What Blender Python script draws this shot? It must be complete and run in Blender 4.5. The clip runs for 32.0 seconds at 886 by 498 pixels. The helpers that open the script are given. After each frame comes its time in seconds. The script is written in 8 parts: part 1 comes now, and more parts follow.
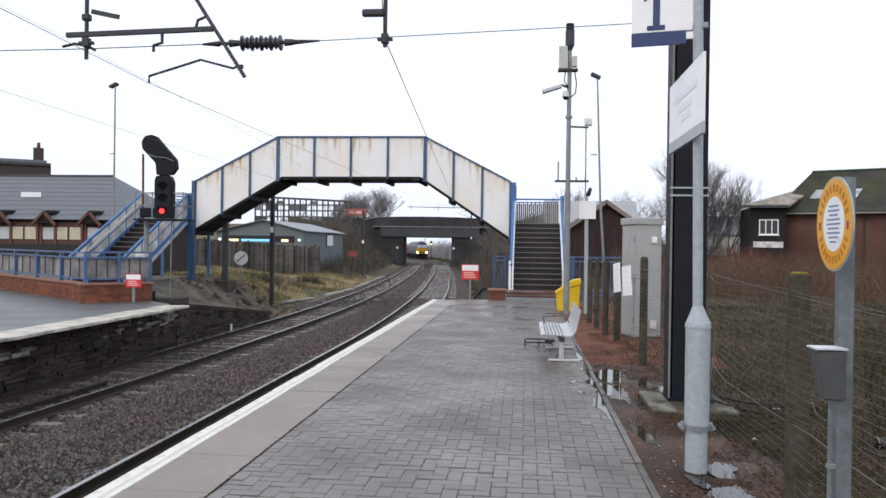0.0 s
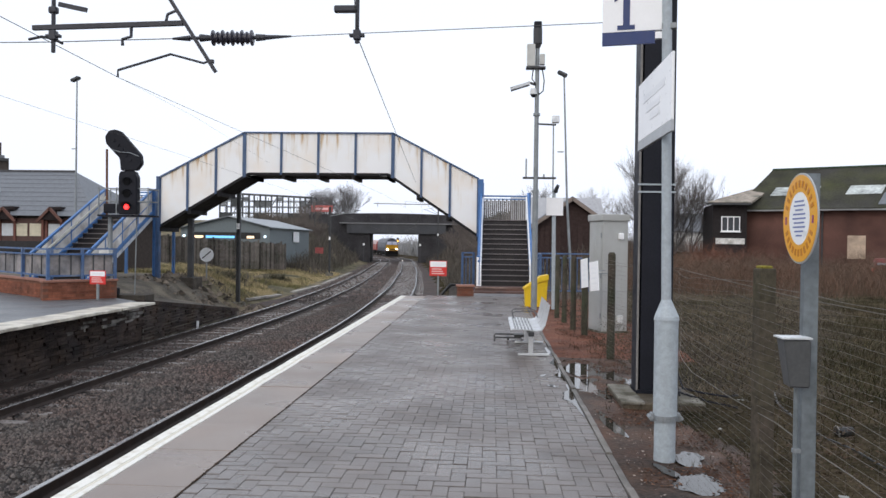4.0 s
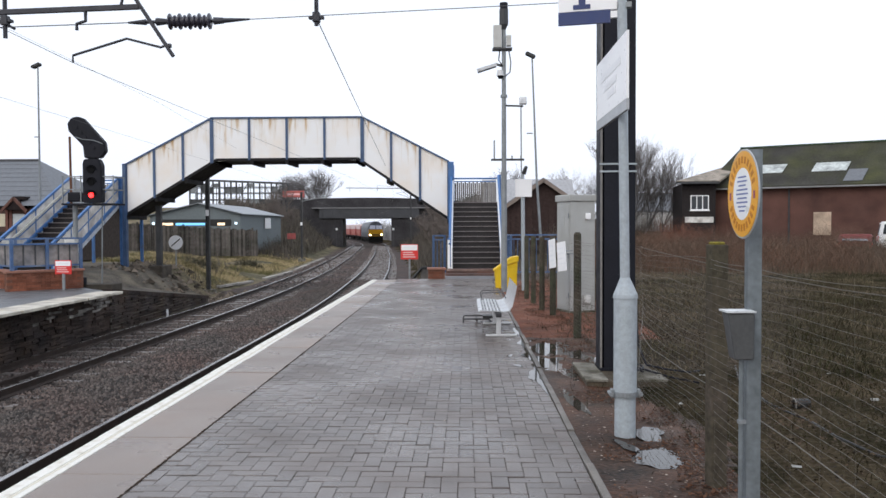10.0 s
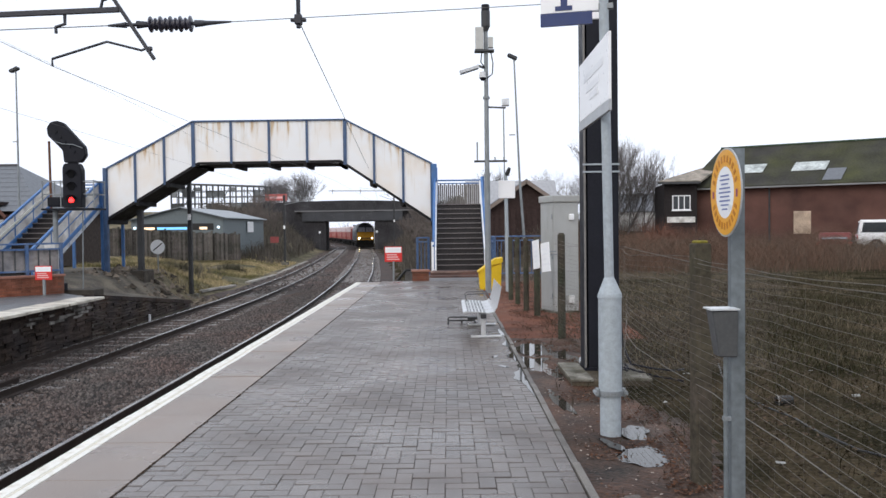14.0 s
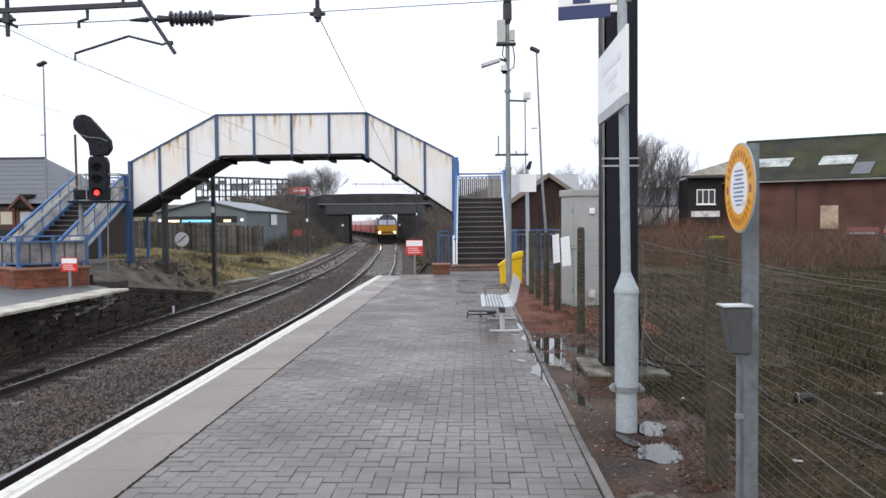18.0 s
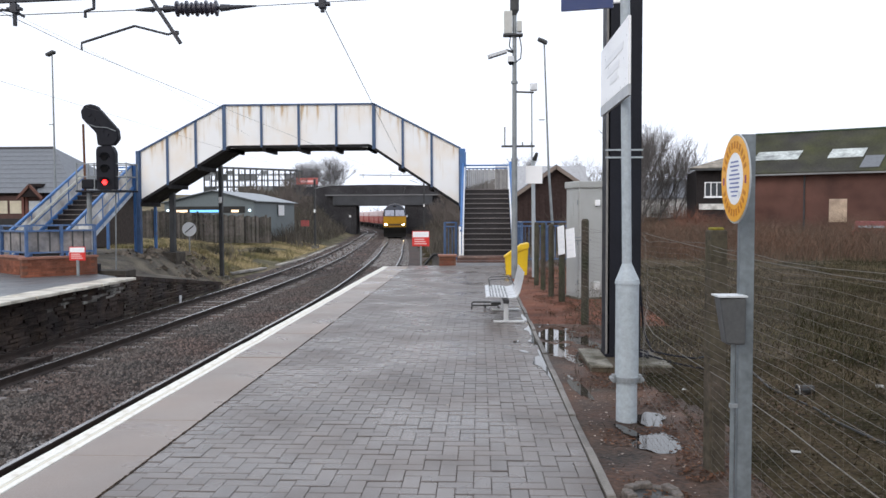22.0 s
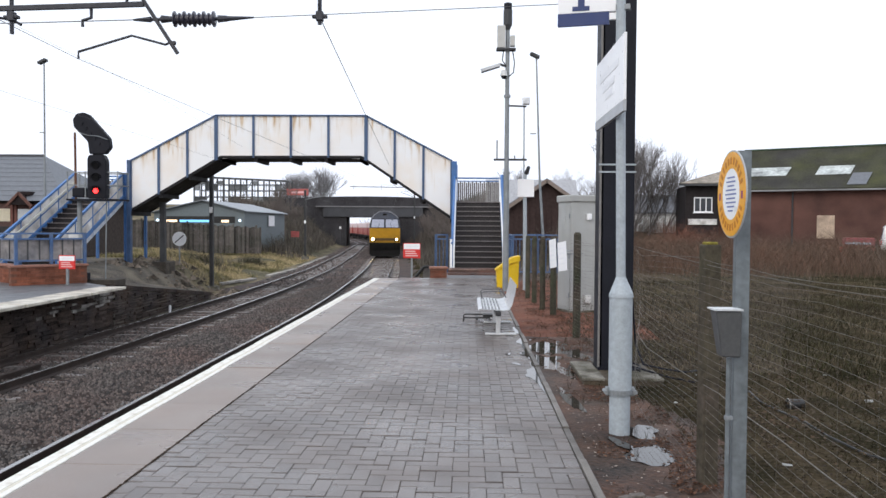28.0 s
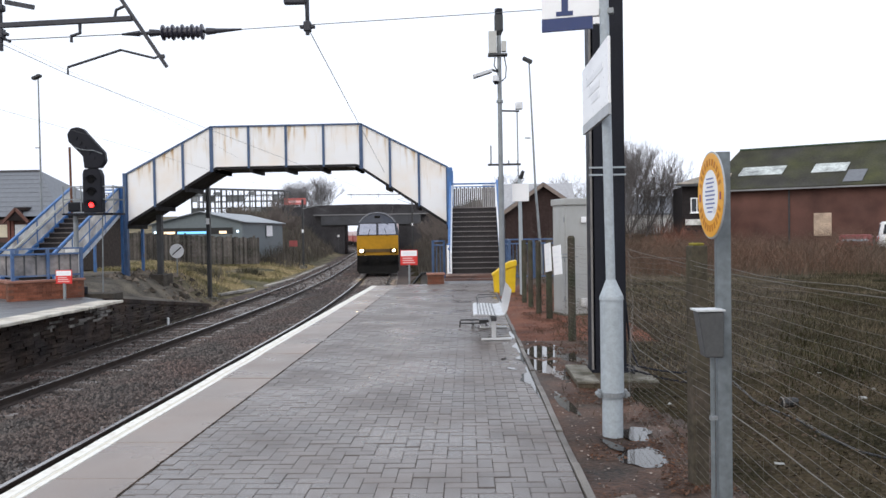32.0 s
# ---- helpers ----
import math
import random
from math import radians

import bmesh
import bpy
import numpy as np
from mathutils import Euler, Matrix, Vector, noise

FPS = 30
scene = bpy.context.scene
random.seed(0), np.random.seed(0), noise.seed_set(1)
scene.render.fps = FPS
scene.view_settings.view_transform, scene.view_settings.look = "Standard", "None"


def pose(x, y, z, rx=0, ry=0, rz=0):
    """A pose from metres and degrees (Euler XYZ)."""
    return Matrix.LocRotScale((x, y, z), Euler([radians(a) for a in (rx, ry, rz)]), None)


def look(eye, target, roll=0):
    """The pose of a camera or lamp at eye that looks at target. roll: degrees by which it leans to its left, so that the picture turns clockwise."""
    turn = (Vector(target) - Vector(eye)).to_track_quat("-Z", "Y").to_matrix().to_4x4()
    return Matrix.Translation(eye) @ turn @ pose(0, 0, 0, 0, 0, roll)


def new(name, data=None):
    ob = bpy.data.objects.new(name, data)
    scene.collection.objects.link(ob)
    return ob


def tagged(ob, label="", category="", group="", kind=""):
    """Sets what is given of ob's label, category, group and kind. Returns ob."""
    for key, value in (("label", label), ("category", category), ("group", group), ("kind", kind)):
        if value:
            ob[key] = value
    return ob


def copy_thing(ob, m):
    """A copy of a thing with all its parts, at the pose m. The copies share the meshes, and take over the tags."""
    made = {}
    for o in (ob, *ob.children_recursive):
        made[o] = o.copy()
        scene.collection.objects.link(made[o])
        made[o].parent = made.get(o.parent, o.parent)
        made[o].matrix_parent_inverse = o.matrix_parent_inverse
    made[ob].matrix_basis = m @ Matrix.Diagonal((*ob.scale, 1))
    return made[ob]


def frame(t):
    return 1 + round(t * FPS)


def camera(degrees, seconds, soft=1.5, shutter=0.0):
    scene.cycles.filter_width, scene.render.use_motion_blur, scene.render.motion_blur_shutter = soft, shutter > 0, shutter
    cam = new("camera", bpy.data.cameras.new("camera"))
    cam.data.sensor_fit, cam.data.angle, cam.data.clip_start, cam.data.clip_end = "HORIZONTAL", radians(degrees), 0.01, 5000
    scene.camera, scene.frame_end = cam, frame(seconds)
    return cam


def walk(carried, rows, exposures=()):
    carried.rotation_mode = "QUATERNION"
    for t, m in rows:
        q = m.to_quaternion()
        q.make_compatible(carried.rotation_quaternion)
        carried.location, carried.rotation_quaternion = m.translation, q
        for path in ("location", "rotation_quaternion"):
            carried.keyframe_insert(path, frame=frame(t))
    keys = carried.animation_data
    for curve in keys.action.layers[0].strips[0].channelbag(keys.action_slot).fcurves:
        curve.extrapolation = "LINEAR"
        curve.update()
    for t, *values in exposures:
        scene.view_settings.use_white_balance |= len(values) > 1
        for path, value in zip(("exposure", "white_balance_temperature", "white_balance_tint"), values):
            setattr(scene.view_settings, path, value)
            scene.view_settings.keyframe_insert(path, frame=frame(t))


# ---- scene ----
cam = camera(58.0, 32.0, 1.5)
PATH = [
    (0, (0.062, 0.288, 1.629), (-0.143, 2.278, 1.62), 0.8),
    (0.5, (-0.013, 0.235, 1.621), (-0.196, 2.227, 1.616), 0.1),
    (1, (-0.013, 0.223, 1.62), (-0.183, 2.215, 1.613), 0.1),
    (1.5, (0.041, 0.238, 1.624), (-0.121, 2.231, 1.649), 1.1),
    (2, (0.068, 0.253, 1.62), (-0.082, 2.247, 1.632), 0.3),
    (2.5, (0.055, 0.241, 1.616), (-0.079, 2.236, 1.613), 0.4),
    (3, (0.023, 0.238, 1.611), (-0.131, 2.232, 1.594), 0.2),
    (3.5, (0.001, 0.206, 1.616), (-0.127, 2.202, 1.602), 0.8),
    (5.5, (0.067, 0.23, 1.607), (-0.028, 2.227, 1.572), 0.2),
    (6, (0.096, 0.221, 1.608), (0.011, 2.219, 1.568), -0.3),
    (6.5, (0.124, 0.216, 1.611), (0.042, 2.214, 1.575), -0.5),
    (7, (0.135, 0.218, 1.608), (0.048, 2.215, 1.571), -0.6),
    (7.5, (0.128, 0.217, 1.609), (0.061, 2.215, 1.569), -0.4),
    (8, (0.112, 0.218, 1.605), (0.047, 2.217, 1.578), -0.0),
    (8.5, (0.085, 0.211, 1.602), (0.007, 2.208, 1.55), 0.2),
    (9, (0.049, 0.197, 1.6), (-0.018, 2.195, 1.547), 0.2),
    (9.5, (0.053, 0.195, 1.597), (-0.019, 2.193, 1.536), -0.1),
    (10, (0.116, 0.205, 1.604), (0.06, 2.203, 1.547), -0.2),
    (10.5, (0.155, 0.218, 1.603), (0.111, 2.217, 1.552), -0.6),
    (11, (0.154, 0.222, 1.6), (0.11, 2.221, 1.551), -0.8),
    (11.5, (0.141, 0.221, 1.603), (0.094, 2.219, 1.55), -0.5),
    (12, (0.138, 0.227, 1.601), (0.096, 2.226, 1.548), -0.2),
    (12.5, (0.133, 0.229, 1.598), (0.089, 2.227, 1.531), -0.4),
    (13, (0.107, 0.214, 1.596), (0.072, 2.212, 1.52), -0.4),
    (13.5, (0.102, 0.217, 1.592), (0.072, 2.215, 1.517), -0.3),
    (14, (0.107, 0.201, 1.598), (0.092, 2.2, 1.546), -0.7),
    (14.5, (0.112, 0.2, 1.598), (0.051, 2.198, 1.515), -0.2),
    (15, (0.111, 0.209, 1.604), (0.039, 2.206, 1.511), 0.8),
    (15.5, (0.106, 0.219, 1.607), (0.027, 2.215, 1.522), 0.3),
    (17.5, (0.116, 0.187, 1.605), (0.008, 2.183, 1.531), -0.0),
    (18, (0.161, 0.206, 1.604), (0.089, 2.203, 1.536), -0.5),
    (18.5, (0.211, 0.217, 1.6), (0.127, 2.213, 1.525), -1.1),
    (19, (0.231, 0.22, 1.606), (0.134, 2.217, 1.527), -0.5),
    (19.5, (0.168, 0.203, 1.609), (0.072, 2.199, 1.54), -0.0),
    (20, (0.105, 0.182, 1.597), (-0.003, 2.177, 1.497), -0.2),
    (20.5, (0.147, 0.187, 1.599), (0.044, 2.183, 1.507), -0.3),
    (21, (0.189, 0.187, 1.597), (0.105, 2.183, 1.51), -0.3),
    (21.5, (0.207, 0.175, 1.599), (0.125, 2.172, 1.518), -0.5),
    (22, (0.208, 0.176, 1.594), (0.117, 2.172, 1.505), -0.2),
    (22.5, (0.191, 0.16, 1.595), (0.087, 2.155, 1.498), 0.1),
    (23, (0.178, 0.156, 1.592), (0.079, 2.151, 1.498), -0.1),
    (23.5, (0.166, 0.132, 1.587), (0.091, 2.128, 1.484), -0.3),
    (24, (0.172, 0.141, 1.593), (0.088, 2.137, 1.494), -0.4),
    (24.5, (0.183, 0.144, 1.596), (0.095, 2.141, 1.524), -0.1),
    (25, (0.206, 0.166, 1.591), (0.108, 2.162, 1.517), 0.0),
    (25.5, (0.22, 0.171, 1.593), (0.124, 2.167, 1.519), 0.3),
    (27.5, (0.147, 0.118, 1.596), (0.083, 2.116, 1.529), 0.3),
    (28, (0.161, 0.134, 1.591), (0.096, 2.132, 1.533), 0.4),
    (28.5, (0.186, 0.141, 1.595), (0.114, 2.139, 1.546), 0.0),
    (29, (0.253, 0.146, 1.597), (0.158, 2.143, 1.567), -0.2),
    (29.5, (0.293, 0.142, 1.593), (0.177, 2.138, 1.536), 0.4),
    (30, (0.209, 0.156, 1.591), (0.097, 2.153, 1.555), -0.4),
    (30.5, (0.126, 0.119, 1.589), (0.052, 2.117, 1.55), -0.2),
    (31, (0.17, 0.137, 1.592), (0.094, 2.135, 1.559), -0.5),
    (31.5, (0.216, 0.121, 1.592), (0.133, 2.119, 1.553), -0.3),
    (32, (0.237, 0.119, 1.596), (0.174, 2.118, 1.553), -0.9),
]
walk(cam, [(t, look(eye, target, roll)) for t, eye, target, roll in PATH], exposures=[(0.0, 0.0), (7.0, 0.0), (13.0, 0.05), (22.0, 0.15), (32.0, 0.15)])

# ---- daylight: a wet overcast winter afternoon ----
world = bpy.data.worlds.new("overcast")
scene.world = world
world.use_nodes = True
wn, wl = world.node_tree.nodes, world.node_tree.links
sky = wn.new("ShaderNodeTexSky")
sky.sky_type, sky.sun_disc = "NISHITA", False
sky.sun_elevation, sky.sun_rotation = radians(28), radians(200)
sky.air_density, sky.dust_density = 2.0, 6.0
dim = wn.new("ShaderNodeMix")
dim.data_type, dim.blend_type = "RGBA", "MIX"
dim.inputs["Factor"].default_value = 0.985
dim.inputs["B"].default_value = (0.915, 0.975, 1.11, 1)
wl.new(sky.outputs["Color"], dim.inputs["A"])
wl.new(dim.outputs["Result"], wn["Background"].inputs["Color"])
wn["Background"].inputs["Strength"].default_value = 1.06

sun = new("sun", bpy.data.lights.new("sun", "SUN"))
sun.data.energy, sun.data.angle, sun.data.color = 0.6, radians(25), (1.0, 0.98, 0.95)
sun.matrix_world = look((-45, -45, 60), (0, 20, 0))

# ---- materials ----
MATS = {}


def mat(name, color, rough=0.6, metal=0.0, vary=0.25, scale=6.0, fine=60.0, bump=0.0, second=None, cut=0.5, soft=0.15,
        patch=1.2, wet=0.0, island=0.0, emit=0.0, obj=0.0, spec=None):
    """A surface: base colour with grain and broad variation, patches of a second colour, bump, wet gloss."""
    if name in MATS:
        return MATS[name]
    m = bpy.data.materials.new(name)
    m.use_nodes = True
    n, l = m.node_tree.nodes, m.node_tree.links
    b = n["Principled BSDF"]
    b.inputs["Metallic"].default_value = metal
    b.inputs["Roughness"].default_value = rough
    b.inputs["Specular IOR Level"].default_value = spec if spec is not None else (0.12 if rough >= 0.72 and not metal else 0.5)
    co = n.new("ShaderNodeTexCoord").outputs["Object"]
    if island or obj:
        co = n.new("ShaderNodeNewGeometry").outputs["Position"]

    def noise_at(s, detail=4.0):
        t = n.new("ShaderNodeTexNoise")
        t.inputs["Scale"].default_value, t.inputs["Detail"].default_value = s, detail
        l.new(co, t.inputs["Vector"])
        return t.outputs["Fac"]

    def ranged(fac, a, z, lo, hi):
        t = n.new("ShaderNodeMapRange")
        t.inputs[1].default_value, t.inputs[2].default_value, t.inputs[3].default_value, t.inputs[4].default_value = a, z, lo, hi
        l.new(fac, t.inputs[0])
        return t.outputs[0]

    def mixed(kind, fac, a, z):
        t = n.new("ShaderNodeMix")
        t.data_type, t.blend_type = "RGBA", kind
        for sock, v in (("Factor", fac), ("A", a), ("B", z)):
            if isinstance(v, (int, float)):
                t.inputs[sock].default_value = v
            elif isinstance(v, tuple):
                t.inputs[sock if sock == "Factor" else sock].default_value = (*v, 1)
            else:
                l.new(v, t.inputs[sock])
        return t.outputs["Result"]

    col = color
    if second:
        col = mixed("MIX", ranged(noise_at(patch, 5.0), cut - soft, cut + soft, 0, 1), color, second)
    if vary:
        both = n.new("ShaderNodeMath")
        both.operation = "ADD"
        l.new(ranged(noise_at(scale), 0.25, 0.75, -vary, vary), both.inputs[0])
        l.new(ranged(noise_at(fine, 6.0), 0.3, 0.7, -vary * 0.7, vary * 0.7), both.inputs[1])
        fac = both.outputs[0]
        for amount, node, out in ((island, "ShaderNodeNewGeometry", "Random Per Island"), (obj, "ShaderNodeObjectInfo", "Random")):
            if amount:
                more = n.new("ShaderNodeMath")
                more.operation = "ADD"
                l.new(fac, more.inputs[0])
                l.new(ranged(n.new(node).outputs[out], 0, 1, -amount, amount), more.inputs[1])
                fac = more.outputs[0]
        hsv = n.new("ShaderNodeHueSaturation")
        plus = n.new("ShaderNodeMath")
        plus.operation = "ADD"
        plus.inputs[1].default_value = 1.0
        l.new(fac, plus.inputs[0])
        l.new(plus.outputs[0], hsv.inputs["Value"])
        if isinstance(col, tuple):
            hsv.inputs["Color"].default_value = (*col, 1)
        else:
            l.new(col, hsv.inputs["Color"])
        col = hsv.outputs["Color"]
    if isinstance(col, tuple):
        b.inputs["Base Color"].default_value = (*col, 1)
    else:
        l.new(col, b.inputs["Base Color"])
    if wet:
        l.new(ranged(noise_at(0.9, 3.0), 0.35, 0.65, max(0.05, rough - wet), rough), b.inputs["Roughness"])
    elif vary:
        l.new(ranged(noise_at(scale * 2), 0.3, 0.7, max(0.03, rough - 0.1), min(1, rough + 0.1)), b.inputs["Roughness"])
    if bump:
        bp = n.new("ShaderNodeBump")
        bp.inputs["Strength"].default_value, bp.inputs["Distance"].default_value = min(1.0, bump), 0.01
        l.new(noise_at(fine, 6.0), bp.inputs["Height"])
        l.new(bp.outputs["Normal"], b.inputs["Normal"])
    if emit:
        b.inputs["Emission Color"].default_value = (*color, 1)
        b.inputs["Emission Strength"].default_value = emit
    MATS[name] = m
    return m


PAVER = mat("wet paving block", (0.104, 0.086, 0.076), 0.52, vary=0.26, scale=0.7, fine=120, bump=0.16, island=0.18, obj=0.18, wet=0.34, spec=0.9)
JOINT = mat("dark sand joint", (0.016, 0.014, 0.013), 0.9, vary=0.3, bump=0.3, spec=0.02)
SLAB = mat("worn concrete slab", (0.25, 0.197, 0.164), 0.45, vary=0.22, scale=0.9, fine=80, bump=0.25, obj=0.1, wet=0.22, second=(0.205, 0.165, 0.14), patch=0.8)
WHITE_LINE = mat("worn white line paint", (0.8, 0.78, 0.71), 0.5, vary=0.1, second=(0.5, 0.45, 0.36), cut=0.58, soft=0.1, patch=6)
KERB = mat("kerb concrete", (0.16, 0.145, 0.13), 0.6, vary=0.3, scale=5, bump=0.4, obj=0.25, second=(0.11, 0.1, 0.085), patch=3, cut=0.55)
DIRT = mat("damp leaf-strewn dirt", (0.05, 0.036, 0.027), 0.75, vary=0.6, scale=1.2, fine=28, bump=1.0, second=(0.095, 0.045, 0.026), patch=1.7, cut=0.5, wet=0.22, spec=0.25)
GRASSGROUND = mat("rough winter grass ground", (0.042, 0.038, 0.024), 0.95, vary=0.6, scale=0.9, fine=22, bump=1.0, second=(0.064, 0.05, 0.032), patch=0.9, soft=0.1, spec=0.0)
BALLAST = mat("brown stained ballast", (0.074, 0.051, 0.044), 0.8, vary=0.45, scale=3.0, fine=24, bump=1.0, second=(0.058, 0.048, 0.043), patch=0.6)
STONE = mat("ballast stone", (0.092, 0.062, 0.051), 0.7, vary=0.2, island=0.9, bump=0.4, second=(0.078, 0.066, 0.058), patch=0.6)
RAIL_TOP = mat("polished wet rail head", (0.3, 0.29, 0.28), 0.24, metal=0.9, vary=0.25, scale=2)
RAIL_RUST = mat("rusty rail web", (0.036, 0.024, 0.019), 0.7, metal=0.2, vary=0.35, scale=4)
SLEEPER = mat("weathered concrete sleeper", (0.17, 0.15, 0.138), 0.5, vary=0.3, bump=0.4, obj=0.2, wet=0.25)
TIMBER = mat("weathered timber post", (0.085, 0.07, 0.056), 0.85, vary=0.35, scale=5, fine=40, bump=0.6, second=(0.055, 0.06, 0.04), patch=3, obj=0.1)
GALV = mat("galvanised steel", (0.4, 0.45, 0.48), 0.45, metal=0.0, vary=0.09, scale=18, fine=70, second=(0.37, 0.41, 0.44), patch=28, soft=0.06)
GALV_DARK = mat("weathered galvanised steel", (0.26, 0.28, 0.29), 0.55, metal=0.4, vary=0.2, scale=5)
BLACK_STEEL = mat("black painted steel", (0.012, 0.013, 0.019), 0.55, vary=0.25, scale=3, spec=0.2)
DARK_STEEL = mat("sooty dark steel", (0.05, 0.052, 0.055), 0.6, vary=0.3, scale=3)
BLUE = mat("blue gloss paint", (0.06, 0.165, 0.39), 0.4, vary=0.2, scale=4, second=(0.1, 0.13, 0.2), cut=0.68, soft=0.08, patch=3)
RIB_BLUE = mat("weathered dark blue paint", (0.05, 0.095, 0.19), 0.45, vary=0.25, scale=4)
SIGN_BLUE = mat("sign blue", (0.012, 0.034, 0.14), 0.4, vary=0.05)
SIGN_WHITE = mat("white sign enamel", (0.93, 0.935, 0.94), 0.35, vary=0.02)
SIGN_GREY = mat("grey sign band", (0.42, 0.44, 0.46), 0.45, vary=0.08)
# Lettering colour is near white: glare on the boards is painted into it.
BAR_GREY = mat("glare-paled lettering", (0.88, 0.89, 0.905), 0.5, vary=0.05)
RED_SIGN = mat("red sign enamel", (0.72, 0.035, 0.03), 0.4, vary=0.06)
ORANGE = mat("orange yellow sign ring", (0.84, 0.4, 0.02), 0.4, vary=0.06)
YELLOW_BAR = mat("dark yellow lettering", (0.55, 0.2, 0.01), 0.5, vary=0.05)
YELLOW = mat("yellow moulded plastic", (0.78, 0.52, 0.015), 0.45, vary=0.12, scale=3)
CAB_GREY = mat("grey cabinet paint", (0.42, 0.43, 0.42), 0.5, vary=0.07, scale=2, second=(0.36, 0.36, 0.34), patch=1.5)
CONCRETE = mat("mossy concrete", (0.25, 0.235, 0.2), 0.75, vary=0.3, scale=7, bump=0.5, second=(0.075, 0.068, 0.048), patch=5, cut=0.5)
BRICK = mat("red brick", (0.26, 0.095, 0.056), 0.8, vary=0.3, bump=0.3, obj=0.2, island=0.15, second=(0.18, 0.075, 0.05), patch=2.0)
MORTAR = mat("sandy mortar", (0.17, 0.085, 0.06), 0.9, vary=0.25)
DARK_BRICK = mat("sooty damp masonry", (0.044, 0.037, 0.036), 0.75, vary=0.55, scale=1.6, fine=18, bump=0.9, second=(0.06, 0.043, 0.034), patch=1.2, obj=0.45)
BANKSOIL = mat("straw-littered bank soil", (0.2, 0.165, 0.11), 0.95, vary=0.5, scale=0.8, fine=10, bump=0.8, second=(0.085, 0.08, 0.05), patch=0.3, spec=0.05)
FIELDSOIL = mat("brown winter field", (0.095, 0.075, 0.056), 0.95, vary=0.5, scale=0.6, fine=9, bump=0.8, second=(0.045, 0.039, 0.025), patch=0.5, spec=0.02)
TWIG_PALE = mat("pale grey brown twigs", (0.15, 0.138, 0.134), 0.9, vary=0.25)
# Bark for farther trees, with the distance haze mixed into its grey.
TWIG_FAR = mat("haze-paled twigs", (0.2, 0.19, 0.19), 0.9, vary=0.2)
PALE_STONE = mat("pale lime-streaked stone", (0.33, 0.315, 0.29), 0.7, vary=0.35, scale=5, bump=0.6, obj=0.35, second=(0.1, 0.09, 0.08), patch=3)
NEAR_BLACK = mat("near-black steel", (0.018, 0.017, 0.018), 0.7, vary=0.35, scale=2, spec=0.2)
STEP = mat("dark brown worn tread", (0.018, 0.0145, 0.015), 0.6, vary=0.3, scale=5, wet=0.15)
ASPHALT = mat("damp asphalt", (0.12, 0.125, 0.13), 0.5, vary=0.2, scale=1.5, fine=120, bump=0.4, wet=0.2)
SLATE = mat("grey slate", (0.15, 0.16, 0.175), 0.6, vary=0.15, obj=0.12, island=0.12)
TWIG = mat("bare twig bark", (0.17, 0.145, 0.13), 0.9, vary=0.3)
BLUE_DULL = mat("weathered blue rail paint", (0.06, 0.125, 0.27), 0.5, vary=0.25, scale=3, second=(0.16, 0.19, 0.24), patch=2.5, cut=0.6)
LENS_BLACK = mat("unlit black lens", (0.006, 0.006, 0.007), 0.7, vary=0, spec=0.1)
GLASS_DARK = mat("dark window glass", (0.03, 0.035, 0.04), 0.08, vary=0)
PALE_WALL = mat("white house render", (0.7, 0.7, 0.68), 0.8, vary=0.1)
BROWN_CLAD = mat("dark brown cladding", (0.05, 0.033, 0.03), 0.75, vary=0.25, obj=0.1)
PUDDLE = mat("puddle water", (0.035, 0.03, 0.026), 0.03, vary=0)


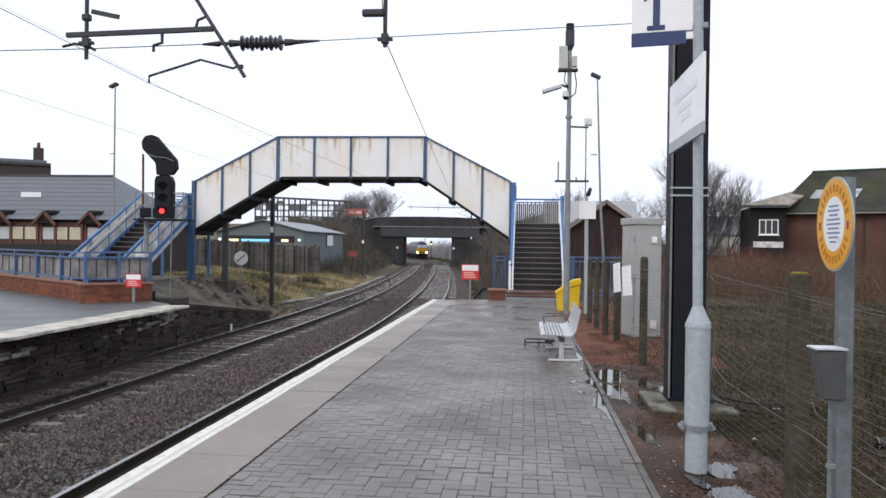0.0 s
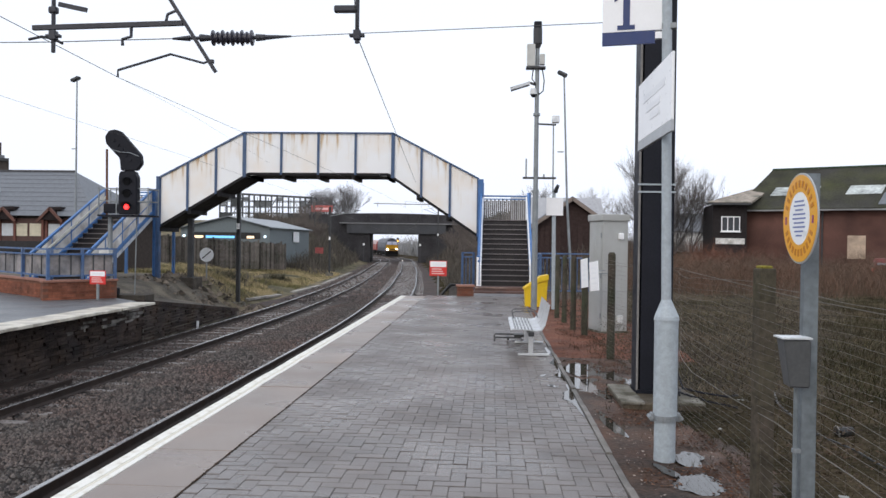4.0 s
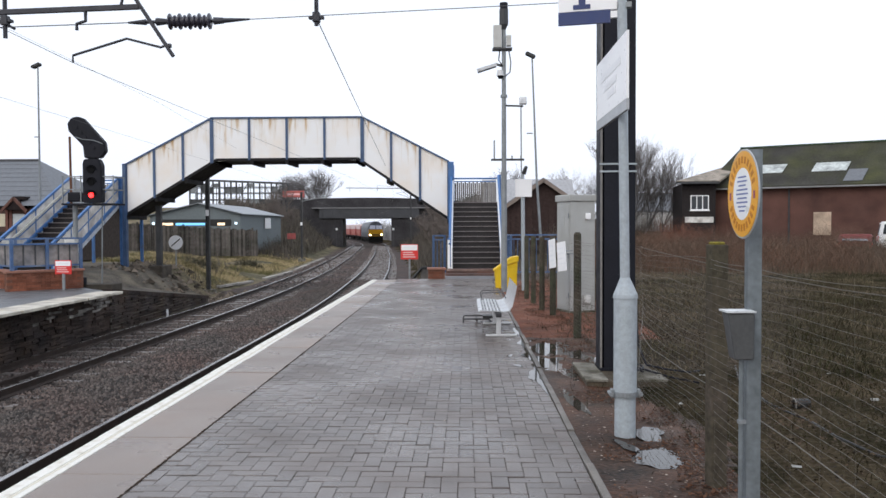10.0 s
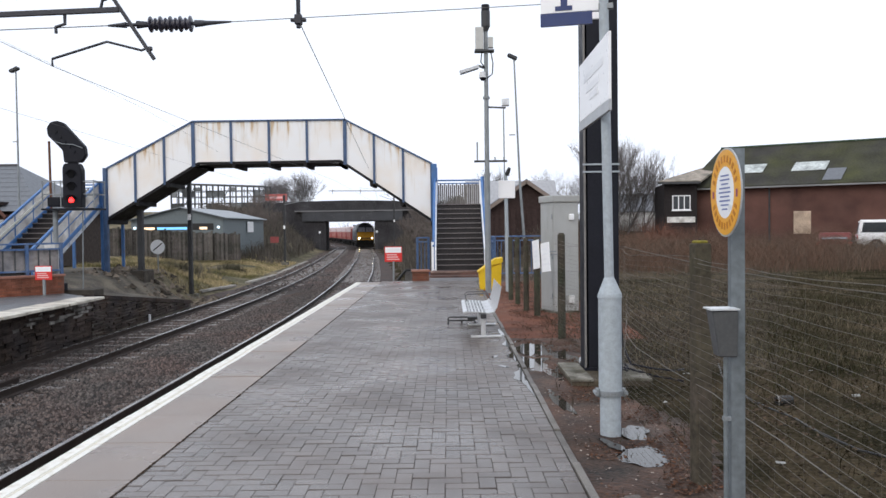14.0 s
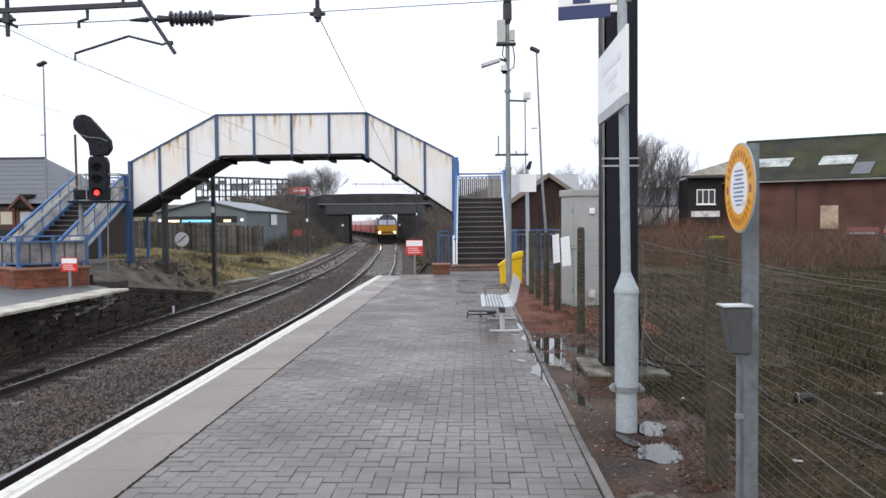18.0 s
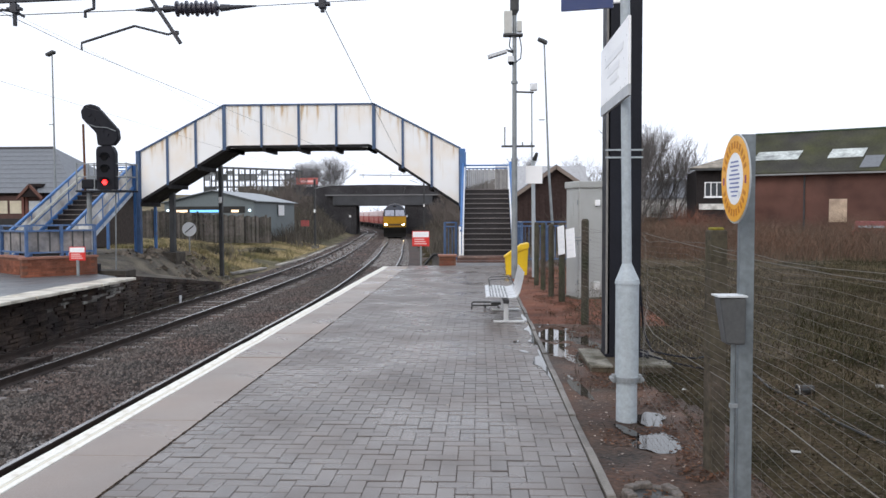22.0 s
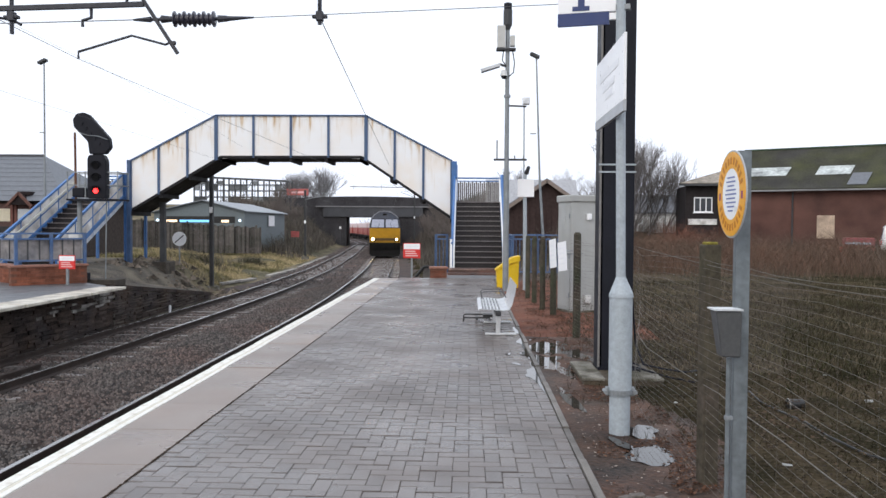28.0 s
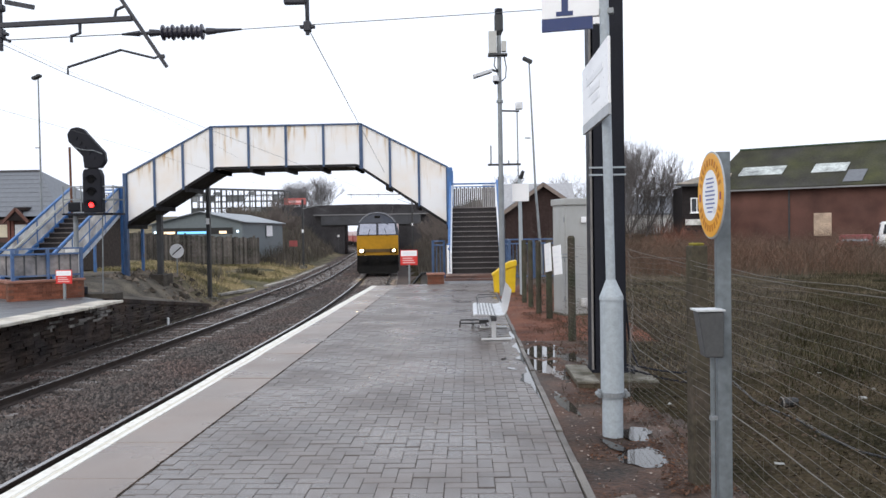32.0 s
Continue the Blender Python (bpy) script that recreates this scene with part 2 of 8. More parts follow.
def rusty_white():
    """White paint with rust that has run down from the upper edge."""
    m = bpy.data.materials.new("rust-streaked white paint")
    m.use_nodes = True
    n, l = m.node_tree.nodes, m.node_tree.links
    b = n["Principled BSDF"]
    b.inputs["Roughness"].default_value = 0.5
    uv = n.new("ShaderNodeUVMap").outputs["UV"]
    pos = n.new("ShaderNodeNewGeometry").outputs["Position"]
    stretch = n.new("ShaderNodeMapping")
    stretch.inputs["Scale"].default_value = (5.0, 5.0, 0.55)
    l.new(pos, stretch.inputs["Vector"])
    streak = n.new("ShaderNodeTexNoise")
    streak.inputs["Scale"].default_value, streak.inputs["Detail"].default_value = 1.3, 5
    l.new(stretch.outputs["Vector"], streak.inputs["Vector"])
    split = n.new("ShaderNodeSeparateXYZ")
    l.new(uv, split.inputs[0])
    high = n.new("ShaderNodeMapRange")
    high.inputs[1].default_value, high.inputs[2].default_value = 0.2, 1.0
    high.inputs[3].default_value, high.inputs[4].default_value = -0.1, 0.14
    l.new(split.outputs[1], high.inputs[0])
    add = n.new("ShaderNodeMath")
    add.operation = "ADD"
    l.new(streak.outputs["Fac"], add.inputs[0])
    l.new(high.outputs[0], add.inputs[1])
    ramp = n.new("ShaderNodeValToRGB")
    e = ramp.color_ramp.elements
    e[0].position, e[0].color = 0.56, (0.92, 0.92, 0.915, 1)
    e[1].position, e[1].color = 0.92, (0.22, 0.09, 0.03, 1)
    for p, c in ((0.68, (0.84, 0.81, 0.76, 1)), (0.78, (0.62, 0.45, 0.27, 1))):
        x = e.new(p)
        x.color = c
    l.new(add.outputs[0], ramp.inputs[0])
    blot = n.new("ShaderNodeTexNoise")
    blot.inputs["Scale"].default_value, blot.inputs["Detail"].default_value = 0.9, 6
    l.new(pos, blot.inputs["Vector"])
    warm = n.new("ShaderNodeValToRGB")
    w = warm.color_ramp.elements
    w[0].position, w[0].color = 0.42, (1, 1, 1, 1)
    w[1].position, w[1].color = 0.7, (0.98, 0.91, 0.83, 1)
    l.new(blot.outputs["Fac"], warm.inputs[0])
    both = n.new("ShaderNodeMix")
    both.data_type, both.blend_type = "RGBA", "MULTIPLY"
    both.inputs["Factor"].default_value = 1.0
    l.new(ramp.outputs[0], both.inputs["A"])
    l.new(warm.outputs[0], both.inputs["B"])
    l.new(both.outputs["Result"], b.inputs["Base Color"])
    return m


RUSTY_WHITE = rusty_white()
SIG_RED = mat("lit red signal lens", (1.0, 0.02, 0.02), 0.3, vary=0, emit=6.0)
LAMP_WARM = mat("lit headlamp", (1.0, 0.7, 0.34), 0.3, vary=0, emit=150.0)
LAMP_COOL = mat("lit strip lamp", (0.75, 0.9, 1.0), 0.3, vary=0, emit=1.6)

# ---- building helpers ----


def faces_box(bm, x0, x1, y0, y1, z0, z1):
    v = [bm.verts.new(p) for p in ((x0, y0, z0), (x1, y0, z0), (x1, y1, z0), (x0, y1, z0), (x0, y0, z1), (x1, y0, z1), (x1, y1, z1), (x0, y1, z1))]
    for f in ((3, 2, 1, 0), (4, 5, 6, 7), (0, 1, 5, 4), (1, 2, 6, 5), (2, 3, 7, 6), (3, 0, 4, 7)):
        bm.faces.new([v[i] for i in f])
    return v


def box(x0, x1, y0, y1, z0, z1, bevel=0.0, bm=None):
    own = bmesh.new()
    faces_box(own, x0, x1, y0, y1, z0, z1)
    if bevel:
        bmesh.ops.bevel(own, geom=own.edges[:], offset=bevel, segments=2, affect="EDGES", profile=0.5)
    if bm is None:
        return own
    return merge(bm, own)


def merge(bm, other, m=None):
    d = bpy.data.meshes.new("tmp")
    if m is not None:
        bmesh.ops.transform(other, matrix=m, verts=other.verts)
    other.to_mesh(d)
    other.free()
    bm.from_mesh(d)
    bpy.data.meshes.remove(d)
    return bm


def tube(a, b, r0, r1=None, sides=12, bm=None, caps=True):
    """A round bar from a to b."""
    a, b = Vector(a), Vector(b)
    own = bmesh.new()
    bmesh.ops.create_cone(own, cap_ends=caps, segments=sides, radius1=r0, radius2=r0 if r1 is None else r1, depth=(b - a).length)
    m = Matrix.Translation((a + b) / 2) @ (b - a).to_track_quat("Z", "Y").to_matrix().to_4x4()
    bmesh.ops.transform(own, matrix=m, verts=own.verts)
    return own if bm is None else merge(bm, own)


def bar(a, b, w, h, bm=None):
    """A square bar from a to b, w across and h high."""
    a, b = Vector(a), Vector(b)
    own = bmesh.new()
    faces_box(own, -w / 2, w / 2, -h / 2, h / 2, 0, (b - a).length)
    d = (b - a).normalized()
    side = Vector((0, 0, 1)).cross(d)
    side = Vector((1, 0, 0)) if side.length < 1e-4 else side.normalized()
    up = d.cross(side)
    m = Matrix((side, up, d)).transposed().to_4x4()
    m.translation = a
    bmesh.ops.transform(own, matrix=m, verts=own.verts)
    return own if bm is None else merge(bm, own)


def path_tube(points, r, sides=8, bm=None):
    """One round bar bent through the points."""
    own = bmesh.new()
    pts = [Vector(p) for p in points]
    side, rings = None, []
    for k, p in enumerate(pts):
        d = (pts[min(k + 1, len(pts) - 1)] - pts[max(k - 1, 0)]).normalized()
        side = d.orthogonal() if side is None else side - d * side.dot(d)
        side.normalize()
        up = d.cross(side)
        rings.append([own.verts.new(p + (side * math.cos(2 * math.pi * j / sides) + up * math.sin(2 * math.pi * j / sides)) * r) for j in range(sides)])
    for q, w in zip(rings, rings[1:]):
        for j in range(sides):
            own.faces.new((q[j], q[(j + 1) % sides], w[(j + 1) % sides], w[j]))
    own.faces.new(list(reversed(rings[0])))
    own.faces.new(rings[-1])
    return own if bm is None else merge(bm, own)


def lathe(profile, origin, sides=18):
    """A turned shape about the x axis: profile rows of x and radius."""
    own = bmesh.new()
    rings = [[own.verts.new((origin[0] + x, origin[1] + r * math.cos(2 * math.pi * j / sides), origin[2] + r * math.sin(2 * math.pi * j / sides))) for j in range(sides)] for x, r in profile]
    for q, w in zip(rings, rings[1:]):
        for j in range(sides):
            own.faces.new((q[j], q[(j + 1) % sides], w[(j + 1) % sides], w[j]))
    own.faces.new(list(reversed(rings[0])))
    own.faces.new(rings[-1])
    return own


def plate(points, thick, axis):
    """A flat outline (list of 3D points) given thickness along axis."""
    bm = bmesh.new()
    f = bm.faces.new([bm.verts.new(p) for p in points])
    r = bmesh.ops.extrude_face_region(bm, geom=[f])
    bmesh.ops.translate(bm, vec=Vector(axis) * thick, verts=[g for g in r["geom"] if isinstance(g, bmesh.types.BMVert)])
    bmesh.ops.recalc_face_normals(bm, faces=bm.faces)
    return bm


def part(name, bm, material, parent=None, label="", smooth=False):
    d = bpy.data.meshes.new(name)
    bmesh.ops.recalc_face_normals(bm, faces=bm.faces)
    if smooth:
        for e in bm.edges:
            e.smooth = len(e.link_faces) == 2 and e.calc_face_angle(0.0) < 0.6
    bm.to_mesh(d)
    bm.free()
    if smooth:
        for p in d.polygons:
            p.use_smooth = len(p.vertices) <= 4
    d.materials.append(material)
    ob = new(name, d)
    if parent:
        ob.parent = parent
    if label:
        tagged(ob, label)
    return ob


def share(name, data, parent, m):
    ob = new(name, data)
    ob.parent = parent
    ob.matrix_basis = m
    return ob


def thing(name, at, label, category, group="", kind="", turn=0.0):
    ob = new(name)
    ob.matrix_basis = pose(*at, 0, 0, turn)
    ob.empty_display_size = 0.2
    return tagged(ob, label, category, group, kind)


def mesh_from(name, verts, faces, material, parent=None):
    d = bpy.data.meshes.new(name)
    d.from_pydata(verts, [], faces)
    d.update()
    d.materials.append(material)
    ob = new(name, d)
    if parent:
        ob.parent = parent
    return ob


# ---- the lines of the two tracks: x of the centre for each y ----
RAIL_Z = -0.93
FAR_DROP = 0.09  # the far track lies a little lower


def fall(y):
    """The line falls gently towards the road bridge."""
    u = min(1.0, max(0.0, (y - 35) / 130))
    return -0.52 * (u if u > 0.1 else 5 * u * u + 0.5 * u)


NEAR_LINE = [(-60, -3.83), (0, -3.83), (14, -3.82), (24, -3.88), (34, -4.3), (45, -5.03), (53, -5.7), (62, -6.55), (73, -7.52), (90, -9.32), (113, -11.8), (132, -14.0), (148, -16.9), (162, -19.7), (176, -22.6), (210, -31.0), (260, -45.0), (330, -70.0), (440, -118.0)]
FAR_LINE = [(-60, -8.3), (0, -8.3), (8, -8.25), (12, -8.17), (15, -8.08), (20, -7.98), (25, -7.94), (31, -7.98), (37, -8.2), (46, -8.74), (53, -9.28), (62, -10.1), (73, -11.12), (90, -12.93), (113, -15.4), (132, -17.55), (148, -20.4), (162, -23.2), (176, -26.1), (210, -34.5), (260, -48.5), (330, -73.5)]


def line_x(line, y):
    pts = np.array(line)
    i = int(np.clip(np.searchsorted(pts[:, 0], y) - 1, 0, len(pts) - 2))

    def slope(k):
        a, b = max(0, k - 1), min(len(pts) - 1, k + 1)
        return (pts[b, 1] - pts[a, 1]) / (pts[b, 0] - pts[a, 0])
    h = pts[i + 1, 0] - pts[i, 0]
    u = (y - pts[i, 0]) / h
    return float((2 * u**3 - 3 * u**2 + 1) * pts[i, 1] + (u**3 - 2 * u**2 + u) * h * slope(i) + (3 * u**2 - 2 * u**3) * pts[i + 1, 1] + (u**3 - u**2) * h * slope(i + 1))


def run_of(line):
    """Points along a line, a quarter of a metre apart in y, with the distance run."""
    ys = np.arange(-40, 435, 0.25)
    xs = np.array([line_x(line, y) for y in ys])
    run = np.concatenate([[0], np.cumsum(np.hypot(np.diff(xs), np.diff(ys)))])
    return xs, ys, run

# ---- ground ----


def step(a, b, v):
    u = min(1.0, max(0.0, (v - a) / (b - a)))
    return u * u * (3 - 2 * u)


def ground_z(x, y):
    """Height of the ground: the track bed, the bank left of it, the land right of the platform, the slopes at the road bridge."""
    xn, xf = line_x(NEAR_LINE, min(y, 329)), line_x(FAR_LINE, min(y, 329))
    bed = -1.12 + fall(y) - (0.125 * step(xn - 2.4, xn - 3.0, x) if y < 130 else 0.0)
    right_edge = max(xn + 2.2, -2.4) if y < 60 else xn + 2.6
    left_edge = min(xf - 1.9, -8.9) if y < 60 else xf - 2.6
    z = bed
    if x > right_edge:
        far = step(30, 42, y)
        near_h = -0.03 - 0.16 * step(2.5, 8, x)
        slope_h = bed + (4.6 * step(40, 95, y) * (1 - step(131, 142, y)) * (1 - 0.85 * step(9, 17, x) * step(56, 66, y)) + 1.3) * step(0, 9, x - right_edge)
        z = near_h * (1 - far) + slope_h * far
        if y > 24:
            k = step(0, 2.0, x - right_edge)
            z = bed * (1 - k) + z * k
    elif x < left_edge:
        d = left_edge - x
        bank = bed + 0.45 * step(0, 4, d) + 0.75 * step(5, 14, d)
        bank += 0.95 * step(-10.5, -12.3, x) * step(21.5, 26, y) * step(41, 34, y) * (1 - 0.5 * step(5, 14, d))
        bank += 4.4 * step(62, 100, y) * (1 - step(131, 142, y)) * step(0, 8, d)
        z = bank
    if y > 133:
        z = min(z, bed + 0.1)
    rough = 0.05 * step(1.9, 3.2, x) if x > 0 else (0.05 if x < -10 else 0.02)
    z += rough * noise.noise((x * 0.45, y * 0.45, 3.0))
    if 1.0 < x < 2.0 and 4 < y < 8:
        for px, py, ax, ay in ((1.46, 5.82, 0.15, 0.24), (1.55, 6.48, 0.11, 0.19)):
            z -= 0.03 * math.exp(-((x - px) / ax) ** 4 - ((y - py) / ay) ** 4)
    if 0.9 < x < 3.2 and y < 24:
        z += 0.016 * noise.noise((x * 2.2, y * 1.3, 1.0)) + 0.008 * noise.noise((x * 7, y * 7, 2.0))
        z += 0.016 * step(7.8, 9, y) * step(13, 11.8, y) * noise.noise((x * 5.5, y * 2.6, 4.0))
    return z


def axis_points(fine0, fine1, fine, out0, out1):
    a = list(np.arange(fine0, fine1 + 1e-6, fine))
    s, v = fine, fine1
    while v < out1:
        s *= 1.22
        v += s
        a.append(min(v, out1))
    s, v = fine, fine0
    while v > out0:
        s *= 1.22
        v -= s
        a.insert(0, max(v, out0))
    return a


gx, gy = axis_points(-24, 14, 0.5, -900, 900), axis_points(-6, 60, 0.6, -400, 1600)
gx = sorted(set(round(x, 3) for x in gx if not 0.9 < x < 2.4) | set(round(x, 3) for x in np.arange(0.92, 2.4, 0.07)))
gy = sorted(set(round(y, 3) for y in gy if not 3.5 < y < 14) | set(round(y, 3) for y in np.arange(3.55, 14, 0.1)))
verts = [(x, y, ground_z(x, y)) for y in gy for x in gx]
w = len(gx)
faces = [(j * w + i, j * w + i + 1, (j + 1) * w + i + 1, (j + 1) * w + i) for j in range(len(gy) - 1) for i in range(w - 1)]
ground = mesh_from("ground", verts, faces, GRASSGROUND)
for p in ground.data.polygons:
    p.use_smooth = True
ground.data.materials.append(BALLAST)
ground.data.materials.append(DIRT)
ground.data.materials.append(mat("red blaes gravel", (0.2, 0.08, 0.05), 0.8, vary=0.35, scale=2, fine=40, bump=0.7, second=(0.13, 0.06, 0.04), patch=1.5))
ground.data.materials.append(BANKSOIL)
ground.data.materials.append(FIELDSOIL)
ASHSOIL = mat("dark trodden mud", (0.1, 0.09, 0.078), 0.85, vary=0.5, scale=1.5, fine=20, bump=0.8, second=(0.15, 0.13, 0.1), patch=0.9, spec=0.15)
ground.data.materials.append(ASHSOIL)
for p in ground.data.polygons:
    x, y, _ = p.center
    xn, xf = line_x(NEAR_LINE, min(max(y, -59), 329)), line_x(FAR_LINE, min(max(y, -59), 329))
    if xf - 2.2 < x < xn + 2.2:
        p.material_index = 1
    elif x < xf - 2.2 and 20 < y < 32.3 + 0.8 * noise.noise((x * 0.6, 3.0, 0.0)):
        p.material_index = 6
    elif -0.47 * y < x < xf - 2.2 and 25 < y < 118:
        p.material_index = 4
    elif 0.9 < x < 3.0 and 11.8 < y < 22 + x:
        p.material_index = 3
    elif 0.5 < x < 1.95 + 0.25 * noise.noise((y * 0.7, 5.0, 1.0)) and y < 30 or (x > 0 and 24 < y < 34 and x < 4) or (xn < x < 1 and 20 < y < 40):
        p.material_index = 2
for p in ground.data.polygons:
    if p.material_index == 0 and 2 < p.center.x < 0.43 * p.center.y and p.center.y > 9.5 + 2.0 * noise.noise((p.center.x * 0.5, p.center.y * 0.5, 4.0)):
        p.material_index = 5
tagged(ground, "wet winter ground of ballast, leaf-strewn dirt and rough grass", "ground", kind="structure")

# ---- platform beside the camera ----
PX0, PX1, PY0, PY1 = -2.68, 0.98, -10.0, 24.6
platform = thing("pavement", (0, 0, 0), "station platform of grey herringbone block paving with concrete edge slabs", "platform", kind="structure")
core = box(PX0 + 0.06, PX1 - 0.1, PY0, PY1, -1.2, -0.055)
box(-0.9, 1.5, PY1, 28.0, -1.2, -0.06, bm=core)
part("platform_core", core, DARK_BRICK, platform, "sooty brick platform face below the edge")
part("bedding", box(-1.955, 0.9, PY0, PY1 - 0.02, -0.055, -0.012), JOINT, platform, "dark sand bed under the paving blocks")
part("end_paving", box(-0.9, 1.5, PY1, 28.0, -0.06, -0.004), mat("pale worn tarmac", (0.2, 0.2, 0.205), 0.6, vary=0.2, scale=1.2, fine=90, bump=0.4, wet=0.12, second=(0.14, 0.135, 0.135), patch=0.9), platform, "dark smooth paving at the foot of the stairs")

# ---- the two tracks ----


def rail_mesh(line, off, y0, y1, top, drop=0.0):
    ys = [y for y in np.arange(y0, y1, 0.75)]
    prof_web = [(-0.075, -0.158), (-0.075, -0.142), (-0.012, -0.12), (-0.012, -0.045), (-0.036, -0.036), (-0.036, -0.004), (0.036, -0.004), (0.036, -0.036), (0.012, -0.045), (0.012, -0.12), (0.075, -0.142), (0.075, -0.158)]
    prof_top = [(-0.033, -0.0035), (-0.026, 0.0), (0.026, 0.0), (0.033, -0.0035)]
    prof = prof_top if top else prof_web
    vs, fs, k = [], [], len(prof)
    for y in ys:
        x = line_x(line, y)
        t = (line_x(line, y + 0.1) - line_x(line, y - 0.1)) / 0.2
        c = 1 / math.hypot(1, t)
        for px, pz in prof:
            vs.append((x + (off + px) * c, y - (off + px) * c * t, RAIL_Z - drop + fall(y) + pz))
    for j in range(len(ys) - 1):
        for i in range(k - (1 if top else 0)):
            a, b = j * k + i, j * k + (i + 1) % k
            fs.append((a, a + k, b + k, b))
    return vs, fs


SLEEPER_DATA = None
for which, line in (("near", NEAR_LINE), ("far", FAR_LINE)):
    track = thing("railway_track", (0, 0, 0), "wet running rails on concrete sleepers in brown ballast", "railway track", "pair of running tracks", "structure")
    drop, half = (0.0, 0.752) if which == "near" else (FAR_DROP, 0.705)
    for off in (-half, half):
        r = mesh_from("rail", *rail_mesh(line, off, -20, 250, False, drop), RAIL_RUST, track)
        top = mesh_from("rail_head", *rail_mesh(line, off, -20, 250, True, drop), RAIL_TOP, r)
        tagged(top, "shiny worn running surface")
    if SLEEPER_DATA is None:
        sb = box(-1.25, 1.25, -0.13, 0.13, -0.12, 0.0)
        for v in sb.verts:
            if v.co.z > -0.01:
                v.co.y *= 0.8
        d = bpy.data.meshes.new("sleeper")
        sb.to_mesh(d)
        sb.free()
        d.materials.append(SLEEPER)
        SLEEPER_DATA = d
    y = -6.0
    while y < 125:
        x = line_x(line, y)
        t = (line_x(line, y + 0.1) - line_x(line, y - 0.1)) / 0.2
        share("sleeper", SLEEPER_DATA, track, pose(x, y, RAIL_Z - drop + fall(y) - 0.155 + random.uniform(-0.012, 0.008), 0, 0, -math.degrees(math.atan(t))))
        y += 0.66
# check rail lying beside the far track's inner rail, ending in view
guard = thing("spare_rail", (0, 0, RAIL_Z - 0.1), "rusty spare rail lying in the four-foot", "rail")
vs, fs = rail_mesh(FAR_LINE, 0.12, -12, 15.75, False)
vs = [(x, y, z - 0.04 - RAIL_Z) for x, y, z in vs]
mesh_from("rail", vs, fs, RAIL_RUST, guard)

# loose ballast
rng = np.random.RandomState(4)
vs, fs = [], []
base = np.array([(1, 0, -0.3), (0.3, 1, -0.25), (-0.9, 0.5, -0.35), (-0.6, -0.85, -0.2), (0.4, -0.9, -0.3), (0.1, 0.1, 0.75), (-0.35, 0.25, 0.6)])
tri = [(0, 1, 5), (1, 2, 6), (1, 6, 5), (2, 3, 6), (3, 4, 5), (3, 5, 6), (4, 0, 5)]


def sprinkle(n, x0, x1, y0, y1, size, zf, follow=None, power=1.0):
    for _ in range(n):
        y = y0 + (y1 - y0) * rng.rand() ** power
        x = x0 + (x1 - x0) * rng.rand()
        if follow:
            x += line_x(follow, y) - line_x(follow, 10)
        if abs(x - line_x(FAR_LINE, y)) < 1.25 and rng.rand() < 0.2:
            continue
        s = size * (0.55 + 0.9 * rng.rand())
        a = rng.rand() * 6.283
        c, q = math.cos(a), math.sin(a)
        b = base * (1 + 0.35 * (rng.rand(7, 3) - 0.5)) * s
        k, z = len(vs), zf(x, y)
        for p in b:
            vs.append((x + p[0] * c - p[1] * q, y + p[0] * q + p[1] * c, z + p[2]))
        fs.extend([(k + i, k + j, k + m) for i, j, m in tri])


def bed_top(x, y):
    hump = 0.05 * step(-6.6, -5.7, x) * step(-4.6, -5.3, x)
    return -1.095 + 0.02 * noise.noise((x * 1.5, y * 1.5, 0)) + hump - 0.08 * step(-6.3, -6.9, x)


sprinkle(52000, -9.0, -4.0, 5, 40, 0.023, bed_top, FAR_LINE, 1.5)
sprinkle(5000, -9.0, -2.6, 36, 100, 0.05, lambda x, y: -1.09 + fall(y), NEAR_LINE, 1.3)
stones = mesh_from("loose_ballast", vs, fs, STONE)
tagged(stones, "loose brown and grey ballast stones between the rails", "ballast", kind="stuff")

# ---- opposite platform ----
plat2 = thing("pavement", (0, 0, 0), "opposite asphalt platform with a pale edge over a sooty stone wall", "platform", kind="structure")
QX, QY1 = -8.45, 20.4
part("platform_core", plate([(QX - 0.56, -10, -1.3), (QX - 0.56, QY1, -1.3), (-13.5, 24.5, -1.3), (-40, 24.5, -1.3), (-40, -10, -1.3)], 1.24, (0, 0, 1)), DARK_BRICK, plat2)
part("surface", plate([(QX - 0.68, -10, -0.06), (QX - 0.68, QY1 - 0.1, -0.06), (-13.4, 24.4, -0.06), (-40, 24.4, -0.06), (-40, -10, -0.06)], 0.056, (0, 0, 1)), ASPHALT, plat2, "pale damp asphalt surface")
slab2 = bpy.data.meshes.new("edge_slab")
b = box(-0.15, 0.52, 0.004, 0.896, -0.065, 0.0, 0.012)
b.to_mesh(slab2)
b.free()
slab2.materials.append(mat("whitened edge slab", (0.62, 0.58, 0.49), 0.5, vary=0.2, scale=3, second=(0.3, 0.26, 0.21), cut=0.56, patch=2.5, obj=0.08))
y = -8.0
while y < QY1 - 0.5:
    share("edge_slab", slab2, plat2, pose(QX - 0.52 + random.uniform(-0.035, 0.03), y, 0.006 + random.uniform(-0.006, 0.004), 0, random.uniform(-0.6, 0.6), 0))
    y += 0.9
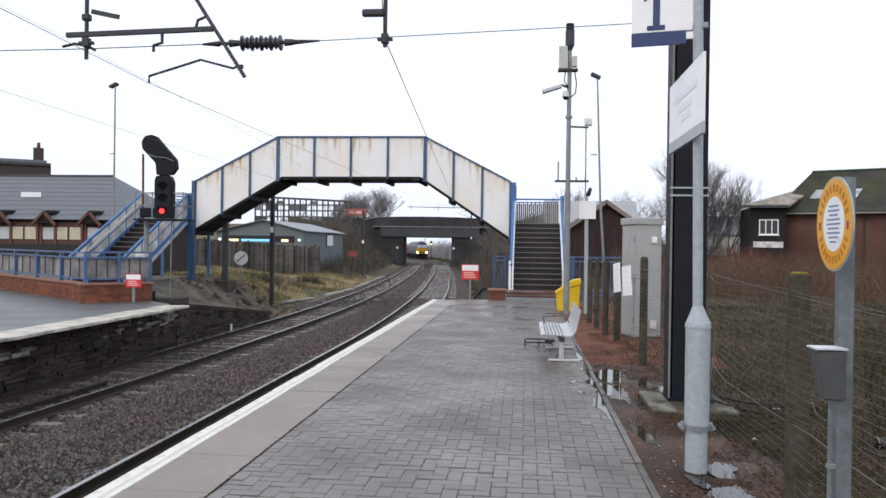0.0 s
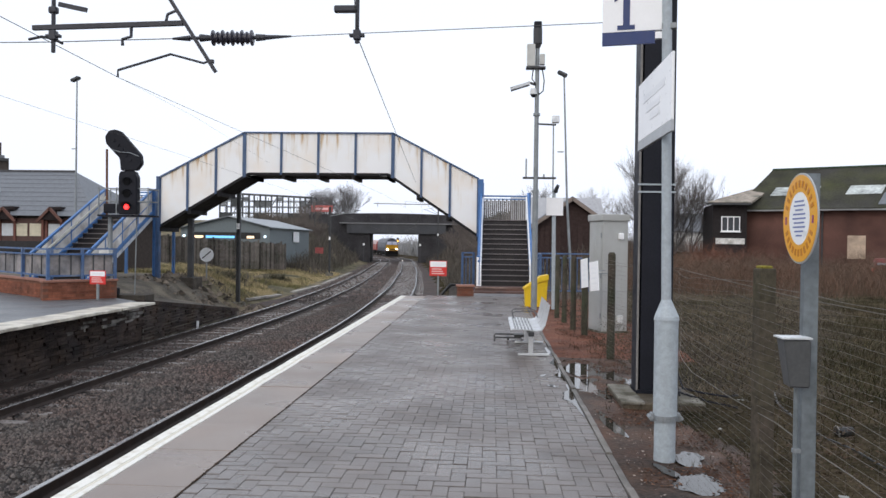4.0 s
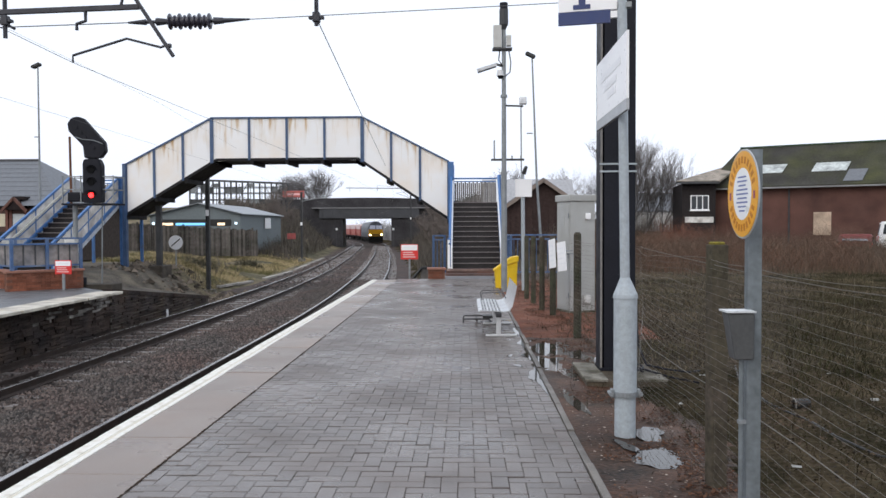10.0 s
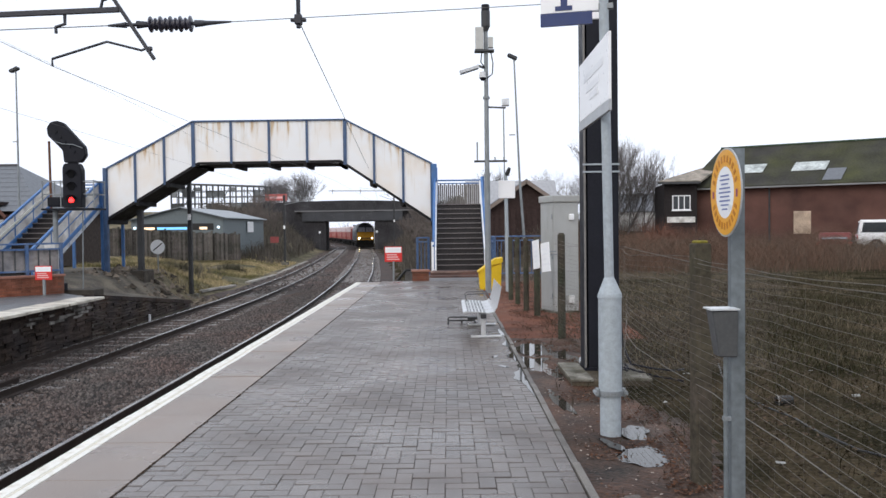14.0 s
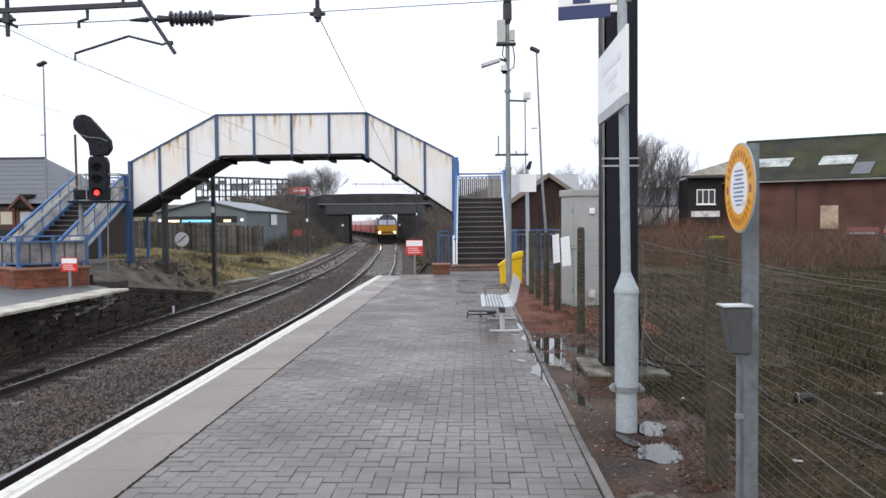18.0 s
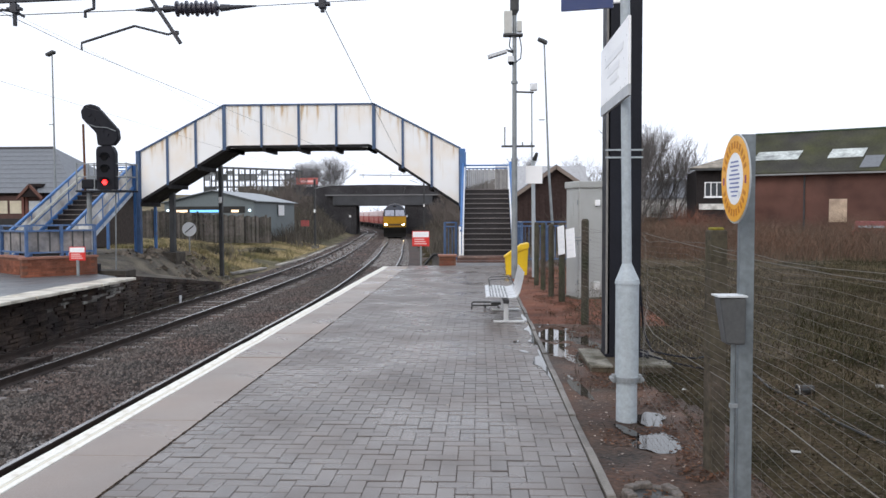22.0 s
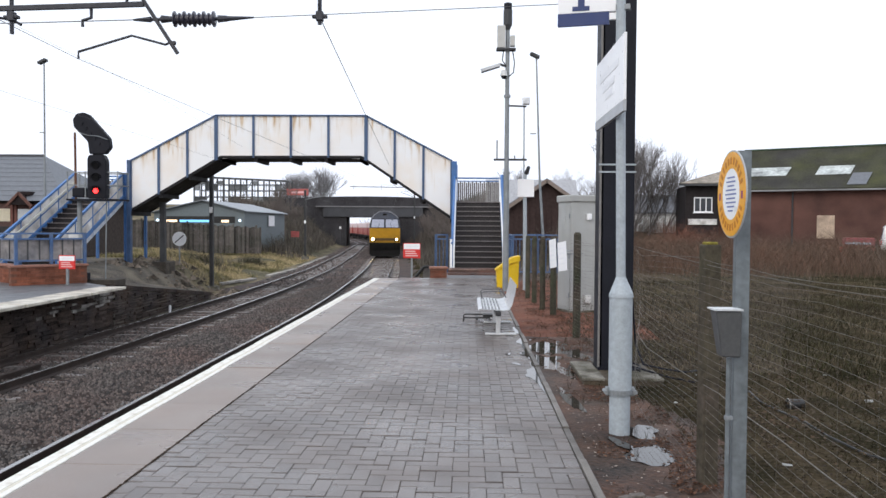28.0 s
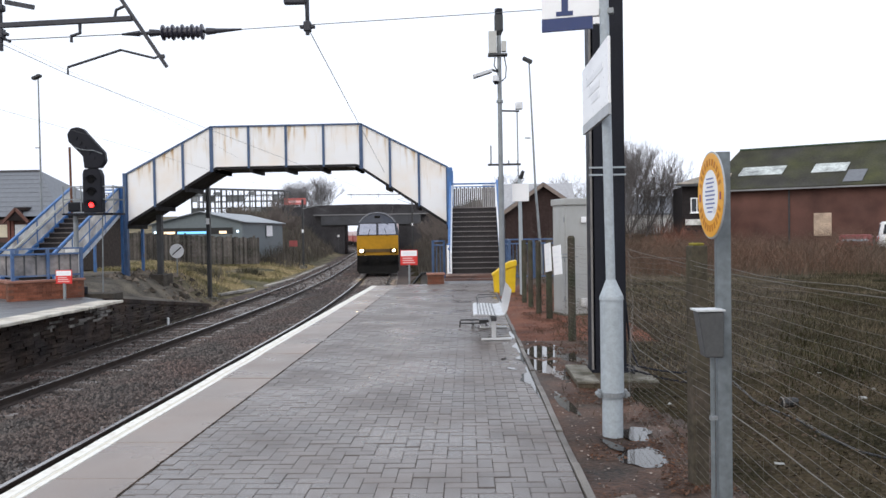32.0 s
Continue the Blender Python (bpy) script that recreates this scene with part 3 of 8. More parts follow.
# rough courses of the platform wall
for k, z in enumerate(np.arange(-1.26, -0.16, 0.085)):
    y = 3.0 + 0.3 * (k % 2)
    while y < QY1 - 0.3:
        ln = random.uniform(0.18, 0.6)
        pale = z > -0.5 and noise.noise((y * 0.5, z * 2.0, 8.0)) > -0.1 and y > 11 and random.random() < 0.6
        st = box(-0.1, random.uniform(0.0, 0.07), 0.01, ln - 0.01, 0.006, random.uniform(0.055, 0.083))
        part("stone", st, PALE_STONE if pale else DARK_BRICK, plat2).matrix_basis = pose(QX - 0.56, y, z + random.uniform(-0.012, 0.012), random.uniform(-2.5, 2.5), random.uniform(-4, 4), random.uniform(-2, 2))
        y += ln

# ---- ramp down from the far end of the opposite platform ----
ramp = thing("platform_ramp", (0, 0, 0), "dark muddy ramp with a rough stone face at the opposite platform end", "ramp", kind="structure")


def ramp_edge(y):
    """x of the ramp's track side and the height of its top, between the platform end and the foot."""
    u = (y - QY1) / 8.4
    return QX - 0.54 - 0.2 * u, -0.03 - 0.9 * u


vs, fs, nx = [], [], 8
for r_ in range(15):
    y = QY1 + 8.4 * r_ / 14
    xe, ze = ramp_edge(y)
    xl = -13.4 if y > 24.4 else QX - 0.54 - (y - QY1) * 1.06
    for k in range(nx + 1):
        x = xe + (xl - xe) * k / nx
        vs.append((x, y, ze + 0.66 * (k / nx) * (y - QY1) / 8.4 + 0.02 * noise.noise((x * 1.5, y * 1.5, 9.0))))
for r_ in range(14):
    for k in range(nx):
        a = r_ * (nx + 1) + k
        fs.append((a, a + nx + 1, a + nx + 2, a + 1))
b0 = len(vs)
for r_ in range(15):
    x, y, z = vs[r_ * (nx + 1)]
    vs.append((x, y, -1.4))
for r_ in range(14):
    fs.append((r_ * (nx + 1), b0 + r_, b0 + r_ + 1, (r_ + 1) * (nx + 1)))
tagged(mesh_from("ramp_fill", vs, fs, ASHSOIL, ramp), "dark trodden mud and ash surface")
for k, z in enumerate(np.arange(-1.08, -0.14, 0.085)):
    y = QY1 + 0.1 * (k % 2)
    while y < QY1 + 8.0:
        ln = random.uniform(0.18, 0.6)
        if ramp_edge(y + ln)[1] > z + 0.09:
            x0, x1 = ramp_edge(y)[0], ramp_edge(y + ln)[0]
            st = box(-0.1, random.uniform(0.0, 0.05), 0.01, ln - 0.01, 0.006, random.uniform(0.055, 0.083))
            part("stone", st, DARK_BRICK, ramp).matrix_basis = pose(x0, y, z, 0, 0, -math.degrees(math.atan2(x1 - x0, ln)))
        y += ln
for k in range(9):
    y = QY1 + 0.05 + k * 0.92
    (x0, z0), (x1, z1) = ramp_edge(y), ramp_edge(y + 0.9)
    part("edge_stone", bar((x0 - 0.1, y, z0 + 0.0), (x1 - 0.1, y + 0.9, z1 + 0.0), 0.3, 0.11), DARK_BRICK, ramp)

# ---- footbridge ----
BY0, BY1 = 30.5, 32.3
TOPS = [(-12.87, 3.98), (-9.53, 5.73), (-3.78, 5.73), (-0.50, 4.03)]
BOTS = [(-12.87, 2.10), (-9.35, 4.18), (-3.95, 4.20), (-0.50, 1.90)]
bridge = thing("footbridge", (-6.7, 31.4, 0), "arched steel footbridge with rust-streaked white panels and blue ribs", "footbridge")


def on(points, x):
    for (x0, z0), (x1, z1) in zip(points, points[1:]):
        if x0 <= x <= x1:
            return z0 + (z1 - z0) * (x - x0) / (x1 - x0)
    return points[-1][1]


def uv_by_height(ob, lo, hi):
    layer = ob.data.uv_layers.new(name="UVMap")
    for p in ob.data.polygons:
        for li in p.loop_indices:
            co = ob.data.vertices[ob.data.loops[li].vertex_index].co
            layer.data[li].uv = (co.x * 0.2, (co.z - lo(co.x)) / max(0.1, hi(co.x) - lo(co.x)))


cuts = [-12.87 + 3.34 * k / 3 for k in range(3)] + [-9.53 + 5.75 * k / 4 for k in range(4)] + [-3.78 + 3.28 * k / 3 for k in range(4)]
OX, OY = -6.7, 31.4
for side, yb in (("near", BY0), ("far", BY1)):
    for a, z in zip(cuts, cuts[1:]):
        pts = [(a - OX, yb - OY, on(BOTS, a)), (z - OX, yb - OY, on(BOTS, z)), (z - OX, yb - OY, on(TOPS, z)), (a - OX, yb - OY, on(TOPS, a))]
        p = part("panel", plate(pts, 0.012, (0, 1, 0)), RUSTY_WHITE, bridge, "white painted steel panel streaked with rust" if side == "near" else "")
        uv_by_height(p, lambda x: on(BOTS, x + OX), lambda x: on(TOPS, x + OX))
    for a in cuts:
        wide = 0.13 if a in (cuts[0], cuts[-1]) or abs(a + 9.53) < 0.01 or abs(a + 3.78) < 0.01 else 0.085
        dy = -0.05 if side == "near" else 0.02
        part("rib", box(a - OX - wide / 2, a - OX + wide / 2, yb - OY + dy, yb - OY + dy + 0.05, on(BOTS, a) - 0.04, on(TOPS, a) + 0.01), RIB_BLUE, bridge)
    for (x0, z0), (x1, z1) in zip(TOPS, TOPS[1:]):
        part("top_rail", bar((x0 - OX, yb - OY, z0 + 0.02), (x1 - OX, yb - OY, z1 + 0.02), 0.1, 0.06), RIB_BLUE, bridge)
for (x0, z0), (x1, z1) in zip(BOTS, BOTS[1:]):
    deck = plate([(x0 - OX, BY0 - OY + 0.014, z0 - 0.05), (x1 - OX, BY0 - OY + 0.014, z1 - 0.05), (x1 - OX, BY0 - OY + 0.014, z1 + 0.06), (x0 - OX, BY0 - OY + 0.014, z0 + 0.06)], BY1 - BY0 - 0.03, (0, 1, 0))
    part("deck", deck, NEAR_BLACK, bridge, "dark underside of the deck")
    n = max(2, int(abs(x1 - x0) / 1.1))
    for k in range(n + 1):
        x = x0 + (x1 - x0) * k / n
        z = z0 + (z1 - z0) * k / n
        part("cross_beam", box(x - OX - 0.06, x - OX + 0.06, BY0 - OY - 0.03, BY1 - OY + 0.03, z - 0.2, z - 0.04), NEAR_BLACK, bridge)
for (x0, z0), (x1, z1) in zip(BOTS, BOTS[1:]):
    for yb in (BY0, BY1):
        part("girder", bar((x0 - OX, yb - OY, z0 - 0.02), (x1 - OX, yb - OY, z1 - 0.02), 0.09, 0.1), NEAR_BLACK, bridge)
for x, mt, wd in ((-12.9, RIB_BLUE, 0.13), (-0.42, BLUE, 0.2)):
    for yb in (BY0, BY1):
        low = 1.9 if yb == BY1 else -1.15 if x < -5 else -0.9
        part("corner_post", box(x - OX - wd / 2, x - OX + wd / 2, yb - OY - 0.1, yb - OY + 0.1, low, 4.03), mt, bridge, "blue corner post")
for yb in (BY0 + 0.9,):
    part("pier", box(-11.95 - OX - 0.1, -11.95 - OX + 0.1, yb - OY - 0.1, yb - OY + 0.1, -0.6, 2.45), DARK_STEEL, bridge, "dark steel pier column")
part("pier_base", box(-11.95 - OX - 0.28, -11.95 - OX + 0.28, BY0 - OY + 0.4, BY1 - OY - 0.3, -1.2, 0.1, 0.04), mat("stained pier concrete", (0.11, 0.095, 0.078), 0.8, vary=0.5, scale=3, bump=0.5, second=(0.05, 0.044, 0.038), patch=2), bridge, "stained concrete pier base")


def staircase(x0, x1, yb, yt, ztop, name_label):
    st = thing("staircase", ((x0 + x1) / 2, yb, 0), name_label, "staircase", "footbridge stairs")
    hw, n = (x1 - x0) / 2, 14
    go, rise = (yt - yb) / n, ztop / n
    for k in range(n):
        part("tread", box(-hw, hw, k * go, k * go + go + 0.03, (k + 1) * rise - 0.045, (k + 1) * rise, 0.006), STEP, st)
        part("riser", box(-hw + 0.01, hw - 0.01, k * go + 0.03, k * go + 0.045, k * rise, (k + 1) * rise - 0.045), STEP, st)
        # The pale strip draws the thin line of each tread top.
        part("nosing", box(-hw, hw, k * go - 0.012, k * go, (k + 1) * rise - 0.026, (k + 1) * rise + 0.003), mat("pale brown nosing", (0.2, 0.175, 0.172), 0.5, vary=0.2), st)
    for s in (-1, 1):
        x = s * (hw + 0.04)
        part("stringer", bar((x, -0.1, 0.0), (x, yt - yb, ztop + 0.02), 0.05, 0.3), mat("pale worn blue white paint", (0.55, 0.58, 0.62), 0.5, vary=0.2), st, "pale painted stringer")
        part("handrail", bar((x, -0.15, 1.0), (x, yt - yb, ztop + 1.0), 0.075, 0.075), BLUE, st)
        part("mid_rail", bar((x, -0.1, 0.55), (x, yt - yb, ztop + 0.55), 0.04, 0.04), BLUE, st)
        mesh_side = plate([(x, 0, 0.15), (x, yt - yb, ztop + 0.15), (x, yt - yb, ztop + 0.95), (x, 0, 0.95)], 0.008, (1, 0, 0))
        if name_label.startswith("blue"):
            part("side_panel", mesh_side, mat("pale side sheet", (0.72, 0.7, 0.66), 0.6, vary=0.25, scale=2, second=(0.34, 0.3, 0.27), patch=1.6, cut=0.56), st, "pale side sheet")
        else:
            mesh_side.free()
        if name_label.startswith("blue"):
            part("lower_rail", bar((x + 0.03, -0.1, 0.12), (x + 0.03, yt - yb, ztop + 0.12), 0.06, 0.13), BLUE, st)
            part("inner_rail", bar((x - 0.05 * s, -0.1, 0.72), (x - 0.05 * s, yt - yb, ztop + 0.72), 0.04, 0.06), mat("cream handrail paint", (0.7, 0.68, 0.6), 0.5, vary=0.15), st, "cream inner handrail")
        else:
            part("inner_rail", bar((x - 0.06 * s, -0.2, 0.86), (x - 0.06 * s, yt - yb, ztop + 0.86), 0.05, 0.06), SIGN_WHITE, st, "white inner handrail")
            part("white_post", box(x - 0.06 * s - 0.025, x - 0.06 * s + 0.025, -0.22, -0.17, 0.0, 0.88), SIGN_WHITE, st)
            part("white_post", box(x - 0.06 * s - 0.025, x - 0.06 * s + 0.025, 3.4, 3.45, ztop, ztop + 0.86), SIGN_WHITE, st)
        for k in range(5):
            y = (yt - yb) * k / 4
            part("baluster", box(x - 0.025, x + 0.025, y - 0.025, y + 0.025, ztop * k / 4 - (0.15 if k else 0.0), ztop * k / 4 + 1.0), BLUE, st)
    land = yt - yb
    part("landing", box(-hw - 0.05, hw + 0.05, land + 0.035, land + 2.1, ztop - 0.16, ztop - 0.004), STEP, st, "dark landing")
    for s in (-1, 1):
        for y in (land + 0.1, land + 2.0):
            part("landing_post", box(s * (hw + 0.1) - 0.05, s * (hw + 0.1) + 0.05, y - 0.05, y + 0.05, -0.9, ztop + 1.05), BLUE, st)
    part("landing_rail", bar((-hw - 0.1, land + 2.0, ztop + 1.02), (hw + 0.1, land + 2.0, ztop + 1.02), 0.06, 0.06), BLUE, st)
    part("landing_rail", bar((-hw - 0.1, land + 2.0, ztop + 0.9), (hw + 0.1, land + 2.0, ztop + 0.9), 0.04, 0.04), BLUE, st)
    for k in range(22):
        x = -hw + 2 * hw * k / 21
        part("picket", box(x - 0.032, x + 0.032, land + 2.02, land + 2.04, ztop + 0.0, ztop + 0.88 - 0.04 * (k % 2)), mat("grey weathered boards", (0.22, 0.205, 0.19), 0.85, vary=0.2, obj=0.3), st)
    return st


staircase(-0.36, 1.32, 27.0, 30.5, 2.50, "steep dark brown stairs with blue handrails up to the footbridge")
post = thing("newel_post", (-0.44, 26.9, 0), "white painted newel post at the foot of the stairs", "post")
part("shaft", box(-0.04, 0.04, -0.04, 0.04, 0, 1.15, 0.006), SIGN_WHITE, post)
part("cap", box(-0.05, 0.05, -0.05, 0.05, 1.15, 1.19, 0.006), BLUE, post)
slab = thing("stair_plinth", (0.48, 26.75, -0.01), "broad brown concrete slab at the foot of the stairs", "step")
part("slab", box(-1.0, 0.95, -0.35, 0.2, 0, 0.2, 0.012), mat("brown stained slab", (0.075, 0.042, 0.035), 0.5, vary=0.4, scale=3, second=(0.13, 0.065, 0.05), patch=2), slab)
part("worn_edge", box(-0.98, 0.93, -0.36, -0.35, 0.15, 0.196), mat("pale worn edge", (0.36, 0.26, 0.22), 0.6, vary=0.5, scale=4, second=(0.12, 0.07, 0.055), patch=3), slab)
part("lower_tread", box(-1.02, 0.97, -0.75, -0.36, 0, 0.07, 0.01), mat("brown stained slab", (0.075, 0.042, 0.035), 0.5), slab, "low dark tread in front of the slab")
staircase(-15.0, -13.2, 25.5, 30.5, 2.50, "blue railed stairs with pale side sheets on the opposite platform")

# ---- road bridge over the line ----
RBY = 120.0
ROADSTONE = mat("grey sooty masonry", (0.052, 0.05, 0.053), 0.8, vary=0.45, scale=0.5, fine=6, bump=0.5)
ROADSTEEL = mat("dull grey girder paint", (0.05, 0.053, 0.06), 0.6, vary=0.25, scale=0.8)
road = thing("road_bridge", (-14.3, RBY, -1.1), "dark sooty road bridge with plate girders over the tracks", "bridge")


def arched(y0, y1):
    """A parapet that rises a little towards the middle of the span."""
    top = [(16.0 - 34.0 * k / 12, 7.05 - 0.75 * ((2 * k / 12 - 1) ** 2)) for k in range(13)]
    return plate([(-18, y0, 3.955), (16, y0, 3.955)] + [(x, y0, z) for x, z in top], y1 - y0, (0, 1, 0))


part("abutment", plate([(-22, 0, -0.7), (-4.0, 0, -0.7), (-5.3, 12, -0.7), (-24, 12, -0.7)], 4.65, (0, 0, 1)), ROADSTONE, road, "dark masonry abutment")
part("abutment", plate([(3.3, 0, -0.7), (30, 0, -0.7), (30, 12, -0.7), (2.2, 12, -0.7)], 4.65, (0, 0, 1)), ROADSTONE, road, "dark masonry abutment")
part("girder", box(-7.5, 7.5, -0.3, 0.2, 3.96, 5.4), ROADSTEEL, road, "deep dark plate girder")
part("flange", box(-8.6, 9.5, -0.42, 0.3, 5.41, 5.56), mat("pale steel flange", (0.2, 0.2, 0.205), 0.7, vary=0.2), road, "paler flange")
part("deck", box(-22, 30, 0.6, 11.4, 3.955, 4.9), ROADSTEEL, road)
part("parapet", arched(0.32, 0.58), ROADSTONE, road, "dark parapet wall")
part("parapet", arched(11.42, 11.75), ROADSTONE, road)
for k in range(11):
    part("stiffener", box(-7.0 + k * 1.4, -6.9 + k * 1.4, -0.36, -0.3, 4.0, 5.38), ROADSTEEL, road)

# ---- signs and posts beside the platform ----


def disc(c, r, axis, thick, sides=48):
    a = Vector(c)
    return tube(a, a + Vector(axis) * thick, r, r, sides)


def ring(cx, cy, cz, r0, r1, thick, sides=64):
    """A flat ring facing -x."""
    bm = bmesh.new()
    rows = []
    for x in (0, thick):
        for r in (r0, r1):
            rows.append([bm.verts.new((cx + x, cy + r * math.cos(2 * math.pi * k / sides), cz + r * math.sin(2 * math.pi * k / sides))) for k in range(sides)])
    a0, a1, b0, b1 = rows
    for k in range(sides):
        j = (k + 1) % sides
        for p, q in ((a0, a1), (a1, b1), (b1, b0), (b0, a0)):
            bm.faces.new((p[k], p[j], q[j], q[k]))
    return bm


def name_board():
    """Station name board on a flanged galvanised tube, with the platform number above it."""
    t = thing("station_sign", (1.36, 6.45, -0.06), "white station name board on a stepped galvanised post", "sign")
    lower = tube((0, 0, -0.1), (0, 0, 0.34), 0.081, sides=28)
    tube((0, 0, 0.34), (0, 0, 1.1), 0.09, sides=28, bm=lower)
    tube((0, 0, 1.1), (0, 0, 1.13), 0.096, 0.092, 28, lower)
    tube((0, 0, 1.13), (-0.004, 0, 1.26), 0.092, 0.037, 28, lower)
    post = part("post", lower, GALV, t, "thick galvanised lower post", True)
    part("upper_post", tube((-0.004, 0, 1.22), (-0.05, 0, 4.7), 0.037, sides=24), GALV, t, "slimmer galvanised upper tube", True)
    cl = tube((0, 0, 0.335), (0, 0, 0.375), 0.098, sides=28)
    for s in (-1, 1):
        box(s * 0.1 - 0.014, s * 0.1 + 0.014, -0.03, 0.03, 0.325, 0.39, 0.006, cl)
        tube((s * 0.115, -0.05, 0.355), (s * 0.115, 0.05, 0.355), 0.016, sides=8, bm=cl)
    part("clamp", cl, GALV_DARK, t, "bolted clamp ring")
    board = part("name_panel", box(-0.083, -0.063, -0.43, 0.87, 2.58, 3.07, 0.004), SIGN_WHITE, t, "white enamel name panel")
    part("lower_band", box(-0.084, -0.062, -0.43, 0.87, 2.5, 2.578), SIGN_GREY, t, "grey band under the panel")
    for k, (z, y0, y1) in enumerate(((2.9, -0.22, 0.62), (2.8, -0.05, 0.5), (2.72, 0.0, 0.35))):
        part("faded_lettering", box(-0.086, -0.083, y0, y1, z - 0.028, z + 0.028), BAR_GREY, board)
    for z in (2.62, 3.0):
        part("bracket", box(-0.063, 0.0, -0.06, 0.06, z - 0.03, z + 0.03), GALV_DARK, t)
    return t


name_board()


def platform_number():
    t = thing("platform_number_sign", (1.35, 6.45, 0), "white flag sign with a blue figure one above a blue strip", "sign", turn=-13)
    part("panel", box(-0.51, -0.05, -0.012, 0.012, 3.275, 3.72, 0.003), SIGN_WHITE, t, "white panel")
    part("blue_strip", box(-0.51, -0.11, -0.014, 0.014, 3.175, 3.273), SIGN_BLUE, t, "dark blue strip")
    part("maker_plate", box(-0.108, -0.05, -0.014, 0.014, 3.21, 3.262), SIGN_WHITE, t, "small pale plate")
    one = plate([(-0.352, -0.016, 3.3), (-0.3, -0.016, 3.3), (-0.3, -0.016, 3.62), (-0.345, -0.016, 3.62), (-0.42, -0.016, 3.565), (-0.42, -0.016, 3.51), (-0.352, -0.016, 3.55)], 0.005, (0, 1, 0))
    part("figure", one, SIGN_BLUE, t, "dark blue figure 1")
    part("figure_foot", box(-0.395, -0.262, -0.017, -0.012, 3.29, 3.325), SIGN_BLUE, t)
    for z in (3.3, 3.66):
        part("clip", box(-0.06, 0.05, -0.03, 0.03, z - 0.02, z + 0.02), GALV_DARK, t)
    return t


platform_number()


def round_notice():
    """Round orange notice on an angle-iron post with a small box."""
    t = thing("warning_sign", (1.378, 3.74, -0.06), "round orange and white notice on a galvanised channel post", "sign")
    ch = plate([(-0.025, 0.0, -0.1), (0.036, 0.0, -0.1), (0.036, 0.045, -0.1), (0.03, 0.045, -0.1), (0.03, 0.01, -0.1), (-0.019, 0.01, -0.1), (-0.019, 0.04, -0.1), (-0.025, 0.04, -0.1)], 2.095, (0, 0, 1))
    part("post", ch, mat("dull mottled zinc", (0.175, 0.2, 0.213), 0.5, metal=0.3, vary=0.25, scale=7, fine=30), t, "galvanised channel post")
    face = disc((-0.052, -0.06, 1.82), 0.206, (1, 0, 0), 0.006, 64)
    sign = part("sign_plate", face, SIGN_GREY, t, "grey plate rim")
    middle = Vector((-0.052, -0.06, 1.82))
    sign.matrix_basis = Matrix.Translation(middle + Vector((-0.018, 0, -0.022))) @ Matrix.Scale(0.932, 4) @ Matrix.Translation(-middle)
    part("orange_ring", ring(-0.055, -0.06, 1.82, 0.121, 0.198, 0.003), ORANGE, sign, "orange yellow ring")
    part("white_centre", disc((-0.055, -0.06, 1.82), 0.12, (1, 0, 0), 0.003, 48), SIGN_WHITE, sign, "white centre")
    for k in range(9):
        z = 1.82 + 0.078 - k * 0.0195
        w = (0.105, 0.125, 0.09, 0.14, 0.15, 0.12, 0.14, 0.1, 0.07)[k] / 2
        part("text_line", box(-0.0565, -0.055, -0.06 - w, -0.06 + w, z - 0.0035, z + 0.0035), mat("thin blue print", (0.16, 0.2, 0.42), 0.5, vary=0), sign)
    for k in range(22):
        a = math.radians(20 + k * 14) if k < 11 else math.radians(205 + (k - 11) * 13)
        b = box(-0.0015, 0, -0.009, 0.009, -0.016, 0.016)
        part("ring_letter", b, YELLOW_BAR, sign).matrix_basis = pose(-0.0555, -0.06 - 0.157 * math.cos(a), 1.82 + 0.157 * math.sin(a), 90 - math.degrees(a), 0, 0)
    for s in (-1, 1):
        part("red_mark", box(-0.057, -0.0555, -0.06 + s * 0.157 - 0.009, -0.06 + s * 0.157 + 0.009, 1.795, 1.83), mat("purple mark", (0.3, 0.06, 0.16), 0.5, vary=0), sign)
    for z in (1.7, 1.94):
        part("fixing", box(-0.046, -0.024, -0.02, 0.03, z - 0.02, z + 0.02), GALV_DARK, t)
    bx = bmesh.new()
    v = [bx.verts.new(p) for p in ((-0.098, -0.06, 1.08), (-0.018, -0.07, 1.08), (-0.018, -0.004, 1.08), (-0.098, 0.02, 1.08), (-0.13, -0.065, 1.285), (-0.018, -0.078, 1.285), (-0.018, -0.004, 1.285), (-0.13, 0.025, 1.285))]
    for f in ((3, 2, 1, 0), (4, 5, 6, 7), (0, 1, 5, 4), (1, 2, 6, 5), (2, 3, 7, 6), (3, 0, 4, 7)):
        bx.faces.new([v[i] for i in f])
    bmesh.ops.bevel(bx, geom=bx.edges[:], offset=0.006, segments=1, affect="EDGES")
    jb = part("junction_box", bx, mat("dull grey box paint", (0.085, 0.088, 0.09), 0.5, metal=0.2, vary=0.15), t, "dull grey box")
    part("box_lid", box(-0.14, -0.014, -0.08, 0.03, 1.287, 1.294), mat("pale glossy lid", (0.6, 0.62, 0.63), 0.3, vary=0.1), jb, "pale sheet lid")
    # No real pipe: this added bar draws the post's dark seam.
    part("conduit", tube((-0.05, 0.0, -0.1), (-0.05, 0.0, 1.07), 0.01, sides=10), mat("dull mottled zinc", (0.175, 0.2, 0.213)), t, "thin bar standing for the seam down the post")
    part("saddle", box(-0.064, -0.032, -0.014, 0.008, 0.79, 0.808), GALV_DARK, t)
    return t


round_notice()


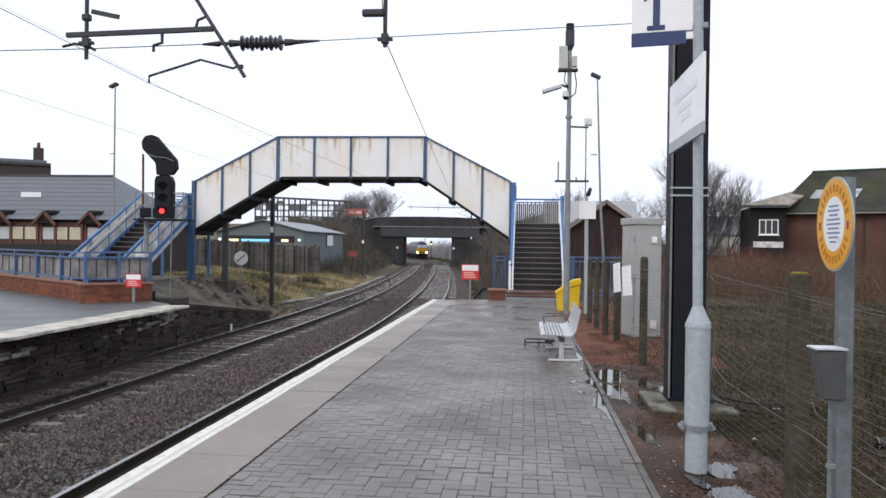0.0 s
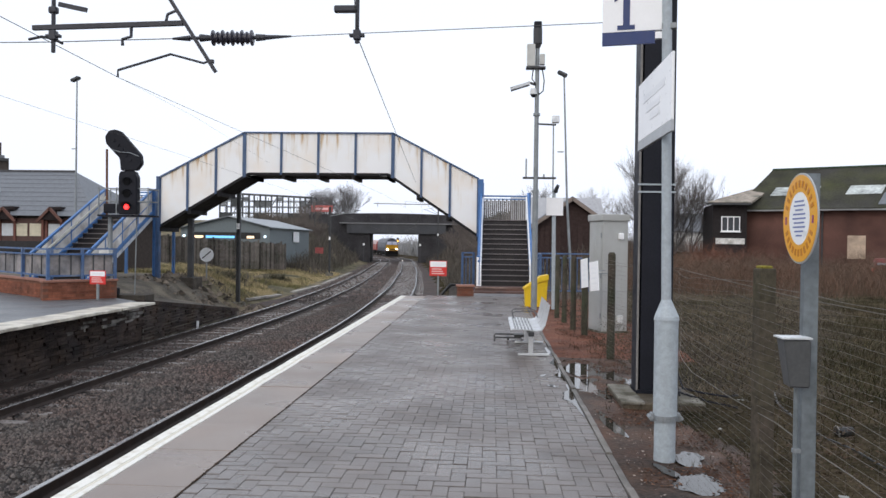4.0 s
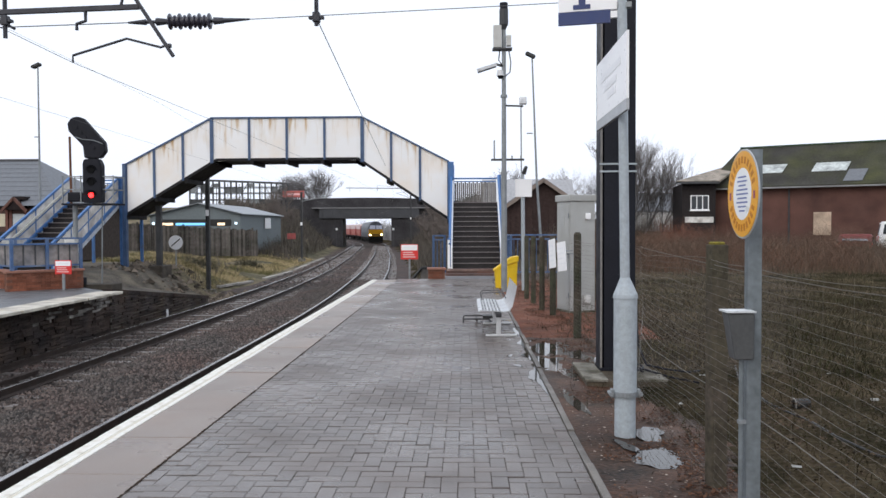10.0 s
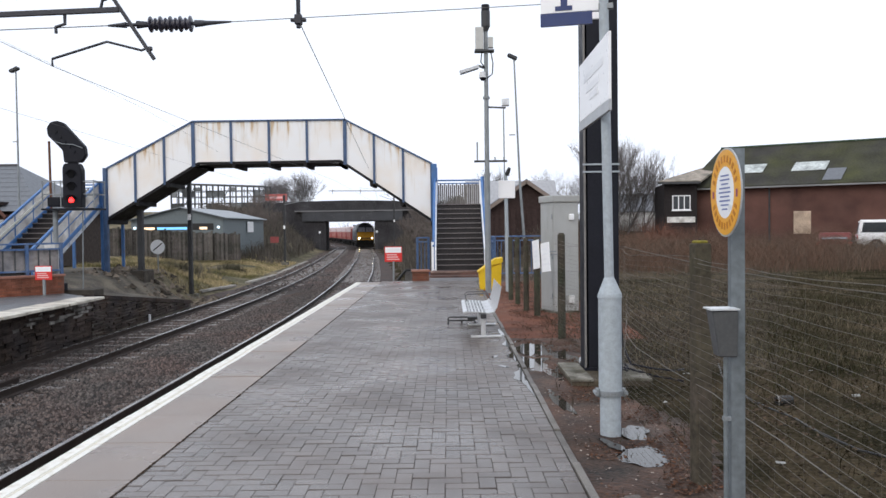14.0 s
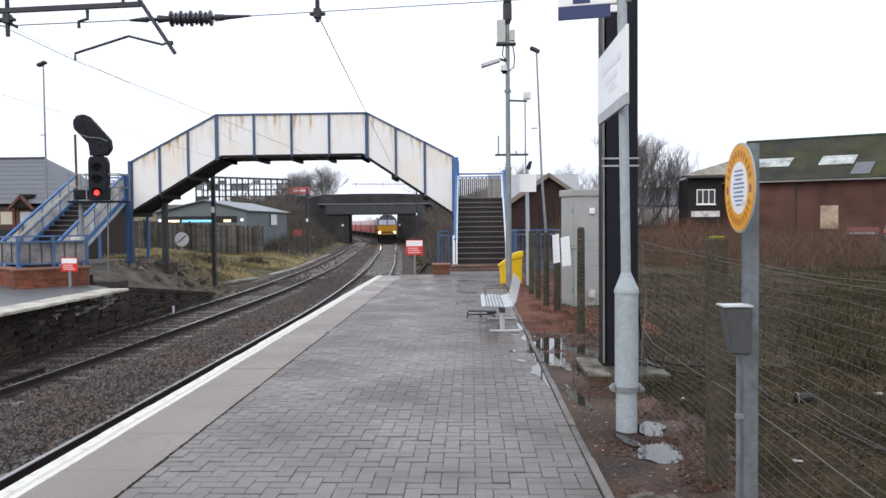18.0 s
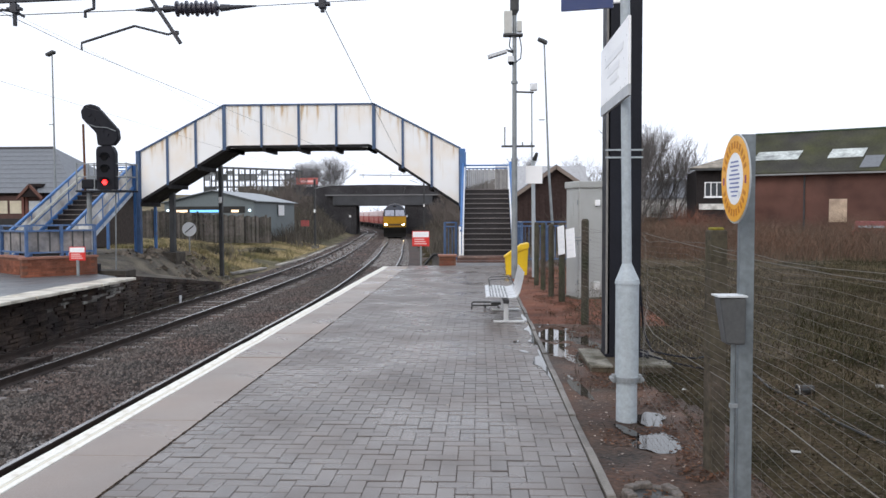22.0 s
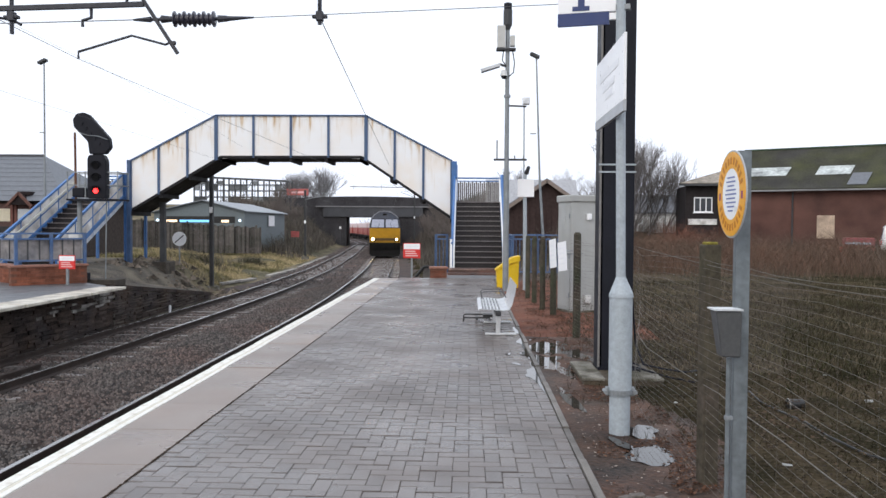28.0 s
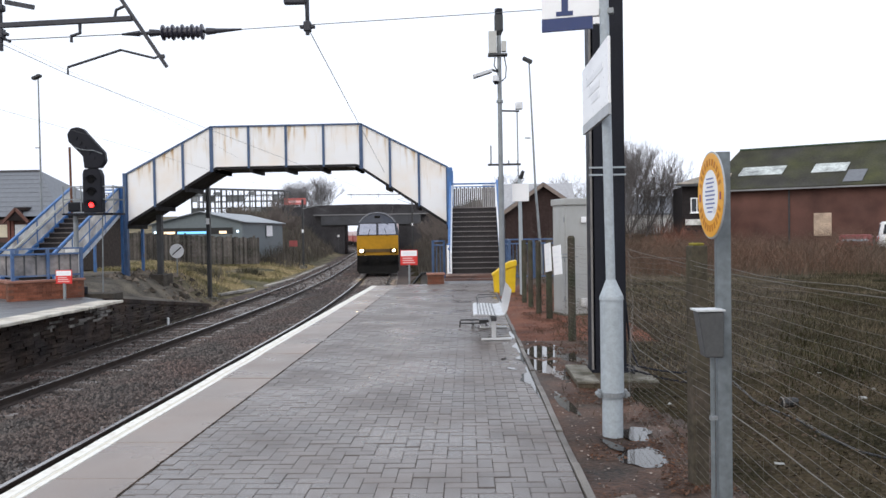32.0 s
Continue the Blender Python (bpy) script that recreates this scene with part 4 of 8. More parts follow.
def electrification_mast():
    t = thing("catenary_mast", (1.765, 9.05, -0.1), "tall black H-section electrification mast on a concrete plinth", "mast")
    h = box(-0.185, -0.165, -0.15, 0.15, 0.1, 9.0)
    box(0.165, 0.185, -0.15, 0.15, 0.1, 9.0, bm=h)
    part("flange", h, BLACK_STEEL, t, "black steel flanges")
    part("flange_edge", box(-0.19, -0.168, -0.156, -0.151, 0.1, 9.0), mat("grey brown steel edge", (0.2, 0.19, 0.18), 0.6, vary=0.25), t, "pale flange edge")
    part("face_plate", box(-0.148, 0.186, -0.158, -0.145, 0.1, 9.0), BLACK_STEEL, t, "black front face")
    part("web", box(-0.165, 0.165, -0.012, 0.012, 0.1, 9.0), BLACK_STEEL, t, "black web")
    for z in (2.28, 2.36):
        part("strap", box(-0.2, 0.2, -0.17, -0.158, z, z + 0.018), GALV, t, "galvanised strap")
    part("base_plate", box(-0.19, 0.19, -0.17, 0.17, 0.126, 0.16), BLACK_STEEL, t)
    pl = part("plinth", box(-0.42, 0.4, -0.72, 0.3, -0.1, 0.125, 0.015), mat("dark brown concrete", (0.07, 0.054, 0.034), 0.7, vary=0.4, bump=0.6), t, "dark concrete plinth")
    for x0, x1, y0, y1 in ((-0.43, -0.2, -0.735, 0.28), (0.02, 0.4, -0.73, -0.2)):
        part("plinth_cap", box(x0, x1, y0, y1, 0.115, 0.145, 0.008), CONCRETE, pl, "paler plinth top")
    part("cable", path_tube([(0.1 + 0.13 * math.cos(k * 0.45), -0.35 + 0.16 * math.sin(k * 0.45), 0.152 + 0.004 * k) for k in range(20)] + [(0.5, -0.5, 0.12), (0.75, -0.62, 0.09)], 0.011, 6), BLACK_STEEL, t, "coil of black cable")
    part("cable", path_tube([(0.2, -0.05, 0.9), (0.24, -0.08, 0.4), (0.3, -0.2, 0.2), (0.5, -0.3, 0.17), (0.75, -0.25, 0.13), (0.9, -0.1, 0.12)], 0.012), BLACK_STEEL, t)
    part("danger_plate", box(-0.1, 0.06, -0.02, -0.014, 3.5, 3.7), mat("dull dark plate", (0.1, 0.1, 0.1), 0.5), t)
    return t


electrification_mast()


def kerb_drain():
    t = thing("drain_cover", (1.19, 4.72, -0.03), "broken dark drain cover in the dirt beside the kerb", "drain cover")
    rim = mat("cracked clay rim", (0.12, 0.1, 0.085), 0.7, vary=0.5, scale=9, bump=0.6)
    for k in range(11):
        a = k * 2 * math.pi / 11
        seg = box(-0.03, 0.03, -0.046, 0.046, -0.03, 0.035 + 0.012 * math.sin(k * 2.3), 0.008)
        part("rim_piece", seg, rim, t).matrix_basis = pose(0.14 * math.cos(a), 0.14 * math.sin(a), 0, 4 * math.sin(k * 1.9), 0, math.degrees(a))
    # A black disc inside the rim paints the darkness of the hole.
    part("grate", tube((0, 0, -0.02), (0, 0, 0.012), 0.115, sides=20), UNDER_DARK, t, "black disc drawn as the dark of the hole")


UNDER_DARK = mat("glossy near-black", (0.02, 0.02, 0.02), 0.4, vary=0.3)
kerb_drain()

# ---- wire fence ----
fence = thing("wire_fence", (0, 0, -0.06), "rusty wire mesh fence on weathered timber posts", "fence")
FX = 1.72


def timber_post(parent, x, y, h, r, lean=0.0, label="weathered timber post"):
    bm = tube((0, 0, -0.1), (lean, 0, h - 0.03), r, r * 0.93, 14)
    tube((lean, 0, h - 0.03), (lean, 0, h), r * 0.93, r * 0.6, 14, bm)
    p = part("post", bm, TIMBER, parent, label)
    p.matrix_basis = pose(x, y, 0)
    return p


pn = box(-0.052, 0.052, -0.05, 0.05, -0.1, 1.545, 0.01)
post_near = part("post", pn, mat("old brown post timber", (0.08, 0.066, 0.052), 0.85, vary=0.4, scale=4, fine=30, bump=0.7, second=(0.07, 0.062, 0.042), patch=2.5), fence, "thick square brown timber post")
post_near.matrix_basis = pose(1.675, 5.2, 0, 0, 0, 10)
part("moss_cap", box(-0.042, 0.035, -0.04, 0.035, 1.542, 1.562, 0.01), mat("yellow green moss", (0.2, 0.17, 0.035), 0.9, vary=0.4, scale=20), post_near, "yellow moss on the post top")
for x, y, h, r in ((1.735, 11.8, 1.57, 0.058), (1.72, 14.9, 1.47, 0.06), (1.6, 15.75, 1.45, 0.055), (1.55, 17.1, 1.45, 0.055), (1.49, 18.2, 1.45, 0.055)):
    timber_post(fence, x, y, h, r)
for y in (-9.0, -5.4, -1.6):
    timber_post(fence, 1.75, y, 1.5, 0.05)


def fence_x(y):
    """The fence line, bowed round the back of the mast."""
    return FX - 0.09 + 0.36 * math.exp(-((y - 9.05) / 1.3) ** 2)


WIRE = mat("dull rusty wire", (0.14, 0.128, 0.11), 0.65, metal=0.1, vary=0.3, scale=1)
for k in range(30):
    z = 0.04 + k * 0.0478
    rr = 0.003 if k == 13 else 0.0018 if k in (0, 29) else random.uniform(0.0006, 0.0012)
    pts = []
    for j in range(46):
        y = -9.0 + 20.8 * j / 45
        sag = 0.012 * math.sin(y * 2.1 + k * 0.3) + 0.008 * math.sin(y * 5.3 + k) + 0.02 * math.sin(y * 0.9 + k * 0.12)
        pts.append((fence_x(y) + 0.02 * math.sin(y * 1.3 + k * 0.2), y, z + sag))
    part("wire", path_tube(pts, rr, 4), WIRE, fence)
bm = bmesh.new()
for j in range(42):
    y = -0.9 + j * 0.3
    q = 0.03 * math.sin(j * 1.7)
    bar((fence_x(y) + 0.02 * math.sin(y * 1.3), y + q, 0.05), (fence_x(y) + 0.005 + 0.02 * math.sin(y * 1.3), y - q, 1.46), 0.0005, 0.0005, bm)
tagged(part("mesh_wire", bm, WIRE, fence, "thin upright mesh wires"), kind="stuff")
part("barbed_top", path_tube([(fence_x(-9.0 + 20.8 * j / 20) + 0.01, -9.0 + 20.8 * j / 20, 1.43 + 0.03 * math.sin(j * 0.9)) for j in range(21)], 0.0022, 5), WIRE, fence)
gc = thing("ground_cable", (0, 0, 0), "black cable trailing through the grass behind the fence", "cable")
part("cable", path_tube([(x, y, ground_z(x, y) + 0.03) for x, y in ((3.2, 9.4), (3.0, 8.7), (2.91, 8.06), (2.84, 7.5), (2.86, 7.07), (2.9, 6.7), (2.89, 6.23), (2.97, 5.8), (3.2, 5.4))], 0.01, 8), UNDER_DARK, gc)
tub = thing("broken_tub", (3.1, 7.35, ground_z(3.1, 7.35)), "broken dark plastic tub lying in the grass", "litter")
part("shell", tube((-0.07, 0, 0.04), (0.07, 0.02, 0.045), 0.052, 0.042, 14), UNDER_DARK, tub)
part("rim", path_tube([(-0.07, 0.055 * math.cos(k * 0.6), 0.04 + 0.055 * math.sin(k * 0.6)) for k in range(7)], 0.006, 6), mat("pale broken rim", (0.3, 0.29, 0.27), 0.5), tub, "pale rim")
r = random.Random(5)
for k in range(9):
    x, y = r.uniform(2.0, 5.0), r.uniform(3.6, 9.0)
    s = r.uniform(0.015, 0.04)
    sc = thing("litter_scrap", (x, y, ground_z(x, y) + 0.045), "pale scrap of litter caught in the grass", "litter", "litter scraps", turn=r.uniform(0, 180))
    bm = box(-s, s, -s * 0.6, s * 0.6, 0, 0.006)
    for v in bm.verts:
        v.co.z += 0.5 * abs(v.co.x) * r.random()
    part("scrap", bm, mat("pale plastic scrap", (0.28, 0.28, 0.26), 0.5, vary=0.2, obj=0.3), sc)

# ---- bench ----


def bench():
    t = thing("bench", (0.0, 11.6, 0), "silver perforated metal platform bench facing the track", "bench")
    steel = mat("brushed pale steel", (0.62, 0.63, 0.64), 0.38, metal=0.5, vary=0.08)
    ln, seats = 1.9, 4
    w = ln / seats
    prof = [(0.3, 0.388), (0.33, 0.402), (0.5, 0.396), (0.66, 0.38), (0.74, 0.396), (0.785, 0.465), (0.82, 0.61), (0.845, 0.74), (0.85, 0.76)]
    for s in range(seats):
        bm = bmesh.new()
        y0, y1 = s * w + 0.02, (s + 1) * w - 0.02
        ys = [y0, y0 + 0.02] + [y0 + 0.02 + (y1 - y0 - 0.04) * k / 8 for k in range(1, 8)] + [y1 - 0.02, y1]
        dip = lambda y: -0.018 * math.sin(math.pi * (y - y0) / (y1 - y0))
        grid = [[bm.verts.new((x, y, z + dip(y))) for x, z in prof] for y in ys]
        for a, b in zip(grid, grid[1:]):
            for k in range(len(prof) - 1):
                bm.faces.new((a[k], a[k + 1], b[k + 1], b[k]))
        low = bmesh.ops.extrude_face_region(bm, geom=bm.faces[:])
        bmesh.ops.translate(bm, vec=(0.004, 0, -0.012), verts=[q for q in low["geom"] if isinstance(q, bmesh.types.BMVert)])
        seat = part("seat", bm, steel, t, "curved perforated steel seat", True)
        hb = bmesh.new()
        for k in range(8):
            for x, z in ((0.37, 0.4045), (0.41, 0.403), (0.46, 0.4015), (0.51, 0.399), (0.56, 0.3945), (0.61, 0.3895)):
                y = y0 + 0.05 + k * (y1 - y0 - 0.1) / 7
                faces_box(hb, x - 0.012, x + 0.012, y - 0.014, y + 0.014, z + dip(y) - 0.004, z + dip(y) + 0.003)
        tagged(part("perforation", hb, mat("dark perforation", (0.28, 0.29, 0.3), 0.6), seat), kind="stuff")
    part("beam", box(0.55, 0.63, -0.02, ln + 0.02, 0.3, 0.365, 0.01), mat("black beam paint", (0.03, 0.03, 0.033), 0.4, vary=0.15), t, "dark seat beam")
    for y in (0.2, ln - 0.25):
        part("leg", box(0.56, 0.63, y - 0.03, y + 0.03, 0.03, 0.31, 0.008), steel, t)
        part("foot", box(0.41, 0.86, y - 0.04, y + 0.04, 0.0, 0.035, 0.01), steel, t, "flat steel foot")
    for y in (3 * w, ln + 0.01):
        part("armrest", path_tube([(0.76, y, 0.44), (0.73, y, 0.52), (0.66, y, 0.54), (0.4, y, 0.53), (0.36, y, 0.5), (0.38, y, 0.42)], 0.009, 6), mat("dark armrest tube", (0.1, 0.1, 0.105), 0.4, metal=0.4, vary=0.1), t, "slim dark tubular armrest")
    return t


bench()
frame_low = thing("luggage_rack", (0.08, 13.25, 0), "low dark loops behind the bench", "rack")
dk = mat("black worn tube", (0.03, 0.03, 0.03), 0.45, vary=0.2)
for y in (0.0, 0.5):
    part("loop", path_tube([(0.0, y, 0.02), (0.0, y, 0.06), (0.02, y, 0.085), (0.42, y, 0.085), (0.44, y, 0.06), (0.44, y, 0.02)], 0.013), dk, frame_low)
part("tie_bar", bar((0.22, 0, 0.06), (0.22, 0.5, 0.06), 0.03, 0.03), dk, frame_low)
part("top_plate", box(0.32, 0.48, 0.05, 0.3, 0.09, 0.13), dk, frame_low)

# ---- grit bin, cabinet, notices ----


def grit_bin():
    t = thing("grit_bin", (1.18, 21.3, -0.04), "yellow plastic grit bin with a sloping lid", "grit bin")
    body = bmesh.new()
    lo = [(-0.27, -0.24), (0.27, -0.24), (0.27, 0.24), (-0.27, 0.24)]
    v0 = [body.verts.new((x, y, 0)) for x, y in lo]
    v1 = [body.verts.new((x * 1.12, y * 1.12, 0.5 + (0.22 if x > 0 else 0))) for x, y in lo]
    body.faces.new(v0)
    body.faces.new(v1)
    for i in range(4):
        body.faces.new((v0[i], v0[(i + 1) % 4], v1[(i + 1) % 4], v1[i]))
    bmesh.ops.bevel(body, geom=body.edges[:], offset=0.025, segments=2, affect="EDGES")
    part("body", body, YELLOW, t)
    lid = plate([(-0.33, -0.29, 0.5), (0.12, -0.29, 0.82), (0.32, -0.29, 0.86), (0.32, -0.29, 0.72), (0.1, -0.29, 0.66), (-0.33, -0.29, 0.46)], 0.58, (0, 1, 0))
    bmesh.ops.bevel(lid, geom=lid.edges[:], offset=0.012, segments=2, affect="EDGES")
    part("lid", lid, YELLOW, t, "sloping yellow lid")


grit_bin()


def cabinet():
    t = thing("equipment_cabinet", (2.28, 15.65, -0.06), "tall pale grey steel trackside equipment cabinet", "cabinet")
    t.matrix_basis = pose(2.24, 15.6, -0.06, 0, 0, 17) @ Matrix.Diagonal((0.82, 0.68, 1.0, 1.0))
    part("body", box(-0.32, 0.3, -0.45, 0.45, 0.06, 2.12, 0.012), CAB_GREY, t)
    part("roof", box(-0.36, 0.34, -0.49, 0.49, 2.12, 2.25, 0.02), CAB_GREY, t, "overhanging grey roof cap")
    door = part("door", box(-0.335, -0.32, -0.4, 0.4, 0.12, 2.06, 0.005), CAB_GREY, t, "grey door")
    part("handle", box(-0.37, -0.335, 0.28, 0.32, 1.0, 1.16, 0.006), DARK_STEEL, door, "dark handle")
    for z in (0.3, 1.05, 1.8):
        part("hinge", box(-0.35, -0.335, -0.41, -0.37, z, z + 0.1), GALV_DARK, door)
    part("vent", box(-0.345, -0.335, -0.1, 0.12, 1.6, 1.85), CAB_GREY, door)
    hood = part("lamp_hood", box(0.05, 0.17, -0.53, -0.45, 1.78, 1.9, 0.02), SIGN_WHITE, t, "small white fitting")
    part("socket_box", box(0.02, 0.18, -0.52, -0.45, 0.2, 0.36, 0.02), mat("pale grey plastic", (0.6, 0.6, 0.58), 0.5), t, "pale socket box")
    part("plinth", box(-0.36, 0.34, -0.5, 0.5, 0.0, 0.06), CONCRETE, t)
    # Thin darker strips paint the shadow of the panel seams.
    for y in (-0.3, 0.0):
        part("seam", box(-0.322, 0.302, -0.452, -0.449, 1.1 + y, 1.106 + y), mat("seam shadow paint", (0.28, 0.28, 0.27), 0.6), t)


cabinet()
for k, (x, y, z) in enumerate(((1.7, 14.75, 0.84), (1.84, 14.45, 0.8))):
    t = thing("notice_board", (x, y, z), "small white notice with pale lines tied to the fence posts", "notice", "fence notices", turn=-76 + 6 * k)
    t.matrix_basis = t.matrix_basis @ pose(0, 0, 0, 0, -7, 0)
    part("board", box(-0.16, 0.16, -0.008, 0.008, 0.0, 0.52, 0.003), SIGN_WHITE, t)
    for j in range(4):
        part("text_line", box(-0.12, 0.12 - 0.02 * (j % 2), -0.0095, -0.008, 0.12 + j * 0.09, 0.15 + j * 0.09), BAR_GREY, t)
    part("stay", bar((0.0, 0.01, 0.3), (0.12, 0.35, 0.3), 0.02, 0.02), GALV_DARK, t)

# ---- camera mast, lamp columns ----


def cctv_mast():
    t = thing("cctv_mast", (1.08, 20.15, -0.05), "grey steel mast with camera, control box and cabling", "camera mast")
    part("pole", tube((0, 0, 0), (0.0, 0, 3.0), 0.075, 0.07, 16), GALV_DARK, t, "grey lower pole", True)
    part("pole", tube((0, 0, 3.0), (0.0, 0, 6.5), 0.06, 0.05, 16), GALV_DARK, t, "", True)
    for z in (3.0, 4.9):
        part("collar", tube((0, 0, z - 0.06), (0, 0, z), 0.085, sides=14), GALV_DARK, t)
    part("top_housing", tube((0, 0, 6.5), (0, 0, 6.62), 0.05, 0.1, 14, tube((0, 0, 6.62), (0, 0, 7.0), 0.11, sides=16)), DARK_STEEL, t, "dark sensor head", True)
    part("head_cap", tube((0, 0, 7.0), (0, 0, 7.16), 0.1, 0.1, 14), BLACK_STEEL, t)
    part("control_box", box(-0.26, -0.06, -0.12, 0.1, 6.05, 6.6, 0.015), mat("pale box paint", (0.55, 0.55, 0.52), 0.5, vary=0.08), t, "pale control box")
    part("small_box", box(0.06, 0.18, -0.08, 0.08, 6.1, 6.36, 0.01), mat("pale box paint", (0.55, 0.55, 0.52), 0.5), t)
    part("shelf", box(-0.28, 0.2, -0.12, 0.12, 6.0, 6.045), DARK_STEEL, t)
    part("cable", path_tube([(0.12, -0.05, 6.0), (0.17, -0.05, 5.7), (0.15, -0.05, 5.45), (0.03, -0.05, 5.35)], 0.014), BLACK_STEEL, t)
    part("cable", path_tube([(-0.1, -0.05, 6.0), (-0.13, -0.05, 5.75), (-0.03, -0.05, 5.6)], 0.014), BLACK_STEEL, t)
    part("camera_arm", bar((0, 0, 5.6), (-0.22, -0.05, 5.66), 0.05, 0.05), DARK_STEEL, t)
    hs = part("camera", bar((-0.2, -0.05, 5.64), (-0.64, -0.25, 5.47), 0.1, 0.07), mat("pale camera shell", (0.7, 0.71, 0.72), 0.4, vary=0.06), t, "pale camera housing")
    part("underside", bar((-0.21, -0.05, 5.585), (-0.63, -0.25, 5.415), 0.09, 0.035), DARK_STEEL, hs, "dark underside and lens")
    part("dome_camera", tube((-0.09, -0.06, 5.36), (-0.09, -0.06, 5.5), 0.09, 0.07, 16), mat("pale camera shell", (0.7, 0.71, 0.72), 0.4), t, "white dome camera")
    part("dome", tube((-0.09, -0.06, 5.29), (-0.09, -0.06, 5.36), 0.04, 0.08, 14), BLACK_STEEL, t, "dark glass dome")
    part("side_arm", bar((0, 0, 4.64), (0.48, 0, 4.62), 0.04, 0.04), DARK_STEEL, t)
    part("floodlight", box(0.38, 0.56, -0.1, 0.06, 4.66, 4.84, 0.02), mat("pale lamp glass", (0.7, 0.72, 0.74), 0.2), t, "pale floodlight")
    part("cross_bar", bar((-0.32, 0, 3.3), (0.5, 0, 3.3), 0.05, 0.05), DARK_STEEL, t, "dark cross bar")
    for x in (-0.24, 0.2, 0.42):
        part("spike", tube((x, 0, 3.3), (x, 0, 3.4 if x > 0 else 3.78), 0.018, sides=8), GALV_DARK, t)


cctv_mast()


def sign_pole():
    t = thing("sign_pole", (1.6, 20.6, -0.06), "slim grey pole carrying a white rectangular sign", "sign")
    part("pole", tube((0, 0, 0), (-0.03, 0, 3.05), 0.055, 0.045, 14), GALV, t, "", True)
    part("panel", box(-0.22, 0.2, -0.08, -0.06, 2.4, 2.85, 0.004), SIGN_WHITE, t, "white panel")
    part("lamp_head", tube((0.0, -0.02, 3.0), (0.06, -0.12, 3.16), 0.06, 0.04, 12), DARK_STEEL, t)
    part("thin_pole", tube((-0.05, 0.1, 3.0), (-0.06, 0.1, 4.7), 0.016, sides=8), GALV_DARK, t)


sign_pole()


def lamp_column(x, y, z0, h, lean, face):
    t = thing("lamp_column", (x, y, z0), "tall thin grey lamp column with a small floodlight head", "street lamp", "lamp columns")
    part("column", tube((lean, 0, 0), (lean * 0.4, 0, h * 0.45), 0.058, 0.045, 12), GALV_DARK, t, "", True)
    part("column", tube((lean * 0.4, 0, h * 0.45), (0, 0, h), 0.04, 0.028, 12), GALV_DARK, t, "", True)
    head = bmesh.new()
    faces_box(head, -0.26, 0.12, -0.13, 0.13, -0.06, 0.06)
    bmesh.ops.bevel(head, geom=head.edges[:], offset=0.025, segments=2, affect="EDGES")
    p = part("lamp_head", head, DARK_STEEL, t, "dark floodlight head")
    p.matrix_basis = pose(0, 0, h + 0.08, 0, 25 * face, 0)
    part("bracket", box(-0.2, 0.02, -0.02, 0.02, h * 0.66, h * 0.66 + 0.04), GALV_DARK, t)


lamp_column(2.6, 30.0, -0.4, 8.2, 0.42, 1)
lamp_column(-17.55, 33.0, -0.3, 8.55, 0.0, -1)

# ---- overhead line ----
WIRE_DARK = mat("dark weathered wire", (0.1, 0.1, 0.1), 0.5, metal=0.5, vary=0.1)
OY9 = 9.05
OLE_STEEL = mat("blue black line steel", (0.036, 0.038, 0.048), 0.5, metal=0.2, vary=0.3, scale=5)
ole = thing("overhead_line_fitting", (0, OY9, 0), "overhead line registration arm with insulators and droppers", "overhead line")
part("span_wire", path_tube([(-16, 0, 3.75), (-5.0, 0, 3.84), (-3.45, 0, 3.88)], 0.0055, 6), WIRE_DARK, ole)
part("span_wire", path_tube([(-2.6, 0, 3.885), (-1.52, 0, 3.93), (0.2, 0, 4.0), (1.6, 0, 4.06)], 0.0045, 6), WIRE_DARK, ole)
tubebar = bar((-5.25, 0, 4.0), (-3.5, 0, 4.05), 0.052, 0.052)
part("registration_tube", tubebar, OLE_STEEL, ole, "grey registration tube")
part("drop_bracket", bar((-3.72, 0, 4.42), (-3.12, 0, 3.5), 0.037, 0.037), OLE_STEEL, ole, "sloping drop bracket")
part("steady_arm", path_tube([(-4.25, 0, 3.44), (-4.25, 0, 3.52), (-3.64, 0, 3.7), (-3.26, 0, 3.6), (-3.18, 0, 3.63)], 0.014, 8), OLE_STEEL, ole, "thin cranked steady arm")
part("tube_clamp", path_tube([(-4.1, 0, 4.0), (-4.1, 0, 3.9), (-4.2, 0, 3.87), (-4.2, 0, 3.8)], 0.02, 6), OLE_STEEL, ole)
part("tube_hook", path_tube([(-3.7, 0, 4.06), (-3.68, 0, 4.15), (-3.56, 0, 4.2)], 0.018, 6), OLE_STEEL, ole)
ins = bmesh.new()
tube((-3.45, 0, 3.88), (-2.6, 0, 3.885), 0.02, sides=8, bm=ins)
tube((-3.62, 0, 3.875), (-3.42, 0, 3.88), 0.012, 0.034, 8, ins)
tube((-3.3, 0, 3.882), (-3.17, 0, 3.883), 0.045, 0.03, 10, ins)
tube((-2.66, 0, 3.885), (-2.56, 0, 3.888), 0.042, 0.034, 10, ins)
tube((-2.56, 0, 3.888), (-2.26, 0, 3.9), 0.03, 0.01, 8, ins)
part("end_fitting", ins, OLE_STEEL, ole, "tapered dark end fittings")
rows = []
for k in range(9):
    x, big = k * 0.055, 0.088 if k % 2 == 0 else 0.07
    rows += [(x, 0.05), (x + 0.006, big), (x + 0.016, big), (x + 0.03, 0.052)]
sheds = lathe(rows, (-3.16, 0, 3.882))
part("insulator", sheds, mat("dark glazed insulator", (0.05, 0.048, 0.065), 0.3, vary=0.2), ole, "ribbed dark insulator", True)
